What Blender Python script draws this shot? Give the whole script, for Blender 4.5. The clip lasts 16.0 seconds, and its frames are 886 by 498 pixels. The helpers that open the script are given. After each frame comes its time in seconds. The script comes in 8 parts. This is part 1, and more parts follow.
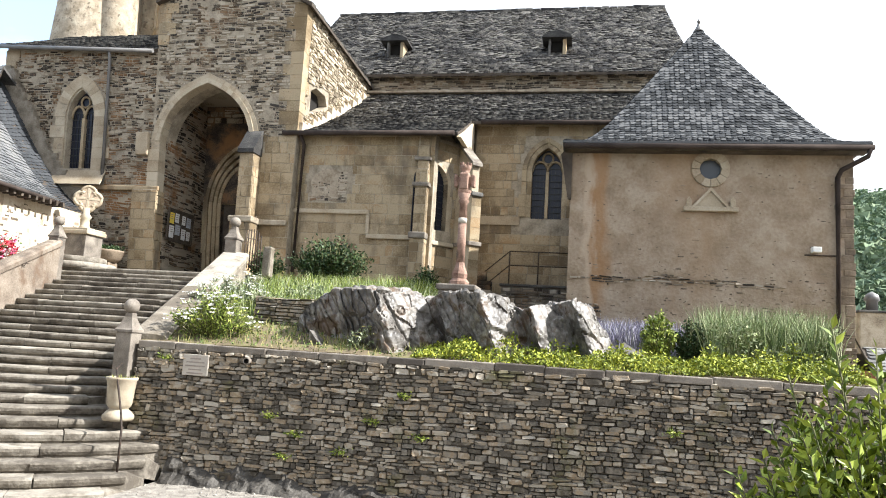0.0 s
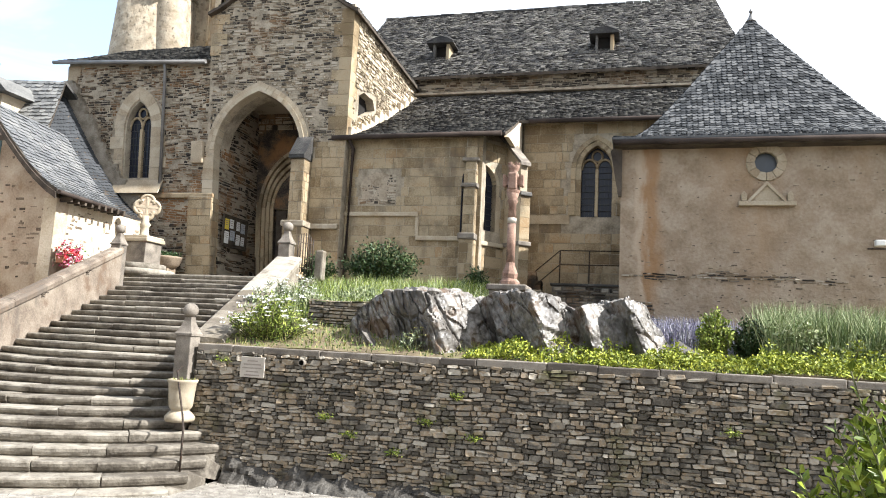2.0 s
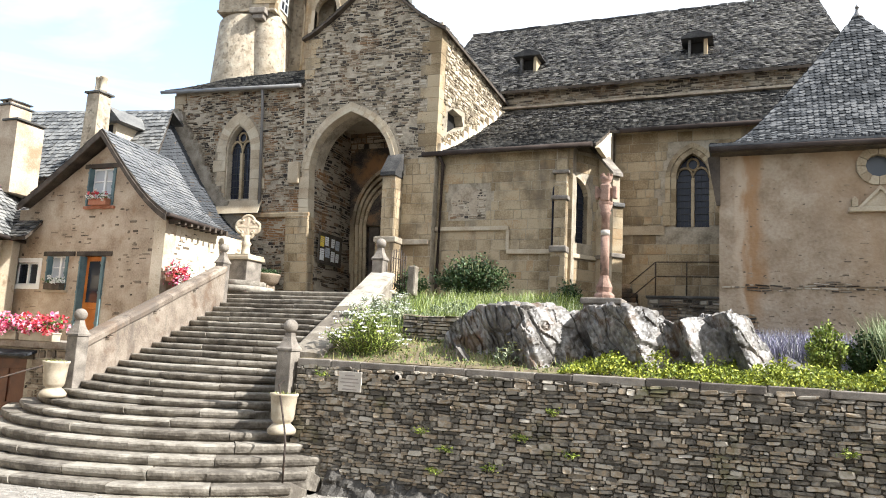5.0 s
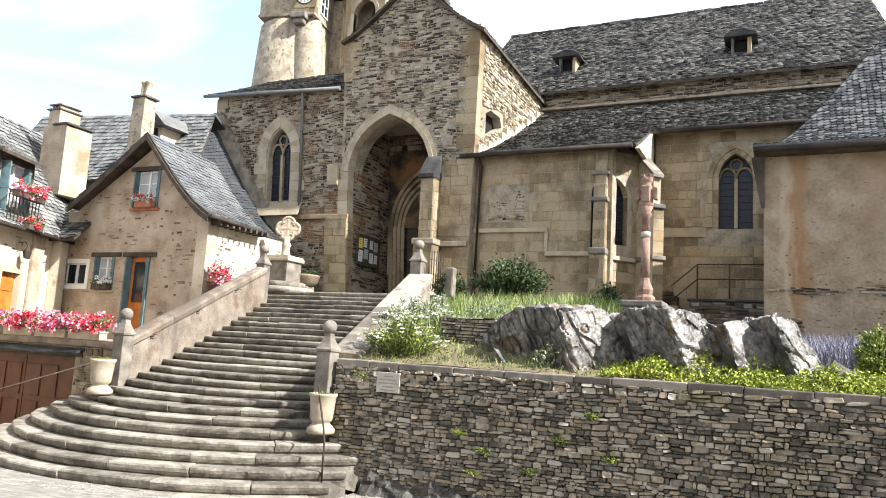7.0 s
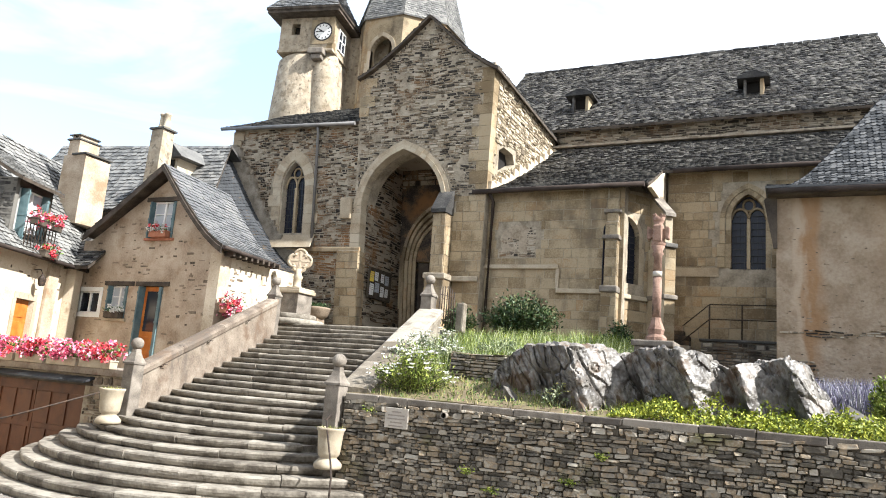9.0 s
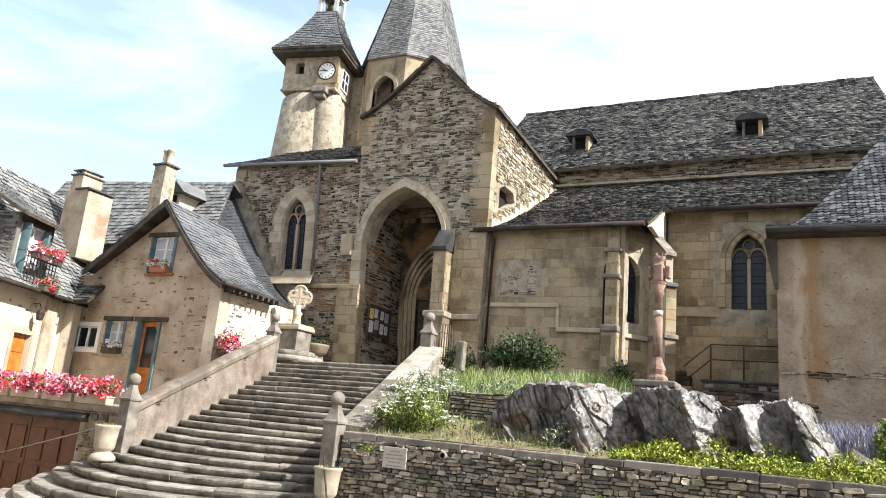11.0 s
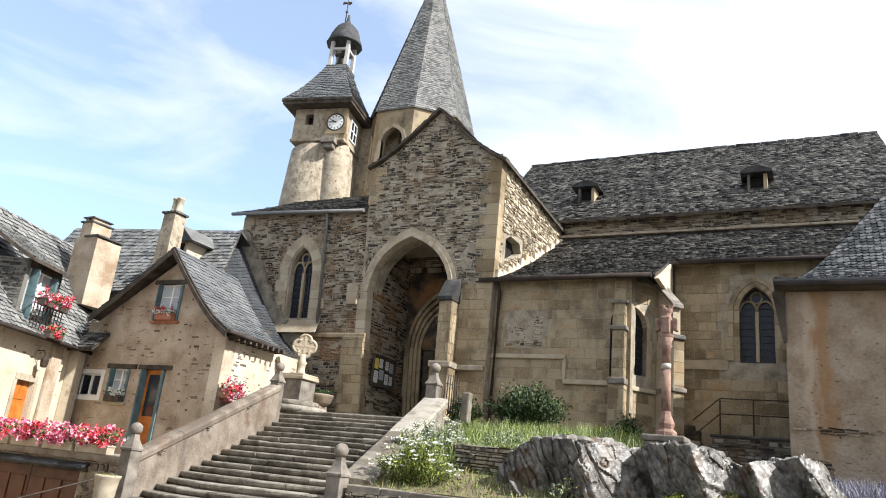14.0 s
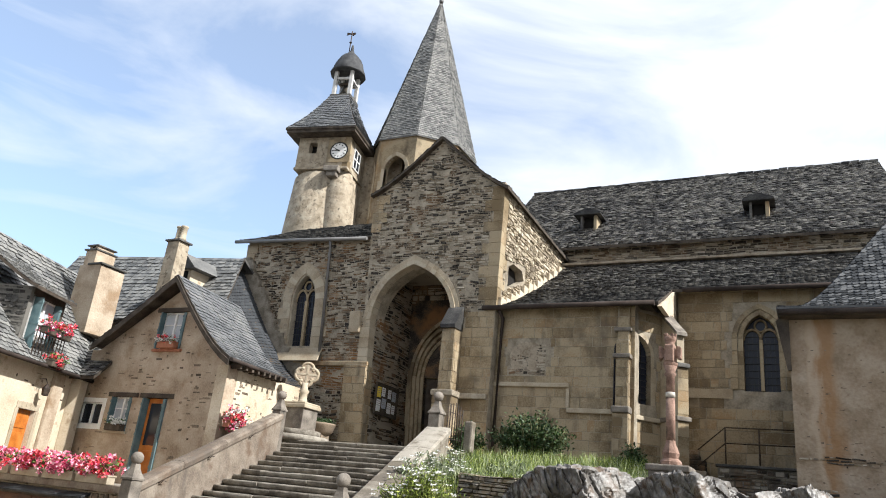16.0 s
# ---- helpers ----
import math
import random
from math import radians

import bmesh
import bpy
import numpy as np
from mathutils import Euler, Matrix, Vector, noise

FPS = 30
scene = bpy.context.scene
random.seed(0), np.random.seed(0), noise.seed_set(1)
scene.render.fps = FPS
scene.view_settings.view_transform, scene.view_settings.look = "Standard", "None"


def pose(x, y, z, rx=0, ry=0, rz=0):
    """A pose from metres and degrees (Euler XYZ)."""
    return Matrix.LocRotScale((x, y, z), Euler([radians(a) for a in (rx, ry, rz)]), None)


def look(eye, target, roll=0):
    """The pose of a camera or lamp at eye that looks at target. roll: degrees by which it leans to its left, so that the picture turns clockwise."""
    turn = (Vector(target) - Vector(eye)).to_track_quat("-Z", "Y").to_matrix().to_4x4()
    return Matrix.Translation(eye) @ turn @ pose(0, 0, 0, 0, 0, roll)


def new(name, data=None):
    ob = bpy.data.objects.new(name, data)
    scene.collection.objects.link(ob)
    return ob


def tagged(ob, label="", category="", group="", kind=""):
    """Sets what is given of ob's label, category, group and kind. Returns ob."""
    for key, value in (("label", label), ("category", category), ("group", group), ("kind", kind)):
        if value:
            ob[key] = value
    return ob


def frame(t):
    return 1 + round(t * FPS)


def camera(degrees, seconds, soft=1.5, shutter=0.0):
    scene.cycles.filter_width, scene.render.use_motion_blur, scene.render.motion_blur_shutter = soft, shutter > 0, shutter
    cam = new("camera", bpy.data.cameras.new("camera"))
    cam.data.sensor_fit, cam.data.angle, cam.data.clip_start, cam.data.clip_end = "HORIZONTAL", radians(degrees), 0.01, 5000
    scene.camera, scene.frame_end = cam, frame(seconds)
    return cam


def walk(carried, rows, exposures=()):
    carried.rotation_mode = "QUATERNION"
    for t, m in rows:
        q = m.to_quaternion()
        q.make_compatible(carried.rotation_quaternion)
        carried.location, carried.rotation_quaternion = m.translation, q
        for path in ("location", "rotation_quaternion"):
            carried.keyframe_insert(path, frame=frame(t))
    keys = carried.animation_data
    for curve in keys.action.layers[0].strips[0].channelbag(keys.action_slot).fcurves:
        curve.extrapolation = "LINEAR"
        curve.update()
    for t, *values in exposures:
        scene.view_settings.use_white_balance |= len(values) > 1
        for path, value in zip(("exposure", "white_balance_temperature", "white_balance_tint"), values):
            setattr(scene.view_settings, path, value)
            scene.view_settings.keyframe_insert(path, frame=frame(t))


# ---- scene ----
cam = camera(62.35, 16.0, soft=1.0)
PATH = [
    (0, (-0.7630, 0.1626, 2.6043), (-1.1510, 2.1075, 2.8633), 3.51),
    (0.5, (-0.7684, 0.1508, 2.5993), (-1.1775, 2.0919, 2.8534), 3.32),
    (1, (-0.7621, 0.1415, 2.5997), (-1.2059, 2.0755, 2.8498), 3.09),
    (1.5, (-0.7617, 0.1333, 2.5984), (-1.2429, 2.0582, 2.8498), 3.07),
    (2, (-0.7631, 0.1284, 2.5960), (-1.2823, 2.0431, 2.8501), 2.95),
    (2.5, (-0.7655, 0.1174, 2.5999), (-1.3230, 2.0207, 2.8583), 2.72),
    (3, (-0.7770, 0.1154, 2.6041), (-1.3700, 2.0070, 2.8694), 2.81),
    (3.5, (-0.7889, 0.1095, 2.6041), (-1.4197, 1.9878, 2.8763), 2.79),
    (4, (-0.7973, 0.1103, 2.6094), (-1.4686, 1.9740, 2.8847), 2.84),
    (4.5, (-0.8016, 0.0925, 2.6151), (-1.5144, 1.9403, 2.8932), 2.88),
    (5, (-0.8030, 0.0884, 2.6169), (-1.5533, 1.9214, 2.8947), 2.92),
    (7.5, (-0.8183, 0.0899, 2.6142), (-1.6764, 1.8753, 2.8899), 3.78),
    (8, (-0.8177, 0.0715, 2.6161), (-1.6878, 1.8508, 2.8931), 4.18),
    (8.5, (-0.8214, 0.0607, 2.6397), (-1.6986, 1.8319, 2.9452), 4.50),
    (9, (-0.8025, 0.0464, 2.6395), (-1.6737, 1.8091, 3.0056), 4.67),
    (11.5, (-0.8133, 0.0513, 2.6354), (-1.6853, 1.7854, 3.1178), 5.25),
    (12, (-0.8173, 0.0521, 2.6423), (-1.6918, 1.7783, 3.1475), 5.35),
    (12.5, (-0.8191, 0.0539, 2.6374), (-1.6951, 1.7733, 3.1632), 5.38),
    (13, (-0.8177, 0.0487, 2.6385), (-1.6989, 1.7589, 3.1850), 5.38),
    (13.5, (-0.8240, 0.0366, 2.6411), (-1.7043, 1.7393, 3.2119), 5.78),
    (14, (-0.8224, 0.0339, 2.6468), (-1.7017, 1.7291, 3.2412), 5.90),
    (14.5, (-0.8114, 0.0207, 2.6494), (-1.6892, 1.7089, 3.2653), 5.92),
    (15, (-0.8211, 0.0274, 2.6560), (-1.6970, 1.7102, 3.2893), 5.75),
    (15.5, (-0.8168, 0.0165, 2.6485), (-1.6928, 1.6923, 3.2999), 5.87),
    (16, (-0.8115, 0.0035, 2.6450), (-1.6932, 1.6711, 3.3097), 6.02),
]
walk(cam, [(t, look(eye, target, roll)) for t, eye, target, roll in PATH], [(0, 1.57, 5880, 10), (5, 1.56, 5880, 10), (9, 1.51, 5880, 10), (11.5, 1.30, 5870, 10), (13, 1.15, 5860, 10), (14.5, 1.03, 5860, 10), (16, 0.90, 5860, 10)])

# ---- daylight ----
SUN_DIR = Vector((0.80, 0.0, 0.72)).normalized()
world = bpy.data.worlds.new("sky")
scene.world = world
world.use_nodes = True
wn, wl = world.node_tree.nodes, world.node_tree.links
bg = wn["Background"]
sky = wn.new("ShaderNodeTexSky")
sky.sky_type = 'NISHITA'
sky.sun_disc = False
sky.sun_elevation = math.asin(SUN_DIR.z)
sky.sun_rotation = math.atan2(SUN_DIR.x, SUN_DIR.y)
sky.altitude = 300
sky.air_density, sky.dust_density, sky.ozone_density = 1.0, 1.5, 1.5
# thin high cloud, thicker towards the sun's side
tc = wn.new("ShaderNodeTexCoord")
mp = wn.new("ShaderNodeMapping")
mp.inputs["Scale"].default_value = (1.0, 1.0, 3.2)
mp.inputs["Rotation"].default_value = (0.25, 0.1, 0.5)
cl = wn.new("ShaderNodeTexNoise")
cl.inputs["Scale"].default_value = 2.1
cl.inputs["Detail"].default_value = 7
cl.inputs["Roughness"].default_value = 0.56
cl.inputs["Distortion"].default_value = 0.7
sx = wn.new("ShaderNodeSeparateXYZ")
east = wn.new("ShaderNodeMath"); east.operation = 'MULTIPLY_ADD'
east.inputs[1].default_value, east.inputs[2].default_value = 0.48, 0.25
addm = wn.new("ShaderNodeMath"); addm.operation = 'ADD'
ramp = wn.new("ShaderNodeValToRGB")
ramp.color_ramp.elements[0].position, ramp.color_ramp.elements[1].position = 0.42, 0.74
ramp.color_ramp.elements[0].color = (.26, .26, .26, 1)
mixc = wn.new("ShaderNodeMix"); mixc.data_type = 'RGBA'
mixc.inputs["B"].default_value = (13.0, 12.9, 12.6, 1)
wl.new(tc.outputs["Generated"], mp.inputs["Vector"])
wl.new(mp.outputs[0], cl.inputs["Vector"])
wl.new(tc.outputs["Generated"], sx.inputs[0])
wl.new(sx.outputs["X"], east.inputs[0])
wl.new(east.outputs[0], addm.inputs[0])
wl.new(cl.outputs["Fac"], addm.inputs[1])
wl.new(addm.outputs[0], ramp.inputs[0])
wl.new(ramp.outputs[0], mixc.inputs["Factor"])
lift = wn.new("ShaderNodeVectorMath"); lift.operation = 'MULTIPLY'
lift.inputs[1].default_value = (3.1, 3.15, 3.0)
wl.new(sky.outputs[0], lift.inputs[0])
wl.new(lift.outputs[0], mixc.inputs["A"])
wl.new(mixc.outputs["Result"], bg.inputs["Color"])
bg.inputs["Strength"].default_value = 0.045

sun = new("sun", bpy.data.lights.new("sun", 'SUN'))
sun.data.energy = 5.0
sun.data.angle = radians(0.55)
sun.data.color = (1.0, 0.93, 0.82)
sun.matrix_world = look((0, 0, 40), Vector((0, 0, 40)) - SUN_DIR)


# ---- materials ----
RECIPES, TWINS = {}, {}


def material(name, colours, scale=3.0, rough=0.85, bump=0.3, metal=0.0, island=0.0, fine=40.0, stain=None, obj=False, spec=0.3, streak=None):
    """Colours run through a ramp fed by two noises and, for pieces, a random value of their own."""
    m = bpy.data.materials.new(name)
    if not obj:
        RECIPES[name] = (colours, scale, rough, bump, metal, island, fine, stain, True, spec, streak)
    m.use_nodes = True
    n, l = m.node_tree.nodes, m.node_tree.links
    b = n["Principled BSDF"]
    b.inputs["Roughness"].default_value = rough
    b.inputs["Metallic"].default_value = metal
    b.inputs["Specular IOR Level"].default_value = spec
    g = n.new("ShaderNodeNewGeometry")
    t = n.new("ShaderNodeTexCoord")
    n1 = n.new("ShaderNodeTexNoise"); n1.inputs["Scale"].default_value = scale; n1.inputs["Detail"].default_value = 6
    n2 = n.new("ShaderNodeTexNoise"); n2.inputs["Scale"].default_value = fine; n2.inputs["Detail"].default_value = 4
    for k in (n1, n2):
        l.new(g.outputs["Position"], k.inputs["Vector"])
    mix = n.new("ShaderNodeMath"); mix.operation = 'MULTIPLY_ADD'; mix.inputs[1].default_value = 0.35
    l.new(n2.outputs["Fac"], mix.inputs[0]); 
    s1 = n.new("ShaderNodeMath"); s1.operation = 'MULTIPLY'; s1.inputs[1].default_value = 0.75
    l.new(n1.outputs["Fac"], s1.inputs[0]); l.new(s1.outputs[0], mix.inputs[2])
    out = mix.outputs[0]
    if island or obj:
        if obj:
            oi = n.new("ShaderNodeObjectInfo"); rnd = oi.outputs["Random"]
        else:
            rnd = g.outputs["Random Per Island"]
        wn_ = n.new("ShaderNodeMath"); wn_.operation = 'SUBTRACT'; wn_.inputs[1].default_value = 0.5
        l.new(rnd, wn_.inputs[0])
        ad = n.new("ShaderNodeMath"); ad.operation = 'MULTIPLY_ADD'; ad.inputs[1].default_value = island or 0.5
        l.new(wn_.outputs[0], ad.inputs[0]); l.new(out, ad.inputs[2]); out = ad.outputs[0]
    r = n.new("ShaderNodeValToRGB")
    while len(r.color_ramp.elements) < len(colours):
        r.color_ramp.elements.new(0.5)
    for i, (c, e) in enumerate(zip(colours, r.color_ramp.elements)):
        e.position = 0.37 + 0.36 * i / max(1, len(colours) - 1)
        e.color = (*c, 1)
    l.new(out, r.inputs[0])
    col = r.outputs[0]
    if stain:
        sc, lo, hi, colour = stain
        n3 = n.new("ShaderNodeTexNoise"); n3.inputs["Scale"].default_value = sc; n3.inputs["Detail"].default_value = 7; n3.inputs["Roughness"].default_value = 0.65
        l.new(g.outputs["Position"], n3.inputs["Vector"])
        rr = n.new("ShaderNodeMapRange"); rr.inputs["From Min"].default_value = lo; rr.inputs["From Max"].default_value = hi
        l.new(n3.outputs["Fac"], rr.inputs[0])
        mx = n.new("ShaderNodeMix"); mx.data_type = 'RGBA'; mx.inputs["B"].default_value = (*colour, 1)
        l.new(rr.outputs[0], mx.inputs["Factor"]); l.new(col, mx.inputs["A"]); col = mx.outputs["Result"]
    if streak:
        sc, lo, hi, colour = streak
        mv = n.new("ShaderNodeVectorMath"); mv.operation = 'MULTIPLY'; mv.inputs[1].default_value = (0.9, 0.9, 0.22)
        l.new(g.outputs["Position"], mv.inputs[0])
        n4 = n.new("ShaderNodeTexNoise"); n4.inputs["Scale"].default_value = sc; n4.inputs["Detail"].default_value = 6
        l.new(mv.outputs[0], n4.inputs["Vector"])
        r4 = n.new("ShaderNodeMapRange"); r4.inputs["From Min"].default_value = lo; r4.inputs["From Max"].default_value = hi
        l.new(n4.outputs["Fac"], r4.inputs[0])
        m4 = n.new("ShaderNodeMix"); m4.data_type = 'RGBA'; m4.inputs["B"].default_value = (*colour, 1)
        l.new(r4.outputs[0], m4.inputs["Factor"]); l.new(col, m4.inputs["A"]); col = m4.outputs["Result"]
    l.new(col, b.inputs["Base Color"])
    if bump:
        bp = n.new("ShaderNodeBump"); bp.inputs["Strength"].default_value = bump; bp.inputs["Distance"].default_value = 0.05
        l.new(mix.outputs[0], bp.inputs["Height"]); l.new(bp.outputs[0], b.inputs["Normal"])
    return m


def single(mat):
    """The same stone for pieces that are objects of their own, each with its own tone."""
    if mat.name not in TWINS:
        TWINS[mat.name] = material(mat.name + "_piece", *RECIPES[mat.name])
    return TWINS[mat.name]


def glass(name, colour=(0.03, 0.035, 0.04), rough=0.12, spec=0.6):
    m = bpy.data.materials.new(name)
    m.use_nodes = True
    b = m.node_tree.nodes["Principled BSDF"]
    b.inputs["Base Color"].default_value = (*colour, 1)
    b.inputs["Roughness"].default_value = rough
    b.inputs["Specular IOR Level"].default_value = spec
    return m


M_SCHIST = material("schist_wall", [(0.08, 0.07, 0.055), (0.15, 0.134, 0.108), (0.225, 0.20, 0.16), (0.26, 0.20, 0.13), (0.36, 0.325, 0.265)], 4, 0.85, 0.7, island=0.42, fine=22, stain=(1.3, 0.57, 0.70, (0.125, 0.115, 0.055)))
M_JOINT = material("earth_joint", [(0.045, 0.039, 0.03), (0.115, 0.10, 0.078)], 6, 0.95, 0.4)
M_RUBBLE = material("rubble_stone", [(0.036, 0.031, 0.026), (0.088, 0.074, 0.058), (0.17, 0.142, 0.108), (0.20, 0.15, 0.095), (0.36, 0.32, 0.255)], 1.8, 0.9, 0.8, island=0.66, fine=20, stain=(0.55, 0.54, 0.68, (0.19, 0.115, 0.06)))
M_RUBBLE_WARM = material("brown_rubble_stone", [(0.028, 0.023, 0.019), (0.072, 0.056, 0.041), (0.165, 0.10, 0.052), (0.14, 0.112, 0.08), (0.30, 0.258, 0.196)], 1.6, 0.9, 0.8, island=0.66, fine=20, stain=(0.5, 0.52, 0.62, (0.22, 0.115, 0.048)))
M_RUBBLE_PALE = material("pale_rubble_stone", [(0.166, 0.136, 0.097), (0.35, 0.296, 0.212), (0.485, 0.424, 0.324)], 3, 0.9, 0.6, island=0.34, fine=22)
M_MORTAR = material("lime_mortar", [(0.15, 0.124, 0.09), (0.27, 0.232, 0.174), (0.38, 0.332, 0.256)], 2.5, 0.95, 0.6, fine=18)
M_ASHLAR = material("sandstone_ashlar", [(0.165, 0.122, 0.07), (0.265, 0.208, 0.13), (0.345, 0.283, 0.188), (0.285, 0.20, 0.112)], 0.9, 0.88, 0.4, island=0.24, fine=20, stain=(0.8, 0.54, 0.72, (0.115, 0.09, 0.06)), streak=(1.6, 0.56, 0.74, (0.09, 0.076, 0.06)), spec=0.15)
M_ASHLAR_PALE = material("pale_sandstone", [(0.258, 0.202, 0.132), (0.352, 0.295, 0.211), (0.421, 0.365, 0.274)], 1.5, 0.85, 0.3, island=0.24, fine=24, stain=(1.4, 0.58, 0.75, (0.17, 0.14, 0.11)))
M_RENDER = material("lime_render", [(0.20, 0.148, 0.098), (0.285, 0.224, 0.16), (0.36, 0.297, 0.226)], 2.2, 0.92, 1.0, fine=13, stain=(1.6, 0.53, 0.75, (0.225, 0.165, 0.112)), streak=(0.9, 0.50, 0.84, (0.285, 0.19, 0.11)))


def run_off(mat, x, half, inner, outer):
    """A rusty trickle down a wall, pale in the middle, as an overflowing gutter leaves it."""
    n, l = mat.node_tree.nodes, mat.node_tree.links
    b = n["Principled BSDF"]
    col = b.inputs["Base Color"].links[0].from_socket
    g = n.new("ShaderNodeNewGeometry")
    sep = n.new("ShaderNodeSeparateXYZ")
    l.new(g.outputs["Position"], sep.inputs[0])
    mv = n.new("ShaderNodeVectorMath"); mv.operation = 'MULTIPLY'; mv.inputs[1].default_value = (2.5, 2.5, 0.9)
    l.new(g.outputs["Position"], mv.inputs[0])
    ns = n.new("ShaderNodeTexNoise"); ns.inputs["Scale"].default_value = 1.0; ns.inputs["Detail"].default_value = 6
    l.new(mv.outputs[0], ns.inputs["Vector"])
    wob = n.new("ShaderNodeMath"); wob.operation = 'MULTIPLY_ADD'; wob.inputs[1].default_value = 0.9; 
    l.new(ns.outputs["Fac"], wob.inputs[0]); l.new(sep.outputs["X"], wob.inputs[2])
    for centre, width, colour, most in ((x + .47, half, outer, .75), (x + .30, half * .45, inner, .7)):
        d = n.new("ShaderNodeMath"); d.operation = 'SUBTRACT'; d.inputs[1].default_value = centre
        l.new(wob.outputs[0], d.inputs[0])
        ab = n.new("ShaderNodeMath"); ab.operation = 'ABSOLUTE'
        l.new(d.outputs[0], ab.inputs[0])
        mr = n.new("ShaderNodeMapRange"); mr.inputs["From Min"].default_value = width; mr.inputs["From Max"].default_value = width * .2
        mr.inputs["To Max"].default_value = most
        l.new(ab.outputs[0], mr.inputs[0])
        mx = n.new("ShaderNodeMix"); mx.data_type = 'RGBA'; mx.inputs["B"].default_value = (*colour, 1)
        l.new(mr.outputs[0], mx.inputs["Factor"]); l.new(col, mx.inputs["A"]); col = mx.outputs["Result"]
    l.new(col, b.inputs["Base Color"])


run_off(M_RENDER, -.62, .34, (0.40, 0.33, 0.25), (0.26, 0.145, 0.065))
M_RENDER_HOUSE = material("house_render", [(0.24, 0.178, 0.12), (0.38, 0.305, 0.222), (0.48, 0.405, 0.31)], 1.5, 0.92, 0.7, fine=18, stain=(1.1, 0.54, 0.68, (0.26, 0.18, 0.11)))
M_RENDER_WHITE = material("pale_render", [(0.38, 0.305, 0.21), (0.50, 0.425, 0.315), (0.58, 0.51, 0.395)], 1.2, 0.92, 0.5, fine=22, stain=(2.4, 0.56, 0.68, (0.31, 0.24, 0.16)))
M_TOWER = material("tower_render", [(0.21, 0.17, 0.115), (0.335, 0.28, 0.205), (0.41, 0.362, 0.275)], 2.6, 0.92, 1.0, fine=7, stain=(5.0, 0.55, 0.66, (0.13, 0.105, 0.075)), streak=(1.4, 0.57, 0.74, (0.13, 0.11, 0.085)))
M_SLATE = material("stone_slate", [(0.016, 0.015, 0.015), (0.042, 0.04, 0.037), (0.08, 0.075, 0.068), (0.15, 0.141, 0.124)], 1.2, 0.7, 0.5, island=0.48, fine=22, spec=0.3)
M_SLATE_BLUE = material("blue_slate", [(0.013, 0.0145, 0.016), (0.03, 0.032, 0.035), (0.055, 0.057, 0.06), (0.10, 0.10, 0.10)], 1.2, 0.75, 0.5, island=0.6, fine=22, spec=0.25)
M_SLATE_HOUSE = material("smooth_grey_slate", [(0.075, 0.078, 0.082), (0.105, 0.108, 0.112), (0.135, 0.137, 0.138), (0.165, 0.165, 0.16)], 1.4, 0.7, 0.4, island=0.16, fine=22)
M_SLATE_DARK = material("dark_blue_slate", [(0.024, 0.026, 0.029), (0.036, 0.039, 0.043), (0.05, 0.053, 0.057)], 1.4, 0.75, 0.4, island=0.18, fine=22)
M_SLATE_PALE = material("weathered_slate", [(0.085, 0.085, 0.082), (0.135, 0.134, 0.128), (0.185, 0.182, 0.172), (0.215, 0.21, 0.195)], 1.2, 0.75, 0.4, island=0.34, fine=22)
M_STEP = material("worn_step_stone", [(0.085, 0.073, 0.058), (0.18, 0.16, 0.13), (0.275, 0.25, 0.207)], 3.4, 0.85, 0.7, island=0.30, fine=18, stain=(2.2, 0.55, 0.68, (0.10, 0.086, 0.066)))
M_PARAPET = material("parapet_render", [(0.11, 0.086, 0.066), (0.19, 0.156, 0.122), (0.26, 0.222, 0.176)], 2.2, 0.9, 0.7, fine=22, stain=(1.6, 0.52, 0.64, (0.13, 0.092, 0.064)), streak=(3.0, 0.56, 0.72, (0.095, 0.08, 0.066)))
M_POST = material("carved_post_stone", [(0.093, 0.08, 0.067), (0.17, 0.148, 0.122), (0.256, 0.227, 0.189)], 4, 0.85, 0.4, fine=50)
M_POT = material("cast_stone_pot", [(0.251, 0.207, 0.146), (0.345, 0.295, 0.216), (0.409, 0.359, 0.272)], 5, 0.85, 0.25, fine=60)
M_ROCK = material("schist_outcrop", [(0.024, 0.02, 0.016), (0.06, 0.052, 0.044), (0.19, 0.178, 0.16), (0.40, 0.388, 0.365)], 1.7, 0.5, 0.35, fine=12, stain=(1.7, 0.53, 0.62, (0.08, 0.05, 0.028)), spec=0.5)
M_BEDROCK = material("bedrock", [(0.02, 0.018, 0.015), (0.05, 0.045, 0.038), (0.10, 0.092, 0.08)], 5, 0.6, 1.0, fine=26, stain=(2.6, 0.56, 0.66, (0.11, 0.08, 0.05)))
M_GRAVEL = material("gravel_ground", [(0.11, 0.10, 0.085), (0.215, 0.197, 0.17), (0.32, 0.30, 0.262)], 5, 0.95, 1.0, fine=38, stain=(1.2, 0.5, 0.7, (0.17, 0.15, 0.125)))
M_SOIL = material("dry_soil", [(0.08, 0.06, 0.036), (0.152, 0.12, 0.072), (0.16, 0.16, 0.056)], 2.5, 0.95, 0.6, fine=30)
# distance haze is blended into these pale, greyed greens
M_HILL = material("hazy_wooded_hill", [(0.11, 0.155, 0.1), (0.155, 0.205, 0.12), (0.2, 0.25, 0.15)], 0.05, 0.95, 0.0, island=0.5, fine=0.5)
M_GREEN = material("leaf_green", [(0.035, 0.065, 0.014), (0.075, 0.125, 0.025), (0.125, 0.185, 0.04)], 6, 0.6, 0, island=0.6)
M_GREEN_DARK = material("dark_leaf", [(0.012, 0.028, 0.008), (0.03, 0.06, 0.016), (0.055, 0.09, 0.028)], 6, 0.55, 0, island=0.6)
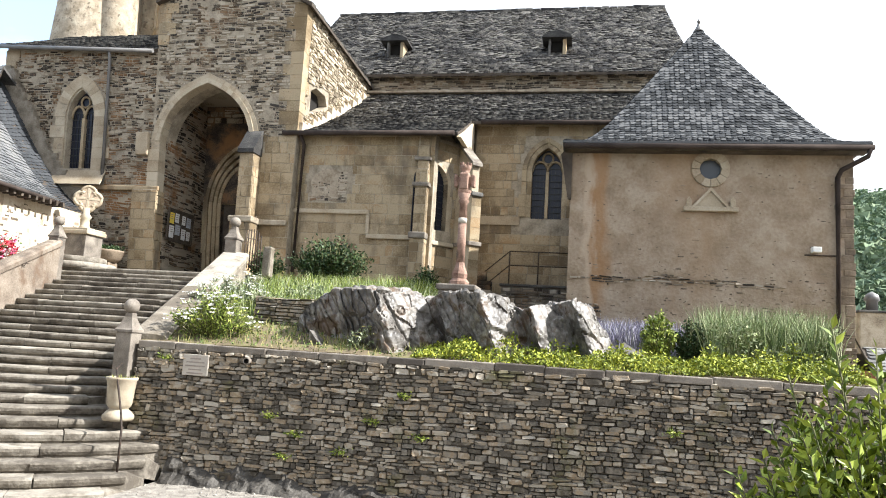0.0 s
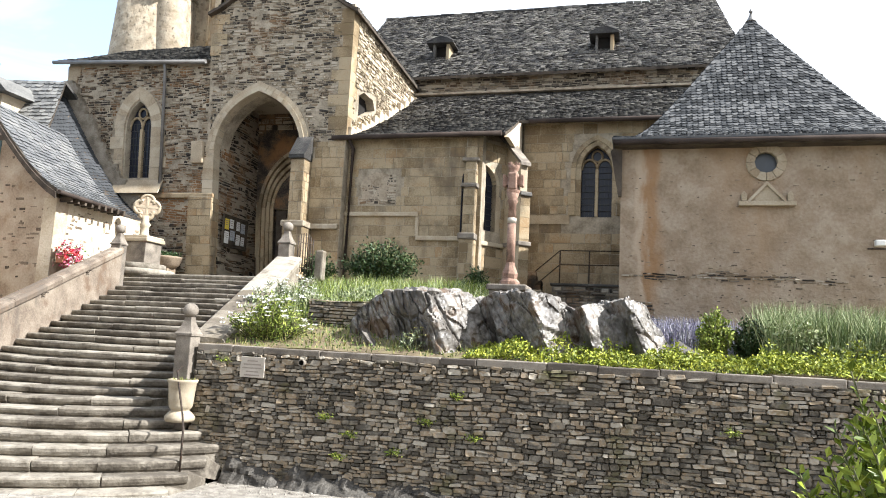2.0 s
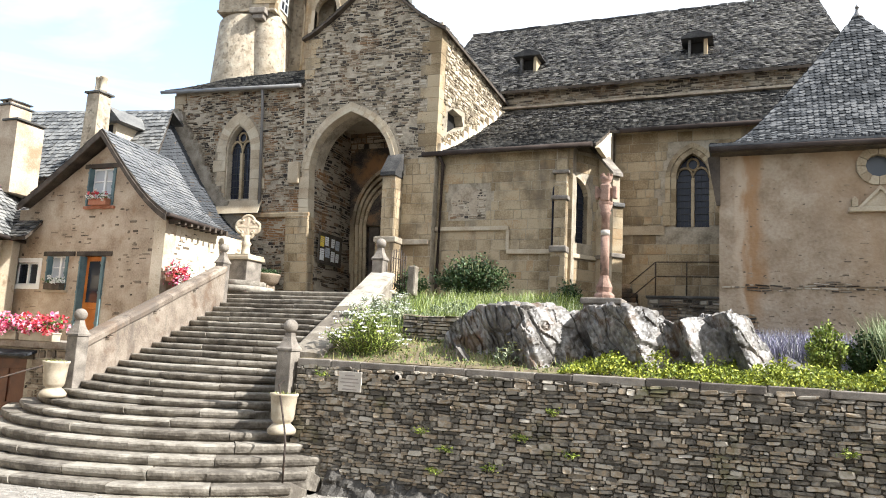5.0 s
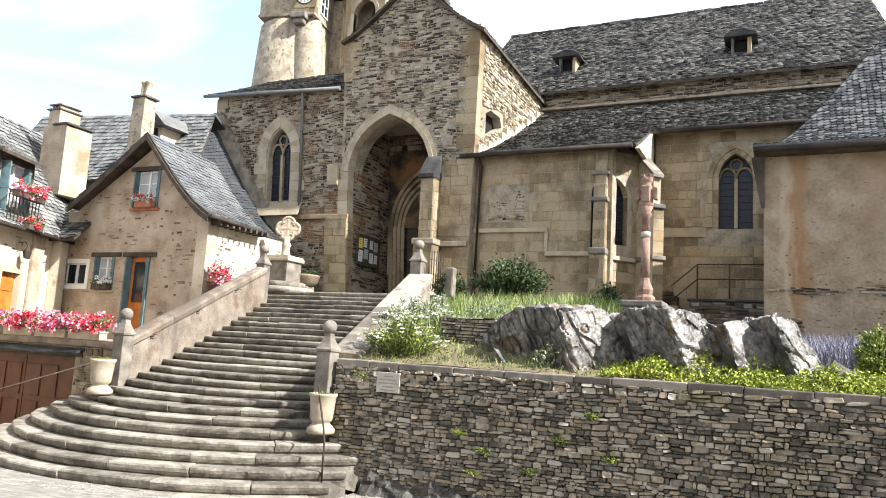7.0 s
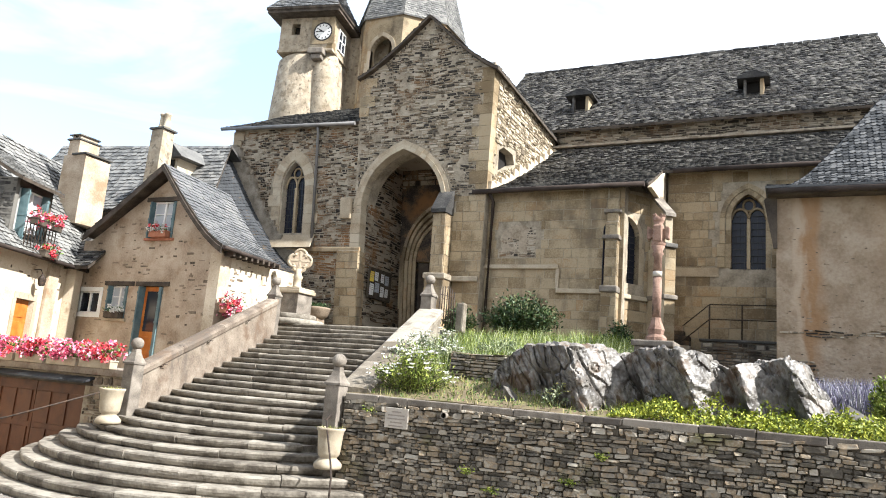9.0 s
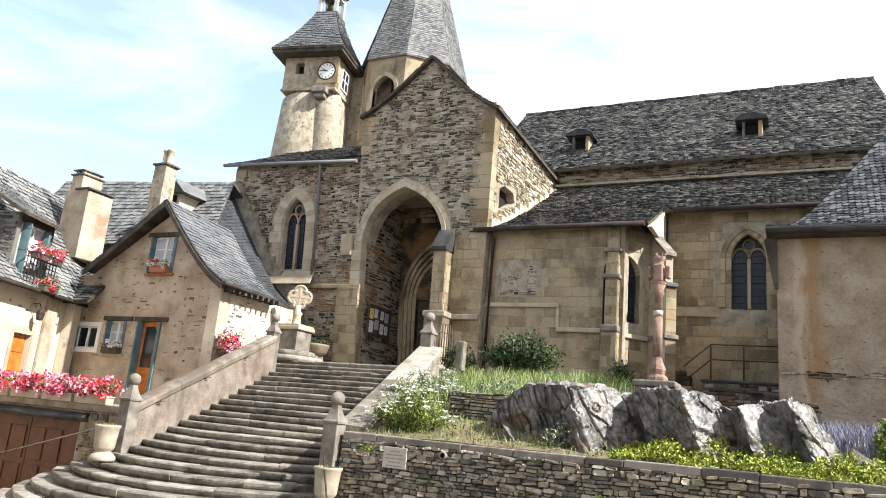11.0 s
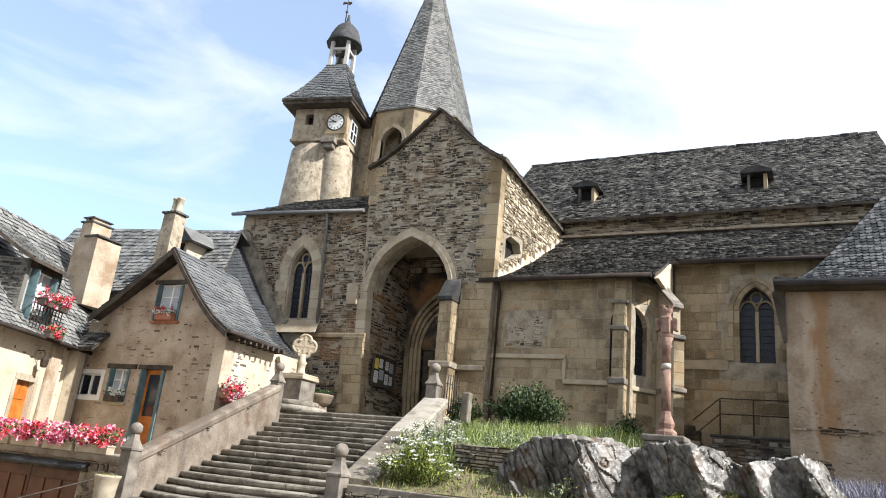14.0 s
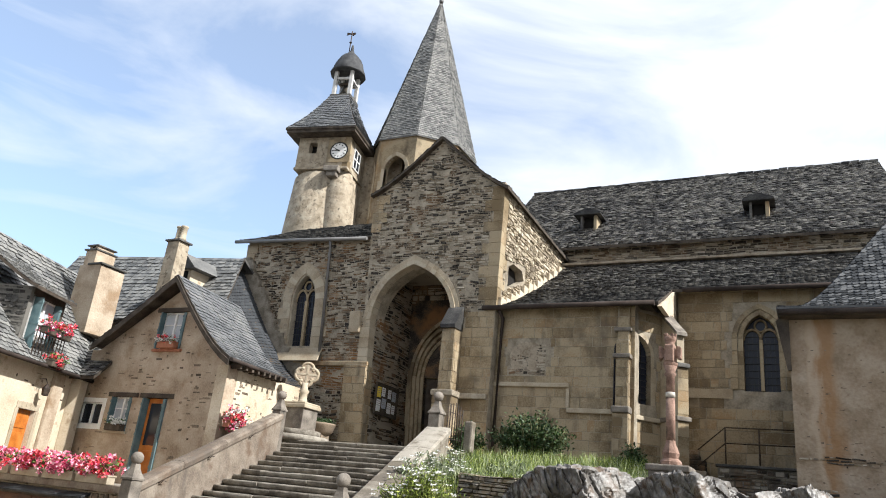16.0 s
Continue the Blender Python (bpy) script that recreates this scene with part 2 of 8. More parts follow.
M_GREEN_YELLOW = material("yellow_leaf", [(0.10, 0.13, 0.015), (0.22, 0.26, 0.025), (0.34, 0.36, 0.04)], 4, 0.6, 0, island=0.6)
M_GREEN_GREY = material("grey_leaf", [(0.11, 0.14, 0.075), (0.2, 0.24, 0.135), (0.32, 0.35, 0.23)], 6, 0.7, 0, island=0.6)
M_GRASS = material("dry_grass", [(0.10, 0.12, 0.03), (0.20, 0.21, 0.06), (0.30, 0.27, 0.11)], 3, 0.7, 0, island=0.6)
M_LAVENDER = material("lavender_flower", [(0.16, 0.15, 0.22), (0.26, 0.24, 0.33), (0.36, 0.36, 0.36)], 5, 0.8, 0, island=0.6)
M_WHITE_FL = material("white_petal", [(0.62, 0.62, 0.56), (0.80, 0.80, 0.76)], 20, 0.7, 0, island=0.3)
M_PINK_FL = material("pink_petal", [(0.50, 0.05, 0.13), (0.72, 0.16, 0.27), (0.80, 0.42, 0.48)], 20, 0.6, 0, island=0.8)
M_RED_FL = material("red_petal", [(0.42, 0.015, 0.04), (0.64, 0.05, 0.07), (0.74, 0.14, 0.14)], 20, 0.6, 0, island=0.6)
M_STEM = material("plant_stem", [(0.05, 0.06, 0.02), (0.12, 0.12, 0.05)], 20, 0.8, 0)
M_WOOD_DARK = material("dark_weathered_wood", [(0.025, 0.019, 0.014), (0.06, 0.047, 0.035), (0.10, 0.08, 0.06)], 3, 0.8, 0.4, fine=40)
M_WOOD_RED = material("varnished_brown_wood", [(0.047, 0.014, 0.007), (0.083, 0.028, 0.011), (0.11, 0.041, 0.017)], 3, 0.5, 0.2, fine=50)
M_WOOD_ORANGE = material("orange_varnished_wood", [(0.28, 0.082, 0.012), (0.42, 0.135, 0.02), (0.50, 0.19, 0.04)], 4, 0.45, 0.15, fine=60)
M_SHUTTER = material("blue_green_paint", [(0.06, 0.10, 0.11), (0.10, 0.155, 0.165), (0.14, 0.19, 0.19)], 4, 0.6, 0.1)
M_WHITE = material("white_paint", [(0.66, 0.65, 0.61), (0.78, 0.77, 0.74)], 4, 0.55, 0.05)
M_ZINC = material("brown_zinc_gutter", [(0.026, 0.02, 0.017), (0.045, 0.035, 0.03), (0.066, 0.052, 0.045)], 2, 0.9, 0.1, spec=0.08)
M_GREY_PIPE = material("grey_pipe", [(0.13, 0.125, 0.12), (0.20, 0.195, 0.19)], 2, 0.5, 0.1, metal=0.3)
M_IRON = material("rusted_iron", [(0.022, 0.018, 0.016), (0.05, 0.038, 0.03), (0.09, 0.055, 0.035)], 15, 0.7, 0.3, metal=0.4)
M_LEAD = material("lead_light", [(0.02, 0.021, 0.023), (0.045, 0.045, 0.045)], 10, 0.6, 0.1)
M_GLASS = glass("dark_window_glass", (0.018, 0.022, 0.03))
M_LEADED = glass("leaded_glass", (0.016, 0.019, 0.030), 0.3, 0.22)
# near-black filling set behind openings, their shade given as colour
M_DARK = material("dark_interior", [(0.008, 0.007, 0.006), (0.016, 0.014, 0.012)], 3, 0.95, 0)
M_RED_STONE = material("red_sandstone", [(0.12, 0.072, 0.052), (0.235, 0.148, 0.11), (0.33, 0.225, 0.172)], 4, 0.85, 0.6, fine=30, stain=(3.0, 0.55, 0.7, (0.09, 0.07, 0.058)))
M_PAPER = material("white_paper", [(0.62, 0.62, 0.60), (0.76, 0.76, 0.74)], 6, 0.8, 0)
M_PAPER_YELLOW = material("yellow_paper", [(0.70, 0.52, 0.05), (0.78, 0.62, 0.10)], 6, 0.8, 0)
M_PAPER_GREY = material("printed_paper", [(0.28, 0.31, 0.36), (0.48, 0.50, 0.53)], 14, 0.8, 0)
M_PLAQUE = material("enamel_plaque", [(0.36, 0.325, 0.275), (0.46, 0.42, 0.36)], 6, 0.6, 0.1)
M_INK = material("faded_lettering", [(0.22, 0.19, 0.17), (0.30, 0.26, 0.23)], 10, 0.8, 0)
M_BLACK = material("black_paint", [(0.012, 0.012, 0.012), (0.03, 0.03, 0.03)], 10, 0.5, 0)
M_DIAL = material("white_dial", [(0.66, 0.65, 0.62), (0.78, 0.77, 0.74)], 5, 0.4, 0)
M_BRONZE = material("dark_bronze", [(0.03, 0.028, 0.022), (0.07, 0.06, 0.045)], 5, 0.5, 0.1, metal=0.6)
M_TERRA = material("terracotta", [(0.26, 0.10, 0.055), (0.38, 0.17, 0.10)], 8, 0.85, 0.2)


# ---- building blocks ----
def part(name, bm, mat, parent=None, label=""):
    """Links a bmesh as one mesh object under a thing or a part."""
    me = bpy.data.meshes.new(name)
    bm.to_mesh(me)
    bm.free()
    me.materials.append(mat)
    ob = new(name, me)
    if parent is not None:
        ob.parent = parent
    if label:
        ob["label"] = label
    return ob


def raw(name, verts, faces, mat, parent=None, label=""):
    me = bpy.data.meshes.new(name)
    me.from_pydata([tuple(v) for v in verts], [], faces)
    me.update()
    me.materials.append(mat)
    ob = new(name, me)
    if parent is not None:
        ob.parent = parent
    if label:
        ob["label"] = label
    return ob


def thing(name, label, category, at=(0, 0, 0), turn=0.0, group="", kind=""):
    e = new(name)
    e.empty_display_size = 0.2
    e.matrix_world = pose(*at, 0, 0, turn)
    return tagged(e, label, category, group, kind)


def box(bm, x0, x1, y0, y1, z0, z1, bevel=0.0, m=None):
    r = bmesh.ops.create_cube(bm, size=1.0)
    vs = r["verts"]
    for v in vs:
        v.co = Vector((x0 + (v.co.x + 0.5) * (x1 - x0), y0 + (v.co.y + 0.5) * (y1 - y0), z0 + (v.co.z + 0.5) * (z1 - z0)))
    if bevel:
        es = list({e for v in vs for e in v.link_edges})
        g = bmesh.ops.bevel(bm, geom=es, offset=bevel, segments=2, affect='EDGES', profile=0.6)
        vs = list({v for f in g["faces"] for v in f.verts} | {v for v in vs if v.is_valid})
    if m is not None:
        bmesh.ops.transform(bm, matrix=m, verts=[v for v in vs if v.is_valid])
    return vs


def box_bm(*a, bevel=0.0, m=None):
    bm = bmesh.new()
    box(bm, *a, bevel=bevel, m=m)
    return bm


def lathe(bm, profile, at=(0, 0, 0), seg=20, close=True):
    """Turns (radius, height) pairs round the vertical at a place."""
    rings = []
    for r, z in profile:
        rings.append([bm.verts.new((at[0] + r * math.cos(2 * math.pi * i / seg), at[1] + r * math.sin(2 * math.pi * i / seg), at[2] + z)) for i in range(seg)])
    for a, b in zip(rings, rings[1:]):
        for i in range(seg):
            f = bm.faces.new((a[i], a[(i + 1) % seg], b[(i + 1) % seg], b[i]))
            f.smooth = seg > 8
    if close:
        bm.faces.new(list(reversed(rings[0])))
        bm.faces.new(rings[-1])


def tube(bm, pts, r, seg=8):
    """A round bar along points."""
    rings = []
    pts = [Vector(p) for p in pts]
    for i, p in enumerate(pts):
        d = (pts[min(i + 1, len(pts) - 1)] - pts[max(i - 1, 0)]).normalized()
        q = d.to_track_quat('Z', 'Y')
        rings.append([bm.verts.new(p + q @ Vector((r * math.cos(2 * math.pi * k / seg), r * math.sin(2 * math.pi * k / seg), 0))) for k in range(seg)])
    for a, b in zip(rings, rings[1:]):
        for k in range(seg):
            f = bm.faces.new((a[k], a[(k + 1) % seg], b[(k + 1) % seg], b[k]))
            f.smooth = True
    bm.faces.new(list(reversed(rings[0])))
    bm.faces.new(rings[-1])


def prism(bm, pts, d, m=None):
    """A flat outline in x, z, with thickness d along y."""
    a = [bm.verts.new((x, 0, z)) for x, z in pts]
    b = [bm.verts.new((x, d, z)) for x, z in pts]
    n = len(pts)
    bm.faces.new(a)
    bm.faces.new(list(reversed(b)))
    for i in range(n):
        bm.faces.new((a[(i + 1) % n], a[i], b[i], b[(i + 1) % n]))
    if m is not None:
        bmesh.ops.transform(bm, matrix=m, verts=a + b)
    return a + b


def side(x0, y0, x1, y1):
    """The frame of a wall from one plan point to another: u along it, v up, w towards its outer face (to the right of the way)."""
    d = Vector((x1 - x0, y1 - y0, 0))
    ln = d.length
    d.normalize()
    n = Vector((d.y, -d.x, 0))
    m = Matrix(((d.x, 0, n.x, x0), (d.y, 0, n.y, y0), (0, 1, 0, 0), (0, 0, 0, 1)))
    return m, ln


def haunch(u0, u1, spring, apex, n=10, out=0.0):
    """The right half of a pointed arch, from springing to crown, pushed out by a ring's width."""
    half, h = (u1 - u0) / 2, apex - spring
    p0, c, p2 = (u1, spring), (u1 - .10 * half, spring + .74 * h), (u1 - half, apex)
    pts = []
    for i in range(n + 1):
        t = i / n
        x = (1 - t) ** 2 * p0[0] + 2 * t * (1 - t) * c[0] + t * t * p2[0]
        y = (1 - t) ** 2 * p0[1] + 2 * t * (1 - t) * c[1] + t * t * p2[1]
        dx = 2 * (1 - t) * (c[0] - p0[0]) + 2 * t * (p2[0] - c[0])
        dy = 2 * (1 - t) * (c[1] - p0[1]) + 2 * t * (p2[1] - c[1])
        if i == 0:
            dx = 0.0
        ln = math.hypot(dx, dy)
        nx, ny = dy / ln, -dx / ln
        if i == n and out:
            pts.append((p2[0], apex + out * 1.16))
        else:
            pts.append((max(x + nx * out, p2[0]), y + ny * out))
    return pts


def arch_outline(u0, u1, v0, spring, apex, n=10):
    """A pointed-arch outline, from the lower left, anticlockwise when seen from outside."""
    r = haunch(u0, u1, spring, apex, n)
    return [(u0, v0), (u1, v0)] + r + [(u0 + u1 - u, v) for u, v in reversed(r[:-1])]


def inside(poly, u, v):
    c = False
    n = len(poly)
    for i in range(n):
        (x1, y1), (x2, y2) = poly[i], poly[i - 1]
        if (y1 > v) != (y2 > v) and u < (x2 - x1) * (v - y1) / (y2 - y1) + x1:
            c = not c
    return c


def panel(bm, m, outline, holes=(), thick=0.5):
    """A wall slab with its openings cut through; its outer face lies at w = 0."""
    loops, edges = [], []
    for pts in (outline, *holes):
        vs = [bm.verts.new((u, v, 0)) for u, v in pts]
        loops.append(vs)
        for i in range(len(vs)):
            edges.append(bm.edges.new((vs[i], vs[(i + 1) % len(vs)])))
    front = [f for f in bmesh.ops.triangle_fill(bm, use_beauty=True, use_dissolve=False, edges=edges, normal=(0, 0, 1))["geom"] if isinstance(f, bmesh.types.BMFace)]
    twin = {v: bm.verts.new((v.co.x, v.co.y, -thick)) for vs in loops for v in vs}
    for f in front:
        bm.faces.new([twin[v] for v in reversed(f.verts)])
    for vs in loops:
        for i in range(len(vs)):
            a, b = vs[i], vs[(i + 1) % len(vs)]
            bm.faces.new((b, a, twin[a], twin[b]))
    bmesh.ops.transform(bm, matrix=m, verts=[v for vs in loops for v in vs] + list(twin.values()))
    bmesh.ops.recalc_face_normals(bm, faces=bm.faces)


def stone_shape(rng, w, h, d, jag):
    """The points of one rough stone, its face bulging out by d: an eight-sided foot and face in u, v, w."""
    j = lambda k: rng.uniform(-k, k)
    cut = lambda: rng.uniform(.03, .24) if jag > .05 else .04
    sh = j(jag) * h
    foot = []
    for x, y, sx_, sy_ in ((0, 0, 1, 1), (w, 0, -1, 1), (w, h, -1, -1), (0, h, 1, -1)):
        c1, c2 = cut() * h, cut() * h * .7
        lean = sh * (.2 if y else -.2)
        p, q = (x + lean, y + sy_ * c2), (x + sx_ * c1 + lean, y + j(jag * .25) * h)
        foot += [p, q] if (x == 0) == (y == 0) else [q, p]
    ins = min(w, h) * (.08 + .10 * rng.random()) if jag > .05 else .006
    tilt, tip = j(.3) * d, j(.25) * d
    cx, cy = w / 2, h / 2
    face = []
    for u, v in foot:
        k = 1 - 2 * ins / max(.02, math.hypot(w, h) * .7)
        face.append((cx + (u - cx) * (1 - 2 * ins / w), cy + (v - cy) * (1 - 2 * ins / h), d * rng.uniform(.85, 1.15) + tilt * (v - cy) / h * 2 + tip * (u - cx) / w * 2))
    return [(u, v, -.02) for u, v in foot] + face


STONE_FACES = [tuple(range(8, 16))] + [(i, (i + 1) % 8, 8 + (i + 1) % 8, 8 + i) for i in range(8)]


def courses(rng, u0, u1, v0, v1, hs, ws, test, gap=0.012, split=0.0):
    """Lays courses of stones over a wall, some of them two or three thin ones high; yields u, v, width, height."""
    v = v0
    while v < v1:
        h = rng.uniform(*hs)
        u = u0 - rng.random() * ws[1] * 0.5
        while u < u1:
            w = rng.uniform(*ws) * (0.55 if rng.random() < 0.25 else 1.0)
            a, b = max(u, u0), min(u + w, u1)
            if b - a > 0.04:
                top = min(v + h, v1)
                cells = [(a, b, v, top)]
                if rng.random() < split and top - v > .09:
                    f = rng.uniform(.35, .65)
                    mid = v + (top - v) * f
                    cells = [(a, b, v, mid), (a, b, mid, top)]
                    if rng.random() < .5:
                        k = a + (b - a) * rng.uniform(.35, .65)
                        cells[1:] = [(a, k, mid, top), (k, b, mid, top)]
                for c0, c1, d0, d1 in cells:
                    ok = [test(x, y) for x, y in ((c0 + .01, d0 + .01), (c1 - .01, d0 + .01), (c1 - .01, d1 - .01), (c0 + .01, d1 - .01), ((c0 + c1) / 2, (d0 + d1) / 2))]
                    if all(ok):
                        yield c0 + gap / 2, d0 + gap / 2, c1 - c0 - gap, d1 - d0 - gap
                    elif ok[4] or sum(ok) >= 2:
                        for k in range(3):
                            s = (c1 - c0) / 3
                            a2 = c0 + k * s
                            if s > .05 and all(test(x, y) for x, y in ((a2 + .01, d0 + .01), (a2 + s - .01, d0 + .01), (a2 + s - .01, d1 - .01), (a2 + .01, d1 - .01))):
                                yield a2 + gap / 2, d0 + gap / 2, s - gap, d1 - d0 - gap
            u += w
        v += h


def masonry(name, m, u0, u1, v0, v1, hs, ws, test, mat, parent, depth=0.03, jag=0.10, gap=0.012, seed=1, label="", pieces=0, piece="stone", bare=0.0):
    """A field of single stones, each with its own edges; the first of them objects of their own, the rest joined."""
    rng = random.Random(seed)
    verts, faces = [], []
    rough = jag > .05
    for u, v, w, h in courses(rng, u0, u1, v0, v1, hs, ws, test, gap, .45 if rough else 0.0):
        if w < .03 or h < .02 or (bare and noise.noise((u * 2.1, v * 2.6, seed)) + rng.uniform(-.3, .3) > 1 - bare):
            continue
        own = pieces > 0
        if own:
            pieces -= 1
            held, verts = verts, []
        o = len(verts)
        d = depth * (rng.uniform(.5, 1.4) if rough else rng.uniform(.85, 1.1))
        turn = rng.uniform(-.10, .10) * min(1, .3 / w) if rough and depth < .03 else 0.0
        for a, b, c in stone_shape(rng, w, h, d, jag * 1.6 if rough else jag):
            x, y = u + a, v + b + turn * (a - w / 2)
            if rough:
                y += (.10 if depth < .03 else .045) * noise.noise((x * .9, v * .8, seed))
            verts.append(m @ Vector((x, y, c)))
        if own:
            raw(piece, verts, STONE_FACES, single(mat), parent)
            verts = held
            continue
        faces += [tuple(o + i for i in f) for f in STONE_FACES]
    if not verts:
        return None
    ob = raw(name, verts, faces, mat, parent, label)
    ob["kind"] = "stuff"
    return ob


def slates(name, surf, length, slope, mat, parent, w=0.22, h=0.16, thick=0.016, seed=2, round_end=0.3, keep=None, s_lim=None):
    """Slates over a roof: surf(s, t) gives the place for s along the eaves and t up the slope, both 0 to 1."""
    rng = random.Random(seed)
    verts, faces = [], []
    rows = max(2, int(slope / h))
    for r in range(rows):
        t0, t1 = r / rows, min(1.0, (r + 1.45) / rows)
        n = max(2, int(length / w))
        off = rng.random()
        edges_ = [(-0.5 + off + i + rng.uniform(-0.16, 0.16)) / n for i in range(n + 2)]
        for a, b in zip(edges_, edges_[1:]):
            a, b = max(0.0, a), min(1.0, b)
            if b - a < 0.25 / n:
                continue
            if keep and not keep((a + b) / 2, t0):
                continue
            g = 0.02 / n
            c = round_end * (b - a)
            lo = t0 + rng.uniform(-0.14, 0.10) / rows
            mid = lo + 0.35 * round_end * 2 / rows
            pts = [(a + g, t1), (a + g, mid), (a + g + c, lo), (b - g - c, lo), (b - g, mid), (b - g, t1)]
            P = [Vector(surf(s, max(0.0, min(1.0, t)))) + (Vector(surf(s, 0)) - Vector(surf(s, 0.02))) * (max(0.0, -t) / 0.02) for s, t in pts]
            nrm = (P[5] - P[0]).cross(P[1] - P[0])
            if nrm.length < 1e-9:
                nrm = (P[4] - P[1]).cross(P[2] - P[1])
            nrm.normalize()
            if nrm.z < 0:
                nrm = -nrm
            lift = thick * rng.uniform(0.8, 1.9)
            o = len(verts)
            verts += [P[0] + nrm * 0.002, P[1] + nrm * lift, P[2] + nrm * lift * 1.25, P[3] + nrm * lift * 1.25, P[4] + nrm * lift, P[5] + nrm * 0.002]
            verts += [P[1] - nrm * 0.004, P[2] - nrm * 0.004, P[3] - nrm * 0.004, P[4] - nrm * 0.004]
            faces += [(o, o + 1, o + 2, o + 3, o + 4, o + 5), (o + 1, o + 6, o + 7, o + 2), (o + 2, o + 7, o + 8, o + 3), (o + 3, o + 8, o + 9, o + 4)]
    ob = raw(name, verts, faces, mat, parent)
    ob["kind"] = "stuff"
    return ob


def quad_surf(A, B, C, D, kick=0.0):
    """A roof patch from eaves A-B to top D-C; kick lets it sag to a flatter foot."""
    A, B, C, D = map(Vector, (A, B, C, D))
    def f(s, t):
        p = (A.lerp(B, s)).lerp(D.lerp(C, s), t)
        p.z -= kick * 4 * t * (1 - t) * (1.4 - 0.8 * t)
        return p
    return f


def deck(bm, surf, ns=6, nt=8, thick=0.10):
    """The solid boarding under the slates."""
    g, lo = [], []
    for j in range(nt + 1):
        g.append([bm.verts.new(surf(i / ns, j / nt)) for i in range(ns + 1)])
        lo.append([bm.verts.new(Vector(surf(i / ns, j / nt)) - Vector((0, 0, thick))) for i in range(ns + 1)])
    for j in range(nt):
        for i in range(ns):
            for q in ((g[j][i], g[j][i + 1], g[j + 1][i + 1], g[j + 1][i]), (lo[j][i], lo[j + 1][i], lo[j + 1][i + 1], lo[j][i + 1])):
                if (q[0].co - q[1].co).length > 1e-6 and (q[2].co - q[3].co).length > 1e-6:
                    bm.faces.new(q)
                elif len({tuple(round(c, 5) for c in v.co) for v in q}) == 3:
                    bm.faces.new(q[:3] if (q[2].co - q[3].co).length < 1e-6 else (q[0], q[2], q[3]))
    for i in range(ns):
        bm.faces.new((g[0][i + 1], g[0][i], lo[0][i], lo[0][i + 1]))
    for j in range(nt):
        bm.faces.new((g[j][0], g[j + 1][0], lo[j + 1][0], lo[j][0]))
        bm.faces.new((g[j + 1][ns], g[j][ns], lo[j][ns], lo[j + 1][ns]))


def roof_patch(surf, parent, mat, length, slope, name="roof_slope", **k):
    bm = bmesh.new()
    deck(bm, surf)
    ob = part(name, bm, M_WOOD_DARK, parent)
    slates("slate_covering", surf, length, slope, mat, ob, **k)
    return ob


def voussoirs(m, u0, u1, spring, apex, v0, ring, mat, parent, depth=0.06, back=0.25, n=9, jambs=True, jamb_h=0.42, seed=5, inset=0.0, name="arch_stone"):
    """Arch stones round a pointed opening, and its jamb blocks, each a stone of its own."""
    rng = random.Random(seed)
    def block(q):
        bm = bmesh.new()
        a = [bm.verts.new((u, v, depth + rng.uniform(-.008, .008))) for u, v in q]
        b = [bm.verts.new((u, v, -back)) for u, v in q]
        bm.faces.new(a)
        bm.faces.new(list(reversed(b)))
        for i in range(len(q)):
            j = (i + 1) % len(q)
            bm.faces.new((a[j], a[i], b[i], b[j]))
        bmesh.ops.recalc_face_normals(bm, faces=bm.faces)
        bmesh.ops.transform(bm, matrix=m, verts=bm.verts)
        part(name, bm, single(mat), parent)
    ins, outs = haunch(u0, u1, spring, apex, n), haunch(u0, u1, spring, apex, n, ring)
    for i in range(n):
        e = .006
        q = [ins[i], outs[i], outs[i + 1], ins[i + 1]]
        cu, cv = sum(p[0] for p in q) / 4, sum(p[1] for p in q) / 4
        q = [(u + (cu - u) * .02, v + (cv - v) * .02) for u, v in q]
        block(q)
        block([(u0 + u1 - u, v) for u, v in q])
    if jambs:
        for sgn, u in ((1, u1), (-1, u0)):
            v = v0
            while v < spring - 0.02:
                hh = min(jamb_h * rng.uniform(0.8, 1.2), spring - v)
                if spring - v - hh < 0.12:
                    hh = spring - v
                wd = ring * rng.choice((0.9, 1.0, 1.35, 1.5))
                block([(u, v + .004), (u + sgn * wd, v + .004), (u + sgn * wd, v + hh - .004), (u, v + hh - .004)])
                v += hh


def quoins(x, y, z0, z1, sx_, sy_, mat, parent, a=0.55, b=0.32, h=0.36, proud=0.03, seed=3, taper=None):
    """Alternating corner blocks at a vertical edge; sx_, sy_ point from the corner into the walls."""
    rng = random.Random(seed)
    z, k = z0, 0
    while z < z1 - 0.05:
        hh = min(h * rng.uniform(0.85, 1.2), z1 - z)
        l1, l2 = (a, b) if k % 2 else (b, a)
        l1 *= rng.uniform(0.85, 1.15); l2 *= rng.uniform(0.85, 1.15)
        bm = bmesh.new()
        xs = sorted((x - sx_ * proud, x + sx_ * l1)); ys = sorted((y - sy_ * proud, y + sy_ * l2))
        box(bm, xs[0], xs[1], ys[0], ys[1], z + .005, z + hh - .005)
        part("quoin", bm, single(mat), parent)
        z += hh
        k += 1


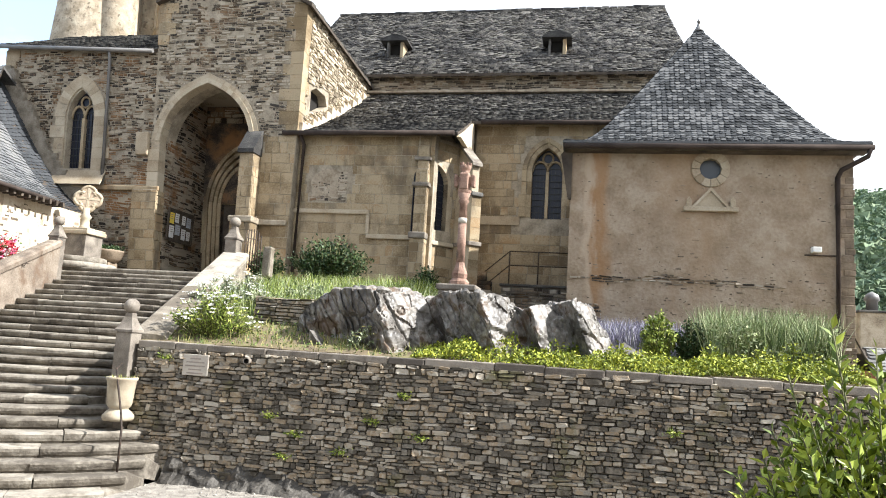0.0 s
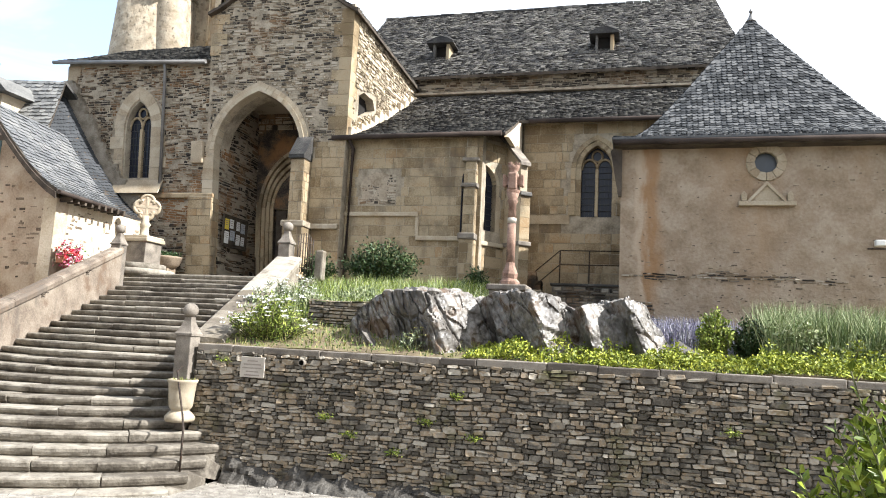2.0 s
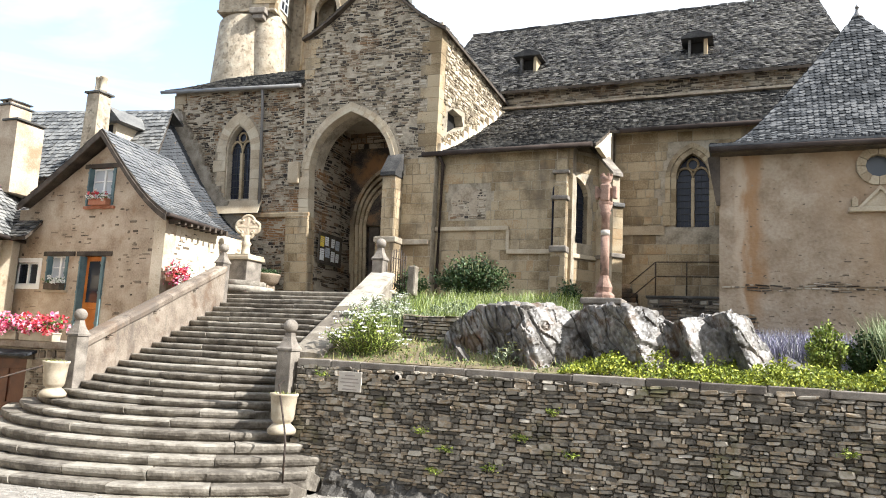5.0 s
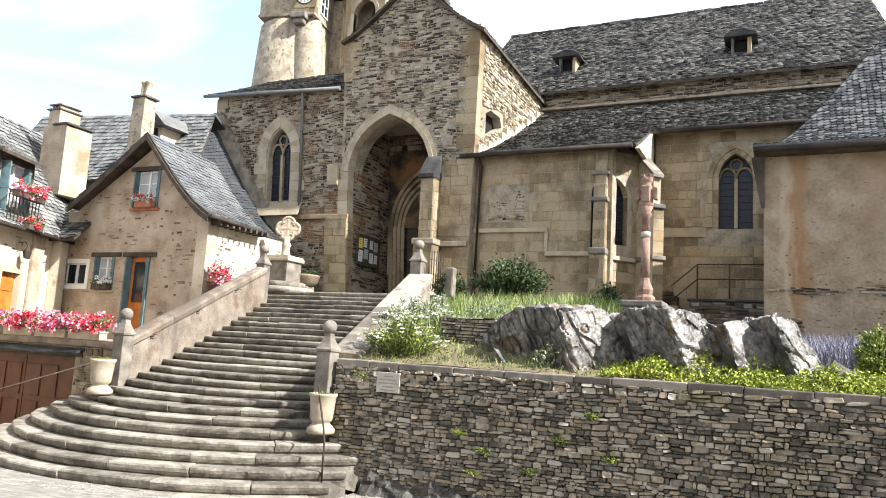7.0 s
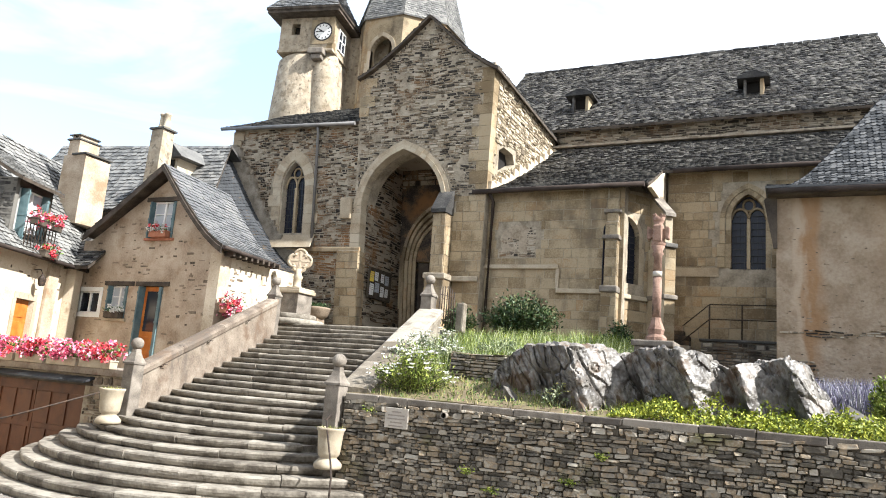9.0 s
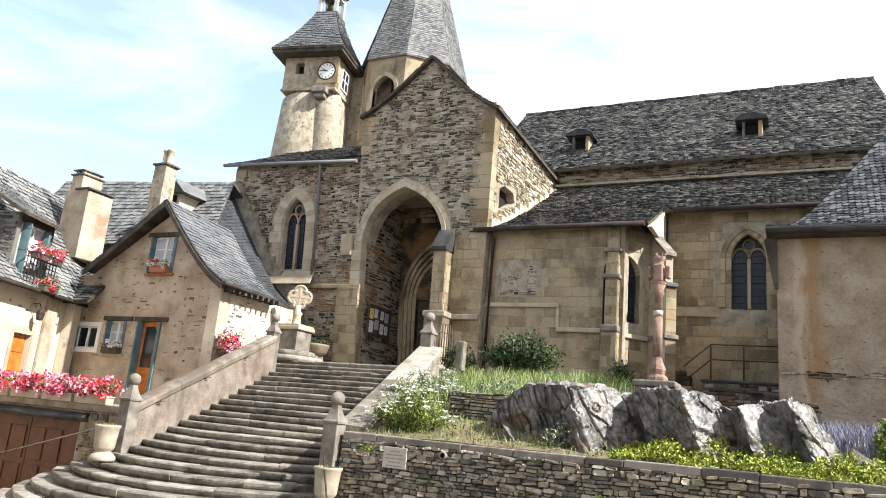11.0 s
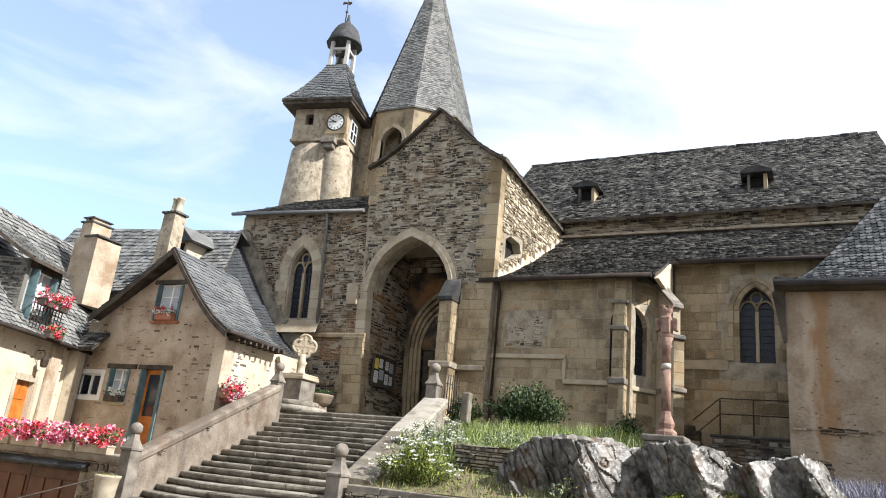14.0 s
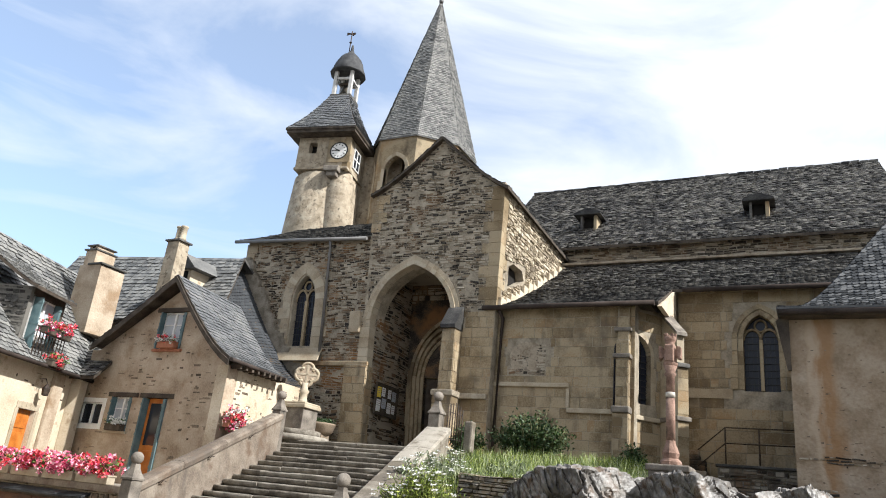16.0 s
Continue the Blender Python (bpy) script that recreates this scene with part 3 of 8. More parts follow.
def window_grid(m, u0, u1, v0, spring, apex, parent, lights=2, w=-0.28, bars=9, name="window_1", tracery=True):
    """A leaded window in a pointed opening: dark glass, lead bars, mullion and tracery."""
    out = arch_outline(u0 - .30, u1 + .30, v0 - .25, spring, apex + .40)
    bm = bmesh.new()
    panel(bm, m @ Matrix.Translation((0, 0, w)), out, (), 0.03)
    win = part(name, bm, M_LEADED, parent)
    hb = (apex - v0) / (bars + 2)
    k = 1
    while v0 + k * hb < spring + 0.3 * (apex - spring):
        part("saddle_bar", box_bm(u0, u1, v0 + k * hb - .012, v0 + k * hb + .012, w, w + .035, m=m), M_LEAD, win)
        k += 1
    nl = 4 * lights
    for i in range(1, nl):
        u = u0 + (u1 - u0) * i / nl
        part("lead_bar", box_bm(u - .008, u + .008, v0, spring + 0.25 * (apex - spring), w, w + .03, m=m), M_LEAD, win)
    if lights > 1:
        bm = bmesh.new()
        um = (u0 + u1) / 2
        mw = 0.055
        box(bm, um - mw, um + mw, v0, spring, w - .02, w + .14, bevel=.015, m=m)
        part("mullion", bm, M_ASHLAR, win)
        if tracery:
            bm = bmesh.new()
            half = (u1 - u0) / 4
            for c in (u0 + half, u1 - half):
                pts = [m @ Vector((c + half * math.cos(a), spring + (apex - spring) * 0.45 * math.sin(a), w + .06)) for a in np.linspace(0, math.pi, 11)]
                tube(bm, pts, 0.045, 6)
            cy = spring + (apex - spring) * 0.60
            rr = (u1 - u0) * 0.17
            tube(bm, [m @ Vector((um + rr * math.cos(a), cy + rr * 1.1 * math.sin(a), w + .06)) for a in np.linspace(0, 2 * math.pi, 17)], 0.04, 6)
            part("tracery", bm, M_ASHLAR, win)
    return win


def leaves(rng, verts, faces, p, d, ln, wd, fold=0.2):
    """One pointed leaf of two halves."""
    d = Vector(d).normalized()
    s = d.cross(Vector((rng.uniform(-1, 1), rng.uniform(-1, 1), rng.uniform(0.1, 1))))
    if s.length < 1e-4:
        s = Vector((1, 0, 0))
    s.normalize()
    n = d.cross(s)
    o = len(verts)
    p = Vector(p)
    verts += [p, p + d * ln * 0.45 + s * wd - n * wd * fold, p + d * ln, p + d * ln * 0.45 - s * wd - n * wd * fold]
    faces += [(o, o + 1, o + 2), (o, o + 2, o + 3)]


M_PATCH = material("old_plaster", [(0.16, 0.125, 0.085), (0.30, 0.25, 0.185), (0.40, 0.345, 0.265)], 2.6, 0.92, 0.6, fine=18, stain=(3.0, 0.55, 0.7, (0.15, 0.12, 0.09)))
M_COPING = material("pale_coping_stone", [(0.115, 0.097, 0.075), (0.215, 0.188, 0.148), (0.30, 0.272, 0.225)], 3.0, 0.9, 0.7, fine=26, stain=(2.2, 0.52, 0.64, (0.13, 0.11, 0.08)))
M_DOME = material("dark_lead_slate", [(0.02, 0.02, 0.021), (0.04, 0.04, 0.042), (0.07, 0.07, 0.07)], 3, 0.75, 0.3, fine=20)
M_CURTAIN = glass("curtained_glass", (0.42, 0.44, 0.46))


# ---- ground, garden and hill ----
def ground_z(x, y):
    t = max(0.0, min(1.0, (10.5 - y) / 7.5))
    return 0.02 + 0.98 * t * t * (3 - 2 * t) + 0.02 * noise.noise((x * 0.7, y * 0.7, 0))


def build_ground():
    xs = [-900, -300, -100, -50] + [-30 + i * 1.0 for i in range(51)] + [30, 60, 120, 300, 900]
    ys = [-900, -300, -100, -40] + [-15 + i * 1.0 for i in range(41)] + [40, 70, 140, 300, 900]
    verts = [(x, y, ground_z(x, y) if -31 < x < 25 and -16 < y < 30 else ground_z(0, y) - 0.02) for y in ys for x in xs]
    n = len(xs)
    faces = [(j * n + i, j * n + i + 1, (j + 1) * n + i + 1, (j + 1) * n + i) for j in range(len(ys) - 1) for i in range(n - 1)]
    g = raw("ground", verts, faces, M_GRAVEL)
    tagged(g, "pale grey gravel forecourt sloping towards the stairs", "ground", kind="structure")
    rng = random.Random(4)
    v, f = [], []
    for _ in range(2600):
        x, y = rng.uniform(-16, -3), rng.uniform(7.5, 11.9)
        s = rng.uniform(0.012, 0.04)
        o = len(v)
        z = ground_z(x, y)
        v += [(x + rng.uniform(.6, 1.2) * s * math.cos(a), y + rng.uniform(.6, 1.2) * s * math.sin(a), z) for a in (0, 1.3, 2.5, 3.8, 5.0)] + [(x, y, z + s * 0.7)]
        f += [(o + i, o + (i + 1) % 5, o + 5) for i in range(5)]
    tagged(raw("pebbles", v, f, M_GRAVEL), "loose pale gravel on the forecourt", "gravel", kind="stuff")


build_ground()


def garden_z(x, y):
    t = max(0.0, min(1.0, (y - 12.3) / 8.5))
    left = max(0.0, min(1.0, (-0.8 - x) / 4.5))
    left = left * left * (3 - 2 * left)
    return -max(0.0, min(2.0, (x - 3.8) * 1.2)) + 2.36 + (0.35 + 1.55 * left) * t ** 0.9 + 0.05 * noise.noise((x * 1.1, y * 1.1, 3))


def build_garden():
    nx, ny = 60, 40
    verts, faces = [], []
    for j in range(ny + 1):
        for i in range(nx + 1):
            y = 12.2 + 12.6 * j / ny
            x0 = -8.6 - 0.184 * (min(y, 18) - 12)
            x = x0 + (9.5 - x0) * i / nx
            verts.append((x, y, garden_z(x, y)))
    n = len(verts)
    verts += [(x, y, -0.2) for x, y, z in verts]
    for j in range(ny):
        for i in range(nx):
            a = j * (nx + 1) + i
            faces.append((a, a + 1, a + nx + 2, a + nx + 1))
    rim = [i for i in range(nx + 1)] + [j * (nx + 1) + nx for j in range(1, ny + 1)] + [ny * (nx + 1) + i for i in range(nx - 1, -1, -1)] + [j * (nx + 1) for j in range(ny - 1, 0, -1)]
    for a, b in zip(rim, rim[1:] + rim[:1]):
        faces.append((b, a, a + n, b + n))
    tagged(raw("garden_bed", verts, faces, M_SOIL), "raised garden bed of dry soil behind the stone wall", "garden bed", kind="structure")


build_garden()


def build_hill():
    rng = random.Random(8)
    verts, faces = [], []
    def hz(x, y):
        d = max(0.0, y - 70)
        return -12 + 94 * (1 - math.exp(-d / 130.0)) * (0.55 + 0.45 * math.exp(-((x - 150) / 160.0) ** 2)) + 8 * noise.noise((x * 0.012, y * 0.012, 1))
    nx, ny = 50, 26
    for j in range(ny + 1):
        for i in range(nx + 1):
            x, y = -160 + 520 * i / nx, 66 + 330 * j / ny
            verts.append((x, y, hz(x, y)))
    for j in range(ny):
        for i in range(nx):
            a = j * (nx + 1) + i
            faces.append((a, a + 1, a + nx + 2, a + nx + 1))
    tagged(raw("hillside", verts, faces, M_HILL), "steep wooded hillside far behind the village", "hill", kind="structure")
    v, f = [], []
    for _ in range(1300):
        y = 85 + 305 * rng.random() ** 1.3
        x = y * rng.uniform(0.18, 0.62)
        z, s = hz(x, y), rng.uniform(2.2, 4.2)
        for k in range(30):
            c = Vector((x + rng.gauss(0, s * .5), y + rng.gauss(0, s * .5), z + s * rng.uniform(0.2, 1.5)))
            r = s * rng.uniform(.1, .22)
            o = len(v)
            v += [c + r * Vector((rng.gauss(0, .7), rng.gauss(0, .7), rng.gauss(0, .6))) for _ in range(6)]
            f += [(o, o + 1, o + 2), (o + 1, o + 3, o + 2), (o + 2, o + 3, o + 4), (o, o + 4, o + 5), (o + 5, o + 1, o + 3)]
    tagged(raw("hillside_trees", v, f, M_HILL), "dense green broadleaf trees over the far hillside", "trees", kind="stuff")


build_hill()

# ---- stairs ----
STAIR_X, N_STEPS = -12.3, 27


def step_z(k):
    return 0.10 + 0.178 * (k - 1) if k <= 6 else 0.99 + 0.1514 * (k - 6)


def right_edge(y):
    return -8.73 - 0.184 * (y - 12.0)


def left_edge(y):
    return -14.1 - 0.155 * (y - 12.0)


def nose(k, x):
    """The y of a step's nosing at x."""
    dx = x - STAIR_X
    if k <= 8:
        R = 6.4 - 0.33 * (k - 1)
        return 15.0 - math.sqrt(max(R * R - dx * dx, 0.05))
    s = max(0.05, 2.0 - 0.107 * (k - 8))
    return 10.9 + 0.40 * (k - 8) + s * (abs(dx) / 3.6) ** 2


def step_range(k):
    if k <= 8:
        R = 6.4 - 0.33 * (k - 1)
        reach = math.sqrt(max(R * R - 2.9 ** 2, 0.1))
        lo = max(STAIR_X - reach, -16.6)
        hi = min(STAIR_X + reach, -7.78)
        if k >= 6:
            hi = min(hi, -8.45)
        return lo, hi
    yl = nose(k, left_edge(12 + .3 * (k - 8)))
    return left_edge(yl) - 0.18, right_edge(nose(k, right_edge(14))) - 0.03


def build_stairs():
    st = thing("stone_stairs", "wide worn grey stone stairs fanning out at the foot", "stairs")
    rng = random.Random(11)
    for k in range(1, N_STEPS + 1):
        z1, z0 = step_z(k), (step_z(k - 1) if k > 1 else -0.1)
        lo, hi = step_range(k)
        x = lo
        while x < hi - 0.02:
            w = rng.uniform(0.75, 1.7)
            e = hi if hi - (x + w) < 0.45 else x + w
            n = 6
            xs = [x + .006 + (e - x - .012) * i / n for i in range(n + 1)]
            bm = bmesh.new()
            dz, dy = rng.uniform(-.012, .012), rng.uniform(-.02, .02)
            rows = []
            for q in xs:
                y = nose(k, q) + dy
                t_ = 0.0
                slope = (nose(k, q + .02) - nose(k, q - .02)) / .04
                nv = Vector((slope, -1, 0)).normalized()
                b = Vector((q, y, 0))
                wob = 0.014 * noise.noise((q * 4, k * 2.1, 0))
                prof = [(-0.045, z0 - .03), (-0.045, z0 + .016), (-0.008, z0 + .036), (0.016 + wob, (z0 + z1) / 2), (0.024, z1 - .034 + dz), (0.010, z1 - .008 + dz + wob), (-0.022, z1 + dz + wob * .5), (-0.46, z1 + dz + .004)]
                rows.append([bm.verts.new((b.x + nv.x * o, b.y + nv.y * o, z)) for o, z in prof])
            for a, c in zip(rows, rows[1:]):
                for i in range(len(a) - 1):
                    bm.faces.new((a[i], c[i], c[i + 1], a[i + 1]))
            for a in (rows[0], rows[-1]):
                bm.faces.new(a)
            bmesh.ops.recalc_face_normals(bm, faces=bm.faces)
            part("step_stone", bm, single(M_STEP), st)
            x = e
    # core under the treads
    bm = bmesh.new()
    for k in range(1, N_STEPS):
        lo, hi = step_range(k)
        n = 14
        lo2, hi2 = lo + 0.03, hi - 0.02
        xs = [lo2 + (hi2 - lo2) * i / n for i in range(n + 1)]
        top = [bm.verts.new((q, nose(k, q) + 0.06, step_z(k) - .012)) for q in xs]
        bot = [bm.verts.new((q, nose(k, q) + 0.06, -0.1)) for q in xs]
        far = [bm.verts.new((max(min(q, right_edge(nose(k, q) + 1.4)), -16.6), nose(k, q) + 1.4, step_z(k) - .012)) for q in xs]
        for i in range(n):
            bm.faces.new((bot[i], bot[i + 1], top[i + 1], top[i]))
            bm.faces.new((top[i], top[i + 1], far[i + 1], far[i]))
        for i in (0, n):
            p = bm.verts.new((top[i].co.x, far[i].co.y, -0.1))
            bm.faces.new((top[i], bot[i], p, far[i]))
    part("stair_core", bm, M_STEP, st)["kind"] = "stuff"
    return st


build_stairs()
LAND = step_z(N_STEPS)
bm = box_bm(-16.2, -9.6, 18.55, 24.8, 3.0, LAND - .006)
tagged(part("landing", bm, M_STEP), "flat stone landing before the church porch", "landing", kind="structure")


def sloped_wall(name, a, b, z0, z1, half, base0, base1, mat, cap=True):
    """A parapet that climbs from a to b; z0, z1 its top, base0, base1 its foot."""
    th = thing(name, "", "parapet")
    A, B = Vector((*a, 0)), Vector((*b, 0))
    d = (B - A).normalized()
    n = Vector((-d.y, d.x, 0))
    bm = bmesh.new()
    N = 24
    rows = []
    for i in range(N + 1):
        p = A.lerp(B, i / N)
        zt = z0 + (z1 - z0) * i / N + 0.012 * noise.noise((i * .7, 0, half))
        zb = base0 + (base1 - base0) * i / N
        rows.append([bm.verts.new(p + n * o + Vector((0, 0, z))) for o, z in ((half, zb), (half, zt - .16), (-half, zt - .16), (-half, zb))])
    for r, s in zip(rows, rows[1:]):
        for i in range(4):
            bm.faces.new((r[i], s[i], s[(i + 1) % 4], r[(i + 1) % 4]))
    bm.faces.new(rows[0]); bm.faces.new(rows[-1])
    bmesh.ops.recalc_face_normals(bm, faces=bm.faces)
    part("parapet_body", bm, mat, th)
    rng = random.Random(int(half * 100))
    x = 0.0
    L = (B - A).length
    while x < L - .05:
        w = rng.uniform(1.0, 1.7)
        e = L if L - x - w < .6 else x + w
        bm = bmesh.new()
        rr = []
        for i in range(7):
            s = x + .006 + (e - x - .012) * i / 6
            p = A + d * s
            zt = z0 + (z1 - z0) * s / L + 0.012 * noise.noise((s * 1.3, 2, half))
            h = half + .05
            rr.append([bm.verts.new(p + n * o + Vector((0, 0, zt + z))) for o, z in ((h, -.158), (h + .004, -.05), (h - .05, 0.0), (0, .02), (-h + .05, 0.0), (-h - .004, -.05), (-h, -.158))])
        for r, s in zip(rr, rr[1:]):
            for i in range(7):
                bm.faces.new((r[i], s[i], s[(i + 1) % 7], r[(i + 1) % 7]))
        bm.faces.new(rr[0]); bm.faces.new(rr[-1])
        bmesh.ops.recalc_face_normals(bm, faces=bm.faces)
        part("coping_stone", bm, single(mat), th)
        x = e
    return th


p_left = sloped_wall("stair_parapet", (-14.22, 12.12), (-15.0, 17.55), 2.50, 4.80, 0.17, 0.1, 1.0, M_PARAPET)
tagged(p_left, "grey-brown rendered parapet climbing beside the stairs", "parapet")
p_right = sloped_wall("stair_parapet", (-8.55, 12.3), (-9.62, 17.45), 2.46, 4.62, 0.30, 0.3, 2.0, M_COPING)
tagged(p_right, "broad pale stone parapet sloping up beside the garden", "parapet")


def newel(x, y, z0, ball_z, r, half, label):
    th = thing("newel_post", label, "post", (x, y, z0), group="stair posts")
    H = ball_z - z0
    bm = bmesh.new()
    box(bm, -half * 1.15, half * 1.15, -half * 1.15, half * 1.15, 0, H * 0.16, bevel=.02)
    box(bm, -half, half, -half, half, H * 0.16, H - r * 3.4, bevel=.02)
    part("shaft", bm, M_POST, th)
    bm = bmesh.new()
    w = half * 1.12
    lathe(bm, [(w * 1.44, 0), (w * 1.44, .04), (w * 1.25, .07), (r * 1.15, r * 1.2), (r * .8, r * 1.9), (r * .7, r * 2.5)], (0, 0, 0), 4)
    bmesh.ops.transform(bm, matrix=Matrix.Translation((0, 0, H - r * 3.4)) @ Matrix.Rotation(radians(45), 4, 'Z'), verts=bm.verts)
    part("cap", bm, M_POST, th)
    bm = bmesh.new()
    lathe(bm, [(r * math.sin(math.pi * i / 12) + .002, -r * math.cos(math.pi * i / 12)) for i in range(13)], (0, 0, H), 20)
    part("ball", bm, M_POST, th)
    return th


newel(-8.72, 12.0, 0.4, 2.95, 0.135, 0.155, "weathered stone newel post with a ball finial")
newel(-14.12, 12.0, 0.9, 3.02, 0.135, 0.155, "weathered stone newel post with a ball finial by the terrace")
newel(-15.0, 17.62, 3.2, 5.33, 0.135, 0.15, "stone post with a ball finial at the stair head")
newel(-9.74, 17.52, 3.4, 5.42, 0.135, 0.16, "stone gate post with a ball finial at the stair head")

# ---- retaining wall ----
WALL_Y, WALL_TOP = 12.0, 2.36
wall_m, _ = side(-8.5, WALL_Y, 7.5, WALL_Y)


def build_retaining_wall():
    bm = box_bm(-8.52, 7.5, WALL_Y, WALL_Y + 0.55, -0.4, WALL_TOP - .06)
    w = tagged(part("retaining_wall", bm, M_JOINT), "dry-laid brown schist retaining wall of the garden", "wall", kind="structure")
    rng = random.Random(21)
    shapes = []
    for i in range(28):
        turn = rng.uniform(-.35, .35)
        foot = []
        for k in range(8):
            a_ = 2 * math.pi * (k + .5) / 8 + rng.uniform(-.22, .22)
            c_, s_ = math.cos(a_), math.sin(a_)
            e_ = rng.uniform(.22, .55)
            foot.append((.5 + .54 * math.copysign(abs(c_) ** e_, c_) * rng.uniform(.88, 1.06) + turn * .12 * s_, .5 + .55 * math.copysign(abs(s_) ** e_, s_) * rng.uniform(.85, 1.08)))
        tx, ty = rng.uniform(-.3, .3), rng.uniform(-.35, .35)
        v = [(a_, b_, -.4) for a_, b_ in foot] + [(.5 + (a_ - .5) * .84, .5 + (b_ - .5) * .78, rng.uniform(.8, 1.15) + tx * (a_ - .5) + ty * (b_ - .5)) for a_, b_ in foot]
        me = bpy.data.meshes.new("wall_stone")
        me.from_pydata(v, [], STONE_FACES)
        me.materials.append(M_SCHIST_PIECE)
        shapes.append((me, v))
    verts, faces, made = [], [], 0
    for u, v, sw, sh in courses(rng, 0.0, 16.0, -0.1, WALL_TOP - .115, (0.042, 0.115), (0.07, 0.32), lambda a, b: True, 0.002, 0.55):
        if rng.random() < 0.10 and sh < 0.1:
            sh *= 1.5
        d = rng.uniform(0.02, 0.075)
        v += .05 * noise.noise((u * .8, v * .7, 4))
        if sw < .03 or sh < .02:
            continue
        me, pts = shapes[rng.randrange(28)]
        tilt = rng.uniform(-0.10, 0.10)
        if made < 300 and 1.2 < u < 7.2 and v > 0.75:
            ob = new("wall_stone", me)
            ob.parent = w
            ob.matrix_local = wall_m @ Matrix.Translation((u, v, 0)) @ Matrix.Rotation(tilt, 4, 'Z') @ Matrix.Diagonal((sw, sh, d, 1))
            made += 1
        else:
            o = len(verts)
            ct, sn = math.cos(tilt), math.sin(tilt)
            for a, b, c in pts:
                a, b = a * sw, b * sh
                verts.append(wall_m @ Vector((u + a * ct - b * sn, v + a * sn + b * ct, c * d)))
            faces += [tuple(o + i for i in f) for f in STONE_FACES]
    ob = raw("wall_stones", verts, faces, M_SCHIST, w)
    ob["kind"] = "stuff"
    x = -8.5
    while x < 7.4:
        wd = rng.uniform(0.6, 1.3)
        e = min(7.5, x + wd)
        bm = box_bm(x + .008, e - .008, WALL_Y - rng.uniform(.02, .05), WALL_Y + .42, WALL_TOP - .125 + rng.uniform(-.008, .008), WALL_TOP + rng.uniform(-.015, .012), bevel=.018)
        part("coping_slab", bm, single(M_POST), w)
        x = e


M_SCHIST_PIECE = single(M_SCHIST)

# ---- church ----
FY = 21.83
church = thing("church", "medieval village church of rubble and sandstone with slate roofs", "church")
PORCH_X = -15.27
porch_m, porch_L = side(PORCH_X, FY, -10.15, FY)


def build_porch():
    w = porch_L
    def verge(ex, ez, kick, t):
        return ex + (-12.56 - ex) * t - PORCH_X, ez + (15.85 - ez) * t - kick * 4 * t * (1 - t) * (1.4 - .8 * t) - .03
    out = [(0, 3.0), (w, 3.0), (w, verge(-9.92, 13.46, .22, .102)[1])]
    out += [verge(-9.92, 13.46, .22, k / 10) for k in range(2, 11)] + [verge(-15.34, 13.74, .2, k / 10) for k in range(9, 1, -1)]
    out += [(0, verge(-15.34, 13.74, .2, .09)[1])]
    A = (0.27, 3.56, 4.14, 8.80, 10.83)
    hole = arch_outline(A[0], A[1], LAND - .2, A[3], A[4])
    bm = bmesh.new()
    panel(bm, porch_m, out, [hole], 0.9)
    front = part("porch_wall", bm, M_MORTAR, church, "rubble porch gable with a pointed arch")
    ring = arch_outline(A[0] - .30, A[1] + .30, 2.0, A[3], A[4] + .34)
    low = lambda u, v: (u > 3.7 or u < .3) and v < 9.0
    test = lambda u, v: inside(out, u, v) and not inside(ring, u, v) and .02 < u < w - .35 and not low(u, v)
    masonry("rubble", porch_m, 0.0, w - .3, 4.0, 16.1, (0.05, 0.14), (0.08, 0.36), test, M_RUBBLE, front, 0.024, 0.26, 0.02, 31, pieces=300, bare=.68)
    masonry("ashlar", porch_m, 0.0, w, 4.0, 9.0, (0.26, 0.40), (0.4, 0.8), lambda u, v: low(u, v) and not inside(ring, u, v), M_ASHLAR, front, 0.014, 0.01, 0.010, 37, pieces=300, piece="ashlar_block")
    voussoirs(porch_m, A[0] + .006, A[1] - .006, A[3], A[4] - .008, LAND - .1, 0.30, M_ASHLAR_PALE, front, 0.05, 0.33, 12, jamb_h=0.38)
    voussoirs(porch_m, A[0] + .014, A[1] - .014, A[3], A[4] - .018, LAND, 0.16, M_ASHLAR_PALE, front, 0.085, 0.02, 12, jambs=False, name="arch_moulding")
    quoins(-10.15, FY, 9.0, 13.6, -1, 1, M_ASHLAR, front, a=.62, b=.38, h=.42)
    quoins(PORCH_X, FY, 12.2, 13.7, 1, 1, M_ASHLAR, front, a=.6, b=.38, h=.4)
    # left jamb pilaster below the string course
    bm = bmesh.new()
    box(bm, -15.83, -14.95, FY - .16, FY + .1, LAND, 7.12, bevel=.02)
    pl = part("pilaster", bm, M_MORTAR, front)
    pm, pw = side(-15.85, FY - .16, -14.93, FY - .16)
    masonry("ashlar", pm, 0, pw, LAND, 7.1, (.26, .4), (.4, .75), lambda u, v: True, M_ASHLAR, pl, .014, .01, .012, 39, pieces=60, piece="ashlar_block")
    pm, pw = side(-14.93, FY - .16, -14.93, FY + .3)
    masonry("ashlar", pm, 0, pw, LAND, 7.1, (.26, .4), (.3, .5), lambda u, v: True, M_ASHLAR, pl, .01, .01, .012, 40, pieces=40, piece="ashlar_block")
    # corbel stone
    bm = box_bm(-15.84, -15.38, FY - .16, FY + .05, 8.3, 9.1, bevel=.05)
    part("carved_block", bm, M_ASHLAR_PALE, front)
    # inner side and back walls; brown rubble, its dark tone painted in for shade
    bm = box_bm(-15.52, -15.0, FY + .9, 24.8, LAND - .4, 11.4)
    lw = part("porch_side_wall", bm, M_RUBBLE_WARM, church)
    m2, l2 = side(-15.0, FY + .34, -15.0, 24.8)
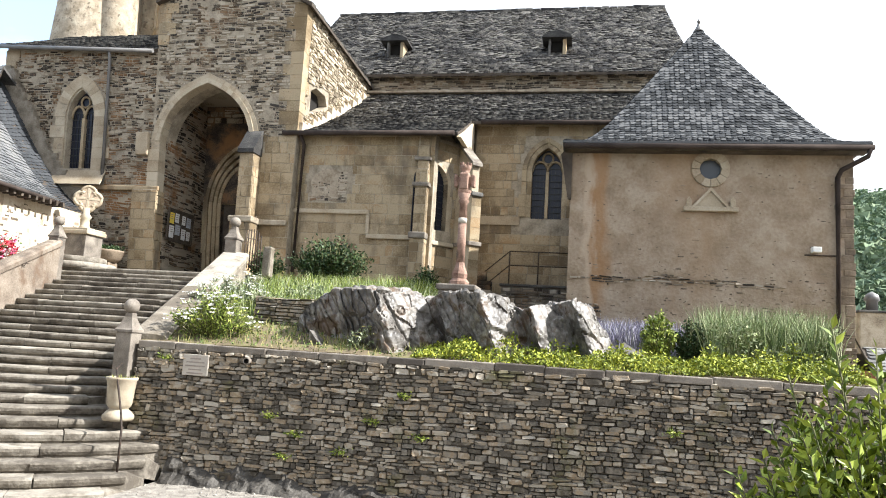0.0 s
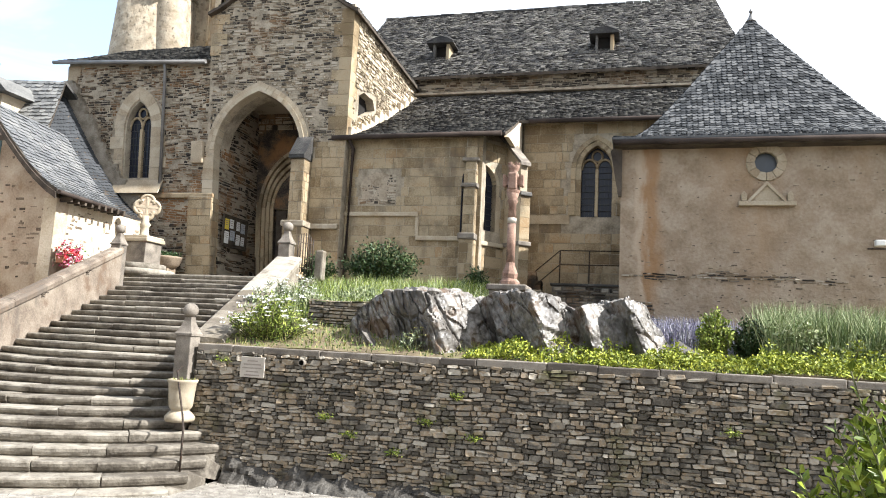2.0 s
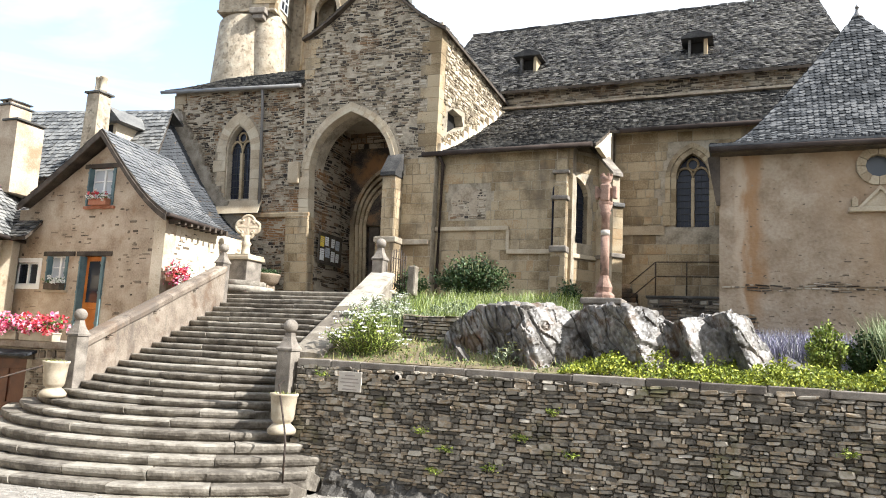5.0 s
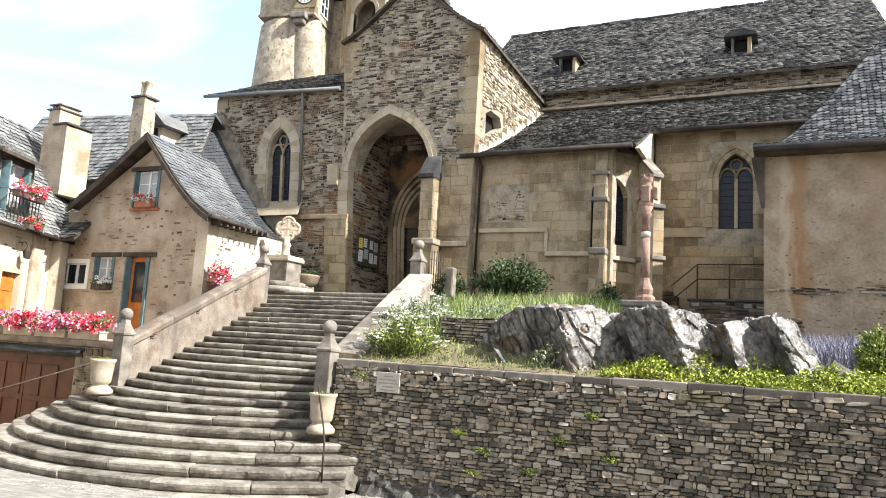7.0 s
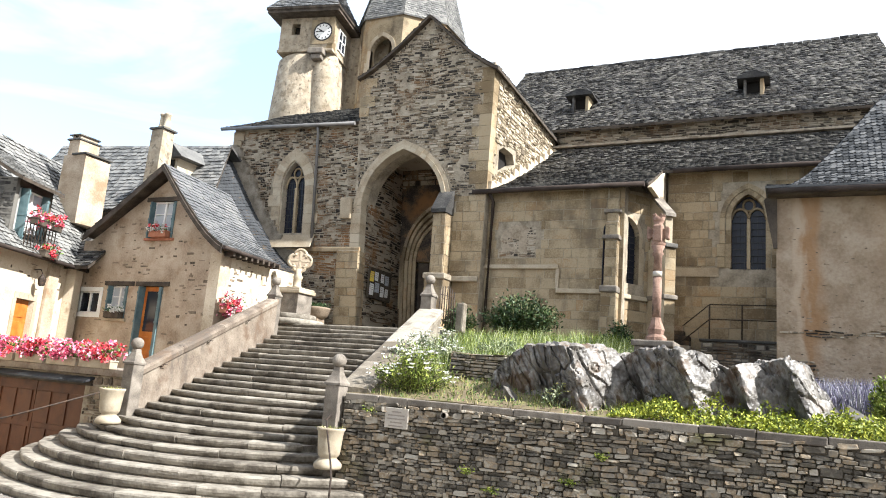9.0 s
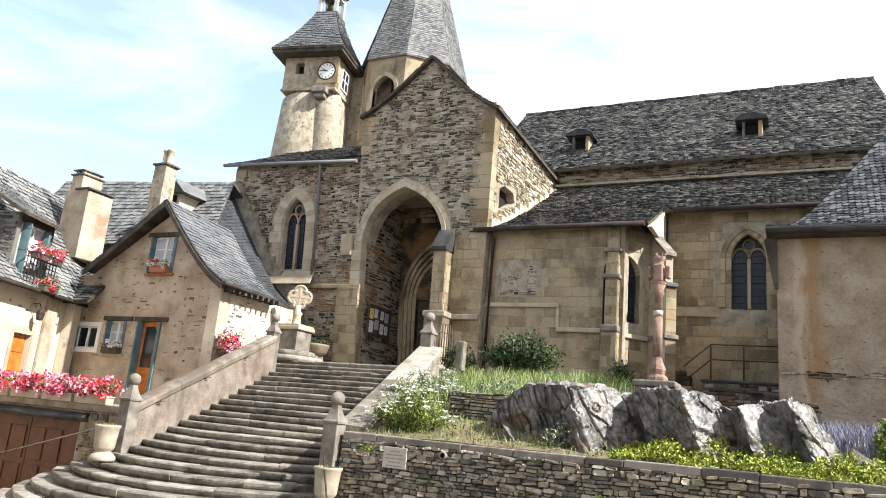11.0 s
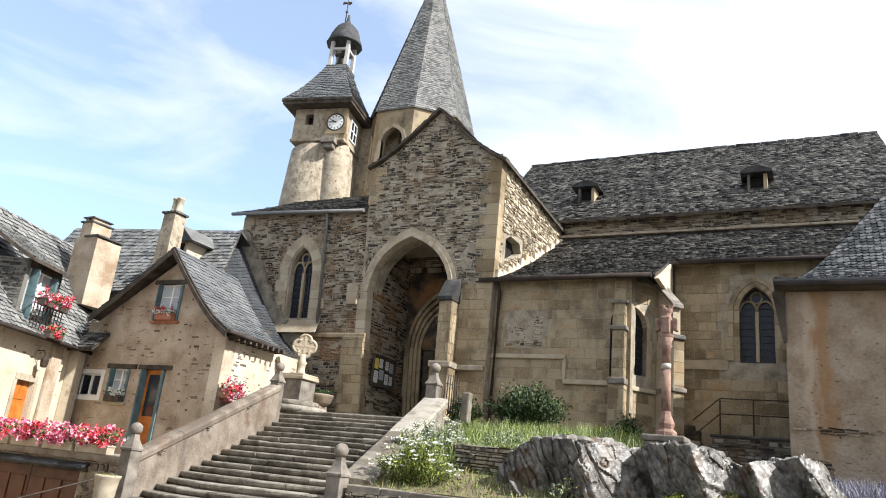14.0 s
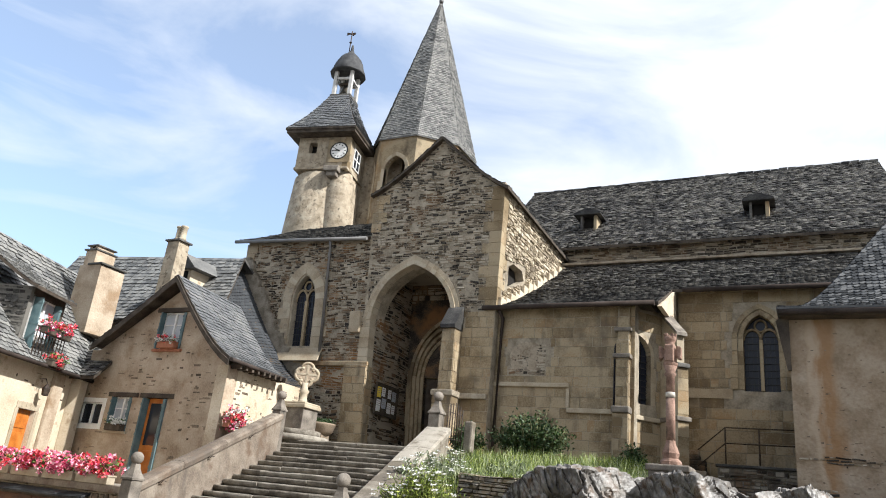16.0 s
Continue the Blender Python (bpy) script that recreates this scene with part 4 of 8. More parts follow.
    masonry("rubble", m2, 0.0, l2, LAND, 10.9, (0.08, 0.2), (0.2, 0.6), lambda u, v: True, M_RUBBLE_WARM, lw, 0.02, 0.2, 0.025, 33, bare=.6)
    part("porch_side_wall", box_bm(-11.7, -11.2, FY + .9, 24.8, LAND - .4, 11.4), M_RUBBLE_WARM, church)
    bm = bmesh.new()
    bw_m, bl = side(-15.6, 24.8, -11.2, 24.8)
    door_u = 1.35
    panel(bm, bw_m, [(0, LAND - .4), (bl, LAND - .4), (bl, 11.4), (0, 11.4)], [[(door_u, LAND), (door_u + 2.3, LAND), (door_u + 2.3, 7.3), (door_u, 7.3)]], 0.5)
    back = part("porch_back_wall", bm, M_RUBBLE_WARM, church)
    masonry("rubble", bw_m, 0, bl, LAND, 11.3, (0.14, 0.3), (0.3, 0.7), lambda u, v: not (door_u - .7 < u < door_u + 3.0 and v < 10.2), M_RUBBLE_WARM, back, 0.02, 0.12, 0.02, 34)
    for r in range(4):
        g = 0.14 * r
        voussoirs(bw_m, door_u - g, door_u + 2.3 + g, 7.3, 8.85 + g * 1.6, LAND, 0.13, M_ASHLAR, back, 0.03 + 0.07 * r, 0.03, 12, jamb_h=1.2, name="portal_moulding")
    # vault in the same dark stone, to deepen the porch's shade
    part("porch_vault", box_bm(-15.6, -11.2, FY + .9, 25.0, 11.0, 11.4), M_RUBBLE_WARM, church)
    bm = bmesh.new()
    for i in range(5):
        box(bm, -15.6 + door_u + .02 + .45 * i, -15.6 + door_u + .46 + .45 * i, 24.98, 25.04, LAND, 7.28, bevel=.01)
    d = part("door_1", bm, M_WOOD_DARK, church, "dark brown plank church door in the porch")
    # tympanum
    bm = bmesh.new()
    panel(bm, bw_m @ Matrix.Translation((0, 0, -.05)), arch_outline(door_u, door_u + 2.3, 7.28, 7.32, 8.8), (), .2)
    part("tympanum", bm, M_ASHLAR, back)
    # east flank, sunlit; its rubble is coloured paler than the front's
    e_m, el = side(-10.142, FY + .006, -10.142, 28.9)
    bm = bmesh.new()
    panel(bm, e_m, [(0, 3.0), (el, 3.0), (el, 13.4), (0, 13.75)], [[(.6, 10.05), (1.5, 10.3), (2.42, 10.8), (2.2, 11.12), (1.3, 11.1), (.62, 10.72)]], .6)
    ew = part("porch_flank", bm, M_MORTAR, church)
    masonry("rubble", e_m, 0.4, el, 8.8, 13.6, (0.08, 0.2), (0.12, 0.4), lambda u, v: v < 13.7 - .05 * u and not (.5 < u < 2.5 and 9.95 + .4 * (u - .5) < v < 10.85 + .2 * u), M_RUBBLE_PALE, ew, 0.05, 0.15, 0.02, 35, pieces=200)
    part("dark_recess", box_bm(-10.76, -10.45, FY + .3, FY + 2.7, 9.8, 11.4), M_DARK, ew)
    rng = random.Random(38)
    for i in range(16):
        q = i / 16
        y = 21.9 + 7.0 * q
        z = 9.3 + 3.62 * q - .12 * 4 * q * (1 - q)
        part("mortar_fillet", box_bm(-10.2, -10.02 + rng.uniform(-.04, .08), y, y + .43, z - .1, z + rng.uniform(.12, .34), bevel=.03), M_RENDER_WHITE, ew)
    # roof
    for sgn, ex, ez in ((1, -9.92, 13.46), (-1, -15.34, 13.74)):
        a, b = Vector((ex, FY - .22, ez)), Vector((ex, 29.5, ez - (.25 if sgn > 0 else 0)))
        t0, t1 = Vector((-12.56, FY - .22, 15.85)), Vector((-12.56, 29.5, 15.85))
        s = quad_surf(a, b, t1, t0, 0.22) if sgn > 0 else quad_surf(b, a, t0, t1, 0.2)
        roof_patch(s, church, M_SLATE, 7.7, 4.1, "porch_roof", w=.19, h=.145, thick=.026, round_end=.42, seed=36)
    # buttress beside the arch
    bm = bmesh.new()
    box(bm, -11.80, -11.32, FY - .50, FY - .002, LAND - .8, 8.3, bevel=.02)
    box(bm, -11.92, -11.2, FY - .62, FY - .003, LAND - .8, 6.1, bevel=.02)
    box(bm, -11.98, -11.14, FY - .68, FY - .004, 6.05, 6.25, bevel=.05)
    box(bm, -11.2, -10.2, FY - .14, FY - .016, 6.05, 6.22, bevel=.03)
    b = part("buttress", bm, M_MORTAR, church)
    for x0, x1, d, z0, z1 in ((-11.92, -11.2, .62, LAND, 6.05), (-11.80, -11.32, .50, 6.25, 8.3)):
        for p, q in (((x0, FY - d), (x1, FY - d)), ((x1, FY - d), (x1, FY)), ((x0, FY), (x0, FY - d))):
            bm_, bl_ = side(*p, *q)
            masonry("ashlar", bm_, 0, bl_, z0, z1, (.26, .42), (.3, .6), lambda u, v: True, M_ASHLAR, b, .014, .01, .008, int(z0 * 7), pieces=24, piece="ashlar_block")
    bm = bmesh.new()
    prism(bm, [(-.05, 0), (.58, 0), (.58, .12), (.02, .85), (-.05, .85)], .56, Matrix.Translation((-11.84, FY - .05, 8.3)) @ Matrix.Rotation(radians(-90), 4, 'Z'))
    bmesh.ops.recalc_face_normals(bm, faces=bm.faces)
    part("buttress_cap", bm, M_SLATE, b)


def build_left_bay():
    X0 = -21.25
    m, L = side(X0, FY, PORCH_X, FY)
    win = (2.64, 3.66, 7.83, 9.65, 10.64)
    hole = arch_outline(*win)
    out = [(0, 2.0), (L, 2.0), (L, 12.08), (0, 12.28)]
    bm = bmesh.new()
    panel(bm, m, out, [hole], .8)
    w = part("chapel_wall", bm, M_MORTAR, church, "warm brown rubble wall with a tall traceried window")
    ring = arch_outline(win[0] - .55, win[1] + .55, 7.2, win[3], win[4] + .48)
    masonry("rubble", m, 0, L, 4.0, 12.1, (0.05, 0.14), (0.08, 0.36), lambda u, v: not inside(ring, u, v) and v < 12.1 - .034 * u, M_RUBBLE_WARM, w, 0.024, 0.26, 0.02, 41, pieces=300, bare=.68)
    voussoirs(m, win[0] - .06, win[1] + .06, win[3], win[4] + .06, 7.75, .42, M_ASHLAR_PALE, w, .05, .3, 7, jamb_h=.4)
    window_grid(m, win[0], win[1], win[2], win[3], win[4], church, name="window_1")
    # sill and string course
    bm = bmesh.new()
    prism(bm, [(-.06, 7.75), (-.02, 7.75), (-.30, 7.22), (-.34, 7.22)], 2.3, Matrix.Translation((X0 + 2.0, FY, 0)) @ Matrix.Rotation(radians(-90), 4, 'Z') @ Matrix.Diagonal((-1, 1, 1, 1)))
    bmesh.ops.recalc_face_normals(bm, faces=bm.faces)
    part("sill", bm, M_ASHLAR_PALE, w)
    bm = bmesh.new()
    box(bm, -19.4, -14.9, FY - .15, FY - .002, 7.08, 7.24, bevel=.03)
    part("string_course", bm, M_ASHLAR, w)
    quoins(X0, FY, 9.5, 12.1, 1, 1, M_ASHLAR_PALE, w, a=.5, b=.4, h=.45)
    s = quad_surf((-21.65, FY - .22, 12.26), (-15.3, FY - .22, 11.95), (-15.3, 25.4, 14.2), (-21.6, 25.4, 14.2), .05)
    roof_patch(s, church, M_SLATE, 6.3, 4.2, "chapel_roof", w=.19, h=.145, thick=.026, round_end=.42, seed=42)
    part("chapel_side_wall", box_bm(X0, X0 + .6, FY + .8, 30, 2, 12.2), M_MORTAR, church)
    g = bmesh.new()
    tube(g, [(-21.73, FY - .29, 12.18), (-15.3, FY - .29, 11.88)], .075)
    part("gutter", g, M_GREY_PIPE, church)
    g = bmesh.new()
    tube(g, [(-16.98, FY - .27, 11.95), (-17.03, FY - .13, 11.72), (-17.03, FY - .10, 7.35)], .055)
    part("downpipe", g, M_GREY_PIPE, church)


def build_aisle():
    # front chapel wall
    y = 22.2
    m, L = side(-10.2, y, -5.6, y)
    bm = bmesh.new()
    panel(bm, m, [(0, 2), (L, 2), (L, 9.25), (0, 9.25)], (), .6)
    w = part("aisle_wall", bm, M_MORTAR, church, "pale sandstone ashlar wall of the side chapel")
    rng_test = lambda u, v: not (.5 < u < 1.8 and 6.95 < v < 8.05)
    masonry("ashlar", m, 0, L, 3.5, 9.2, (0.26, 0.36), (0.45, 0.95), rng_test, M_ASHLAR, w, 0.010, 0.008, 0.007, 51, pieces=300, piece="ashlar_block")
    masonry("blocked_opening", m, .52, 1.78, 6.97, 8.03, (0.05, 0.12), (0.12, 0.34), lambda u, v: u > 1.45 or v < 7.2 or noise.noise((u * 2.2, v * 2.6, 4)) > .28, M_RUBBLE, w, 0.012, 0.14, 0.02, 52)
    bm = bmesh.new()
    patch = [(.52 + .03 * noise.noise((i, 1, 0)), 6.98) if i == 0 else (1.16 + .62 * math.cos(a_) * (1 + .10 * noise.noise((i * .9, 2, 0))), 7.5 + .52 * math.sin(a_) * (1 + .10 * noise.noise((i * .9, 5, 0)))) for i, a_ in enumerate(np.linspace(-math.pi * .75, math.pi * 1.2, 26))]
    panel(bm, m @ Matrix.Translation((0, 0, .006)), patch, (), .004)
    part("plaster_patch", bm, M_PATCH, w)
    bm = bmesh.new()
    box(bm, -10.15, -7.6, y - .10, y - .014, 6.55, 6.69, bevel=.03)
    box(bm, -7.66, -5.9, y - .10, y - .014, 5.78, 5.93, bevel=.03)
    box(bm, -7.69, -7.58, y - .085, y - .014, 5.93, 6.55, bevel=.01)
    part("string_course", bm, M_ASHLAR_PALE, w)
    # buttress
    bm = bmesh.new()
    box(bm, -6.11, -5.74, y - .26, y + .1, 5.85, 8.0, bevel=.015)
    box(bm, -6.10, -5.75, y - .16, y + .1, 8.0, 9.05, bevel=.015)
    box(bm, -6.17, -5.71, y - .34, y + .1, 3.0, 5.85, bevel=.015)
    b = part("buttress", bm, M_MORTAR, church)
    for x0, x1, d, z0, z1 in ((-6.17, -5.71, .34, 3.0, 5.8), (-6.11, -5.74, .26, 6.0, 7.45), (-6.11, -5.74, .26, 7.59, 8.0), (-6.10, -5.75, .16, 8.05, 8.3), (-6.10, -5.75, .16, 8.42, 9.05)):
        bm_, bl_ = side(x0, y - d, x1, y - d)
        masonry("ashlar", bm_, 0, bl_, z0, z1, (.24, .4), (.25, .6), lambda u, v: True, M_ASHLAR, b, .014, .01, .008, int(z0 * 10), pieces=30, piece="ashlar_block")
        bm_, bl_ = side(x1, y - d, x1, y)
        masonry("ashlar", bm_, 0, bl_, z0, z1, (.24, .4), (.3, .7), lambda u, v: True, M_ASHLAR, b, .012, .01, .008, int(z0 * 10) + 1, pieces=30, piece="ashlar_block")
    for (z, d, hh) in ((5.8, .42, .2), (7.45, .33, .14), (8.3, .24, .12)):
        bm = bmesh.new()
        box(bm, -6.21, -5.67, y - d, y + .05, z, z + hh, bevel=.04)
        part("weathering", bm, M_POST, b)
    # canted wall with the lancet
    part("canted_wall", box_bm(-4.98, -4.72, 23.6, 24.8, 2.0, 9.2), M_ASHLAR, church)
    cm, cl = side(-5.93, y + .0, -4.9, 23.65)
    bm = bmesh.new()
    lan = (0.10, 1.08, 6.22, 7.75, 8.33)
    panel(bm, cm, [(0, 2), (cl, 2), (cl, 9.25), (0, 9.15)], [arch_outline(*lan)], .5)
    w2 = part("canted_wall", bm, M_MORTAR, church)
    ring = arch_outline(lan[0] - .13, lan[1] + .2, lan[2] - .3, lan[3], lan[4] + .2)
    masonry("ashlar", cm, 0, cl, 3.5, 9.9, (0.26, 0.36), (0.4, 0.8), lambda u, v: not inside(ring, u, v) and v < 9.1, M_ASHLAR, w2, 0.012, 0.008, 0.010, 53, pieces=300, piece="ashlar_block")
    voussoirs(cm, lan[0], lan[1], lan[3], lan[4], lan[2], .13, M_ASHLAR_PALE, w2, .02, .3, 6)
    window_grid(cm, lan[0], lan[1], lan[2], lan[3], lan[4], church, lights=1, name="window_2", w=-.2)
    bm = bmesh.new()
    box(bm, 0, cl, 5.72, 5.86, 0.014, .09, bevel=.03, m=cm)
    part("string_course", bm, M_ASHLAR_PALE, w2)
    # diagonal buttress on the corner, its head sloped and slated
    back, front = Vector((-5.12, 23.72, 0)), Vector((-4.38, 22.95, 0))
    d = (front - back).normalized()
    fin = Matrix(((d.x, -d.y, 0, back.x), (d.y, d.x, 0, back.y), (0, 0, 1, 0), (0, 0, 0, 1)))
    fl = (front - back).length
    bm = bmesh.new()
    prism(bm, [(-.3, 7.4), (fl, 7.4), (fl, 8.40), (-.2, 9.50)], .26, fin @ Matrix.Translation((0, -.13, 0)))
    box(bm, -.3, fl + .10, -.19, .19, 3.0, 7.4, bevel=.02, m=fin)
    bmesh.ops.recalc_face_normals(bm, faces=bm.faces)
    bt = part("buttress", bm, M_ASHLAR_PALE, church)
    z = 3.2
    rng = random.Random(59)
    while z < 7.2:
        h = rng.uniform(.28, .4)
        part("ashlar_block", box_bm(fl + .09, fl + .115, -.185, .185, z + .005, z + h - .005, m=fin), single(M_ASHLAR), bt)
        z += h
    bm = bmesh.new()
    prism(bm, [(-.22, 9.58), (fl + .10, 8.36), (fl + .10, 8.46), (-.22, 9.70)], .38, fin @ Matrix.Translation((0, -.2, 0)))
    bmesh.ops.recalc_face_normals(bm, faces=bm.faces)
    part("buttress_cap", bm, M_POST, bt)
    part("weathering", box_bm(fl - .06, fl + .18, -.22, .22, 7.36, 7.5, bevel=.03, m=fin), M_SLATE, bt)
    part("string_course", box_bm(-.3, fl + .17, -.25, .25, 5.76, 5.9, bevel=.03, m=fin), M_POST, bt)
    # whitewashed triangle that closes the end of the lower roof
    bm = bmesh.new()
    prism(bm, [(0, 0), (2.65, .05), (2.65, 1.32)], .14, Matrix.Translation((-4.78, 22.05, 9.08)) @ Matrix.Rotation(radians(90), 4, 'Z'))
    bmesh.ops.recalc_face_normals(bm, faces=bm.faces)
    part("gable_infill", bm, M_RENDER_WHITE, church)
    # window wall
    m, L = side(-4.72, 24.8, 1.5, 24.8)
    bm = bmesh.new()
    win = (1.99, 3.02, 7.08, 8.72, 9.50)
    panel(bm, m, [(0, 2), (L, 2), (L, 10.4), (0, 10.4)], [arch_outline(win[0] - .01, win[1] + .01, win[2] - .05, win[3], win[4] + .01)], .7)
    w3 = part("aisle_wall", bm, M_MORTAR, church)
    ring = arch_outline(win[0] - .42, win[1] + .42, win[2] - .3, win[3], win[4] + .42)
    masonry("ashlar", m, 0, L, 3.5, 10.35, (0.26, 0.36), (0.45, 0.95), lambda u, v: not inside(ring, u, v), M_ASHLAR, w3, 0.014, 0.012, 0.009, 54, pieces=300, piece="ashlar_block")
    voussoirs(m, win[0], win[1], win[3], win[4], win[2], .16, M_ASHLAR, w3, .02, .30, 8)
    voussoirs(m, win[0] - .18, win[1] + .18, win[3], win[4] + .18, win[2], .16, M_ASHLAR, w3, .06, .1, 8)
    window_grid(m, win[0], win[1], win[2], win[3], win[4], church, name="window_3", w=-.32)
    bm = bmesh.new()
    prism(bm, [(0.05, 0), (0.05, -.30), (-.40, 0.02), (-.40, .05)], win[1] - win[0] + .7, Matrix.Translation((-4.72 + win[0] - .35, 24.8, win[2])) @ Matrix.Rotation(radians(90), 4, 'Z') @ Matrix.Rotation(radians(180), 4, 'Z') @ Matrix.Diagonal((1, -1, 1, 1)))
    bmesh.ops.recalc_face_normals(bm, faces=bm.faces)
    part("sill", bm, M_ASHLAR_PALE, w3)
    # roofs
    s = quad_surf((-10.12, 21.85, 9.17), (-4.85, 21.85, 9.17), (-4.85, 24.75, 10.50), (-10.12, 24.75, 10.50), .03)
    roof_patch(s, church, M_SLATE, 5.3, 3.2, "aisle_roof", w=.19, h=.145, thick=.026, round_end=.42, seed=55)
    s = quad_surf((-10.12, 24.35, 10.32), (3.0, 24.35, 10.32), (3.0, 28.9, 12.92), (-10.12, 28.9, 12.92), .08)
    roof_patch(s, church, M_SLATE, 13.1, 5.2, "aisle_roof", w=.19, h=.145, thick=.026, round_end=.42, seed=56)
    for a, b in (((-10.6, 21.78, 9.10), (-4.95, 21.78, 9.12)), ((-4.5, 24.28, 10.26), (1.5, 24.28, 10.26))):
        g = bmesh.new()
        tube(g, [a, b], .085)
        part("gutter", g, M_ZINC, church)
    g = bmesh.new()
    tube(g, [(-10.05, 21.8, 9.15), (-9.95, 22.05, 8.8), (-9.98, 22.05, 4.5)], .06)
    part("downpipe", g, M_ZINC, church)
    # nave
    m, L = side(-14, 28.9, 3.0, 28.9)
    bm = bmesh.new()
    panel(bm, m, [(0, 9), (L, 9), (L, 13.75), (0, 13.75)], (), .6)
    nw = part("nave_wall", bm, M_MORTAR, church)
    masonry("rubble", m, 3, 17, 12.85, 13.72, (0.07, 0.16), (0.2, 0.55), lambda u, v: True, M_RUBBLE, nw, 0.03, 0.1, 0.02, 57)
    bm = bmesh.new()
    box(bm, -10.2, 2.9, 28.6, 28.9, 12.9, 13.0, bevel=.03)
    part("flashing", bm, M_PATCH, nw)
    s = quad_surf((-14, 28.45, 13.64), (3.2, 28.45, 13.64), (2.44, 35.1, 19.5), (-14, 35.1, 19.5), .12)
    roof_patch(s, church, M_SLATE, 17.2, 8.9, "nave_roof", w=.19, h=.145, thick=.026, round_end=.42, seed=58)
    s = quad_surf((3.2, 28.45, 13.64), (3.2, 41.7, 13.64), (2.44, 35.2, 19.5), (2.44, 35.1, 19.5), .1)
    roof_patch(s, church, M_SLATE, 13, 6.6, "nave_roof", w=.3, h=.22, thick=.03, seed=59)
    part("nave_end_wall", box_bm(2.4, 3.0, 29.5, 41.3, 2, 13.6), M_MORTAR, church)
    s = quad_surf((3.2, 41.7, 13.64), (-14, 41.7, 13.64), (-14, 35.2, 19.5), (2.44, 35.2, 19.5), .1)
    bm = bmesh.new(); deck(bm, s); part("nave_roof", bm, M_SLATE, church)
    rng = random.Random(3)
    for i in range(44):
        x = -14 + i * .375
        part("ridge_slate", box_bm(x, x + .36, 35.0, 35.3, 19.44 + rng.uniform(-.02, .02), 19.56 + rng.uniform(-.02, .02)), single(M_SLATE), church)
    # roof dormers; left cheek coloured dark, right pale, as sunlight would show them
    for x in (-9.5, -2.36):
        d = part("dormer", box_bm(x - .36, x - .25, 30.2, 31.4, 14.9, 15.82, bevel=.02), M_SLATE, church)
        part("dormer_cheek", box_bm(x + .25, x + .40, 30.2, 31.4, 14.9, 15.82, bevel=.02), M_ASHLAR, d)
        part("dormer_sill", box_bm(x - .3, x + .3, 30.25, 30.6, 14.9, 15.12), M_SLATE, d)
        part("dormer_opening", box_bm(x - .25, x + .25, 30.45, 31.3, 15.12, 15.78), M_DARK, d)
        bm = bmesh.new()
        prism(bm, [(-.62, -.04), (.62, -.04), (.58, .06), (.10, .26), (-.10, .26), (-.58, .06)], 1.6, Matrix.Translation((x, 29.98, 15.85)))
        part("dormer_roof", bm, M_SLATE, d)


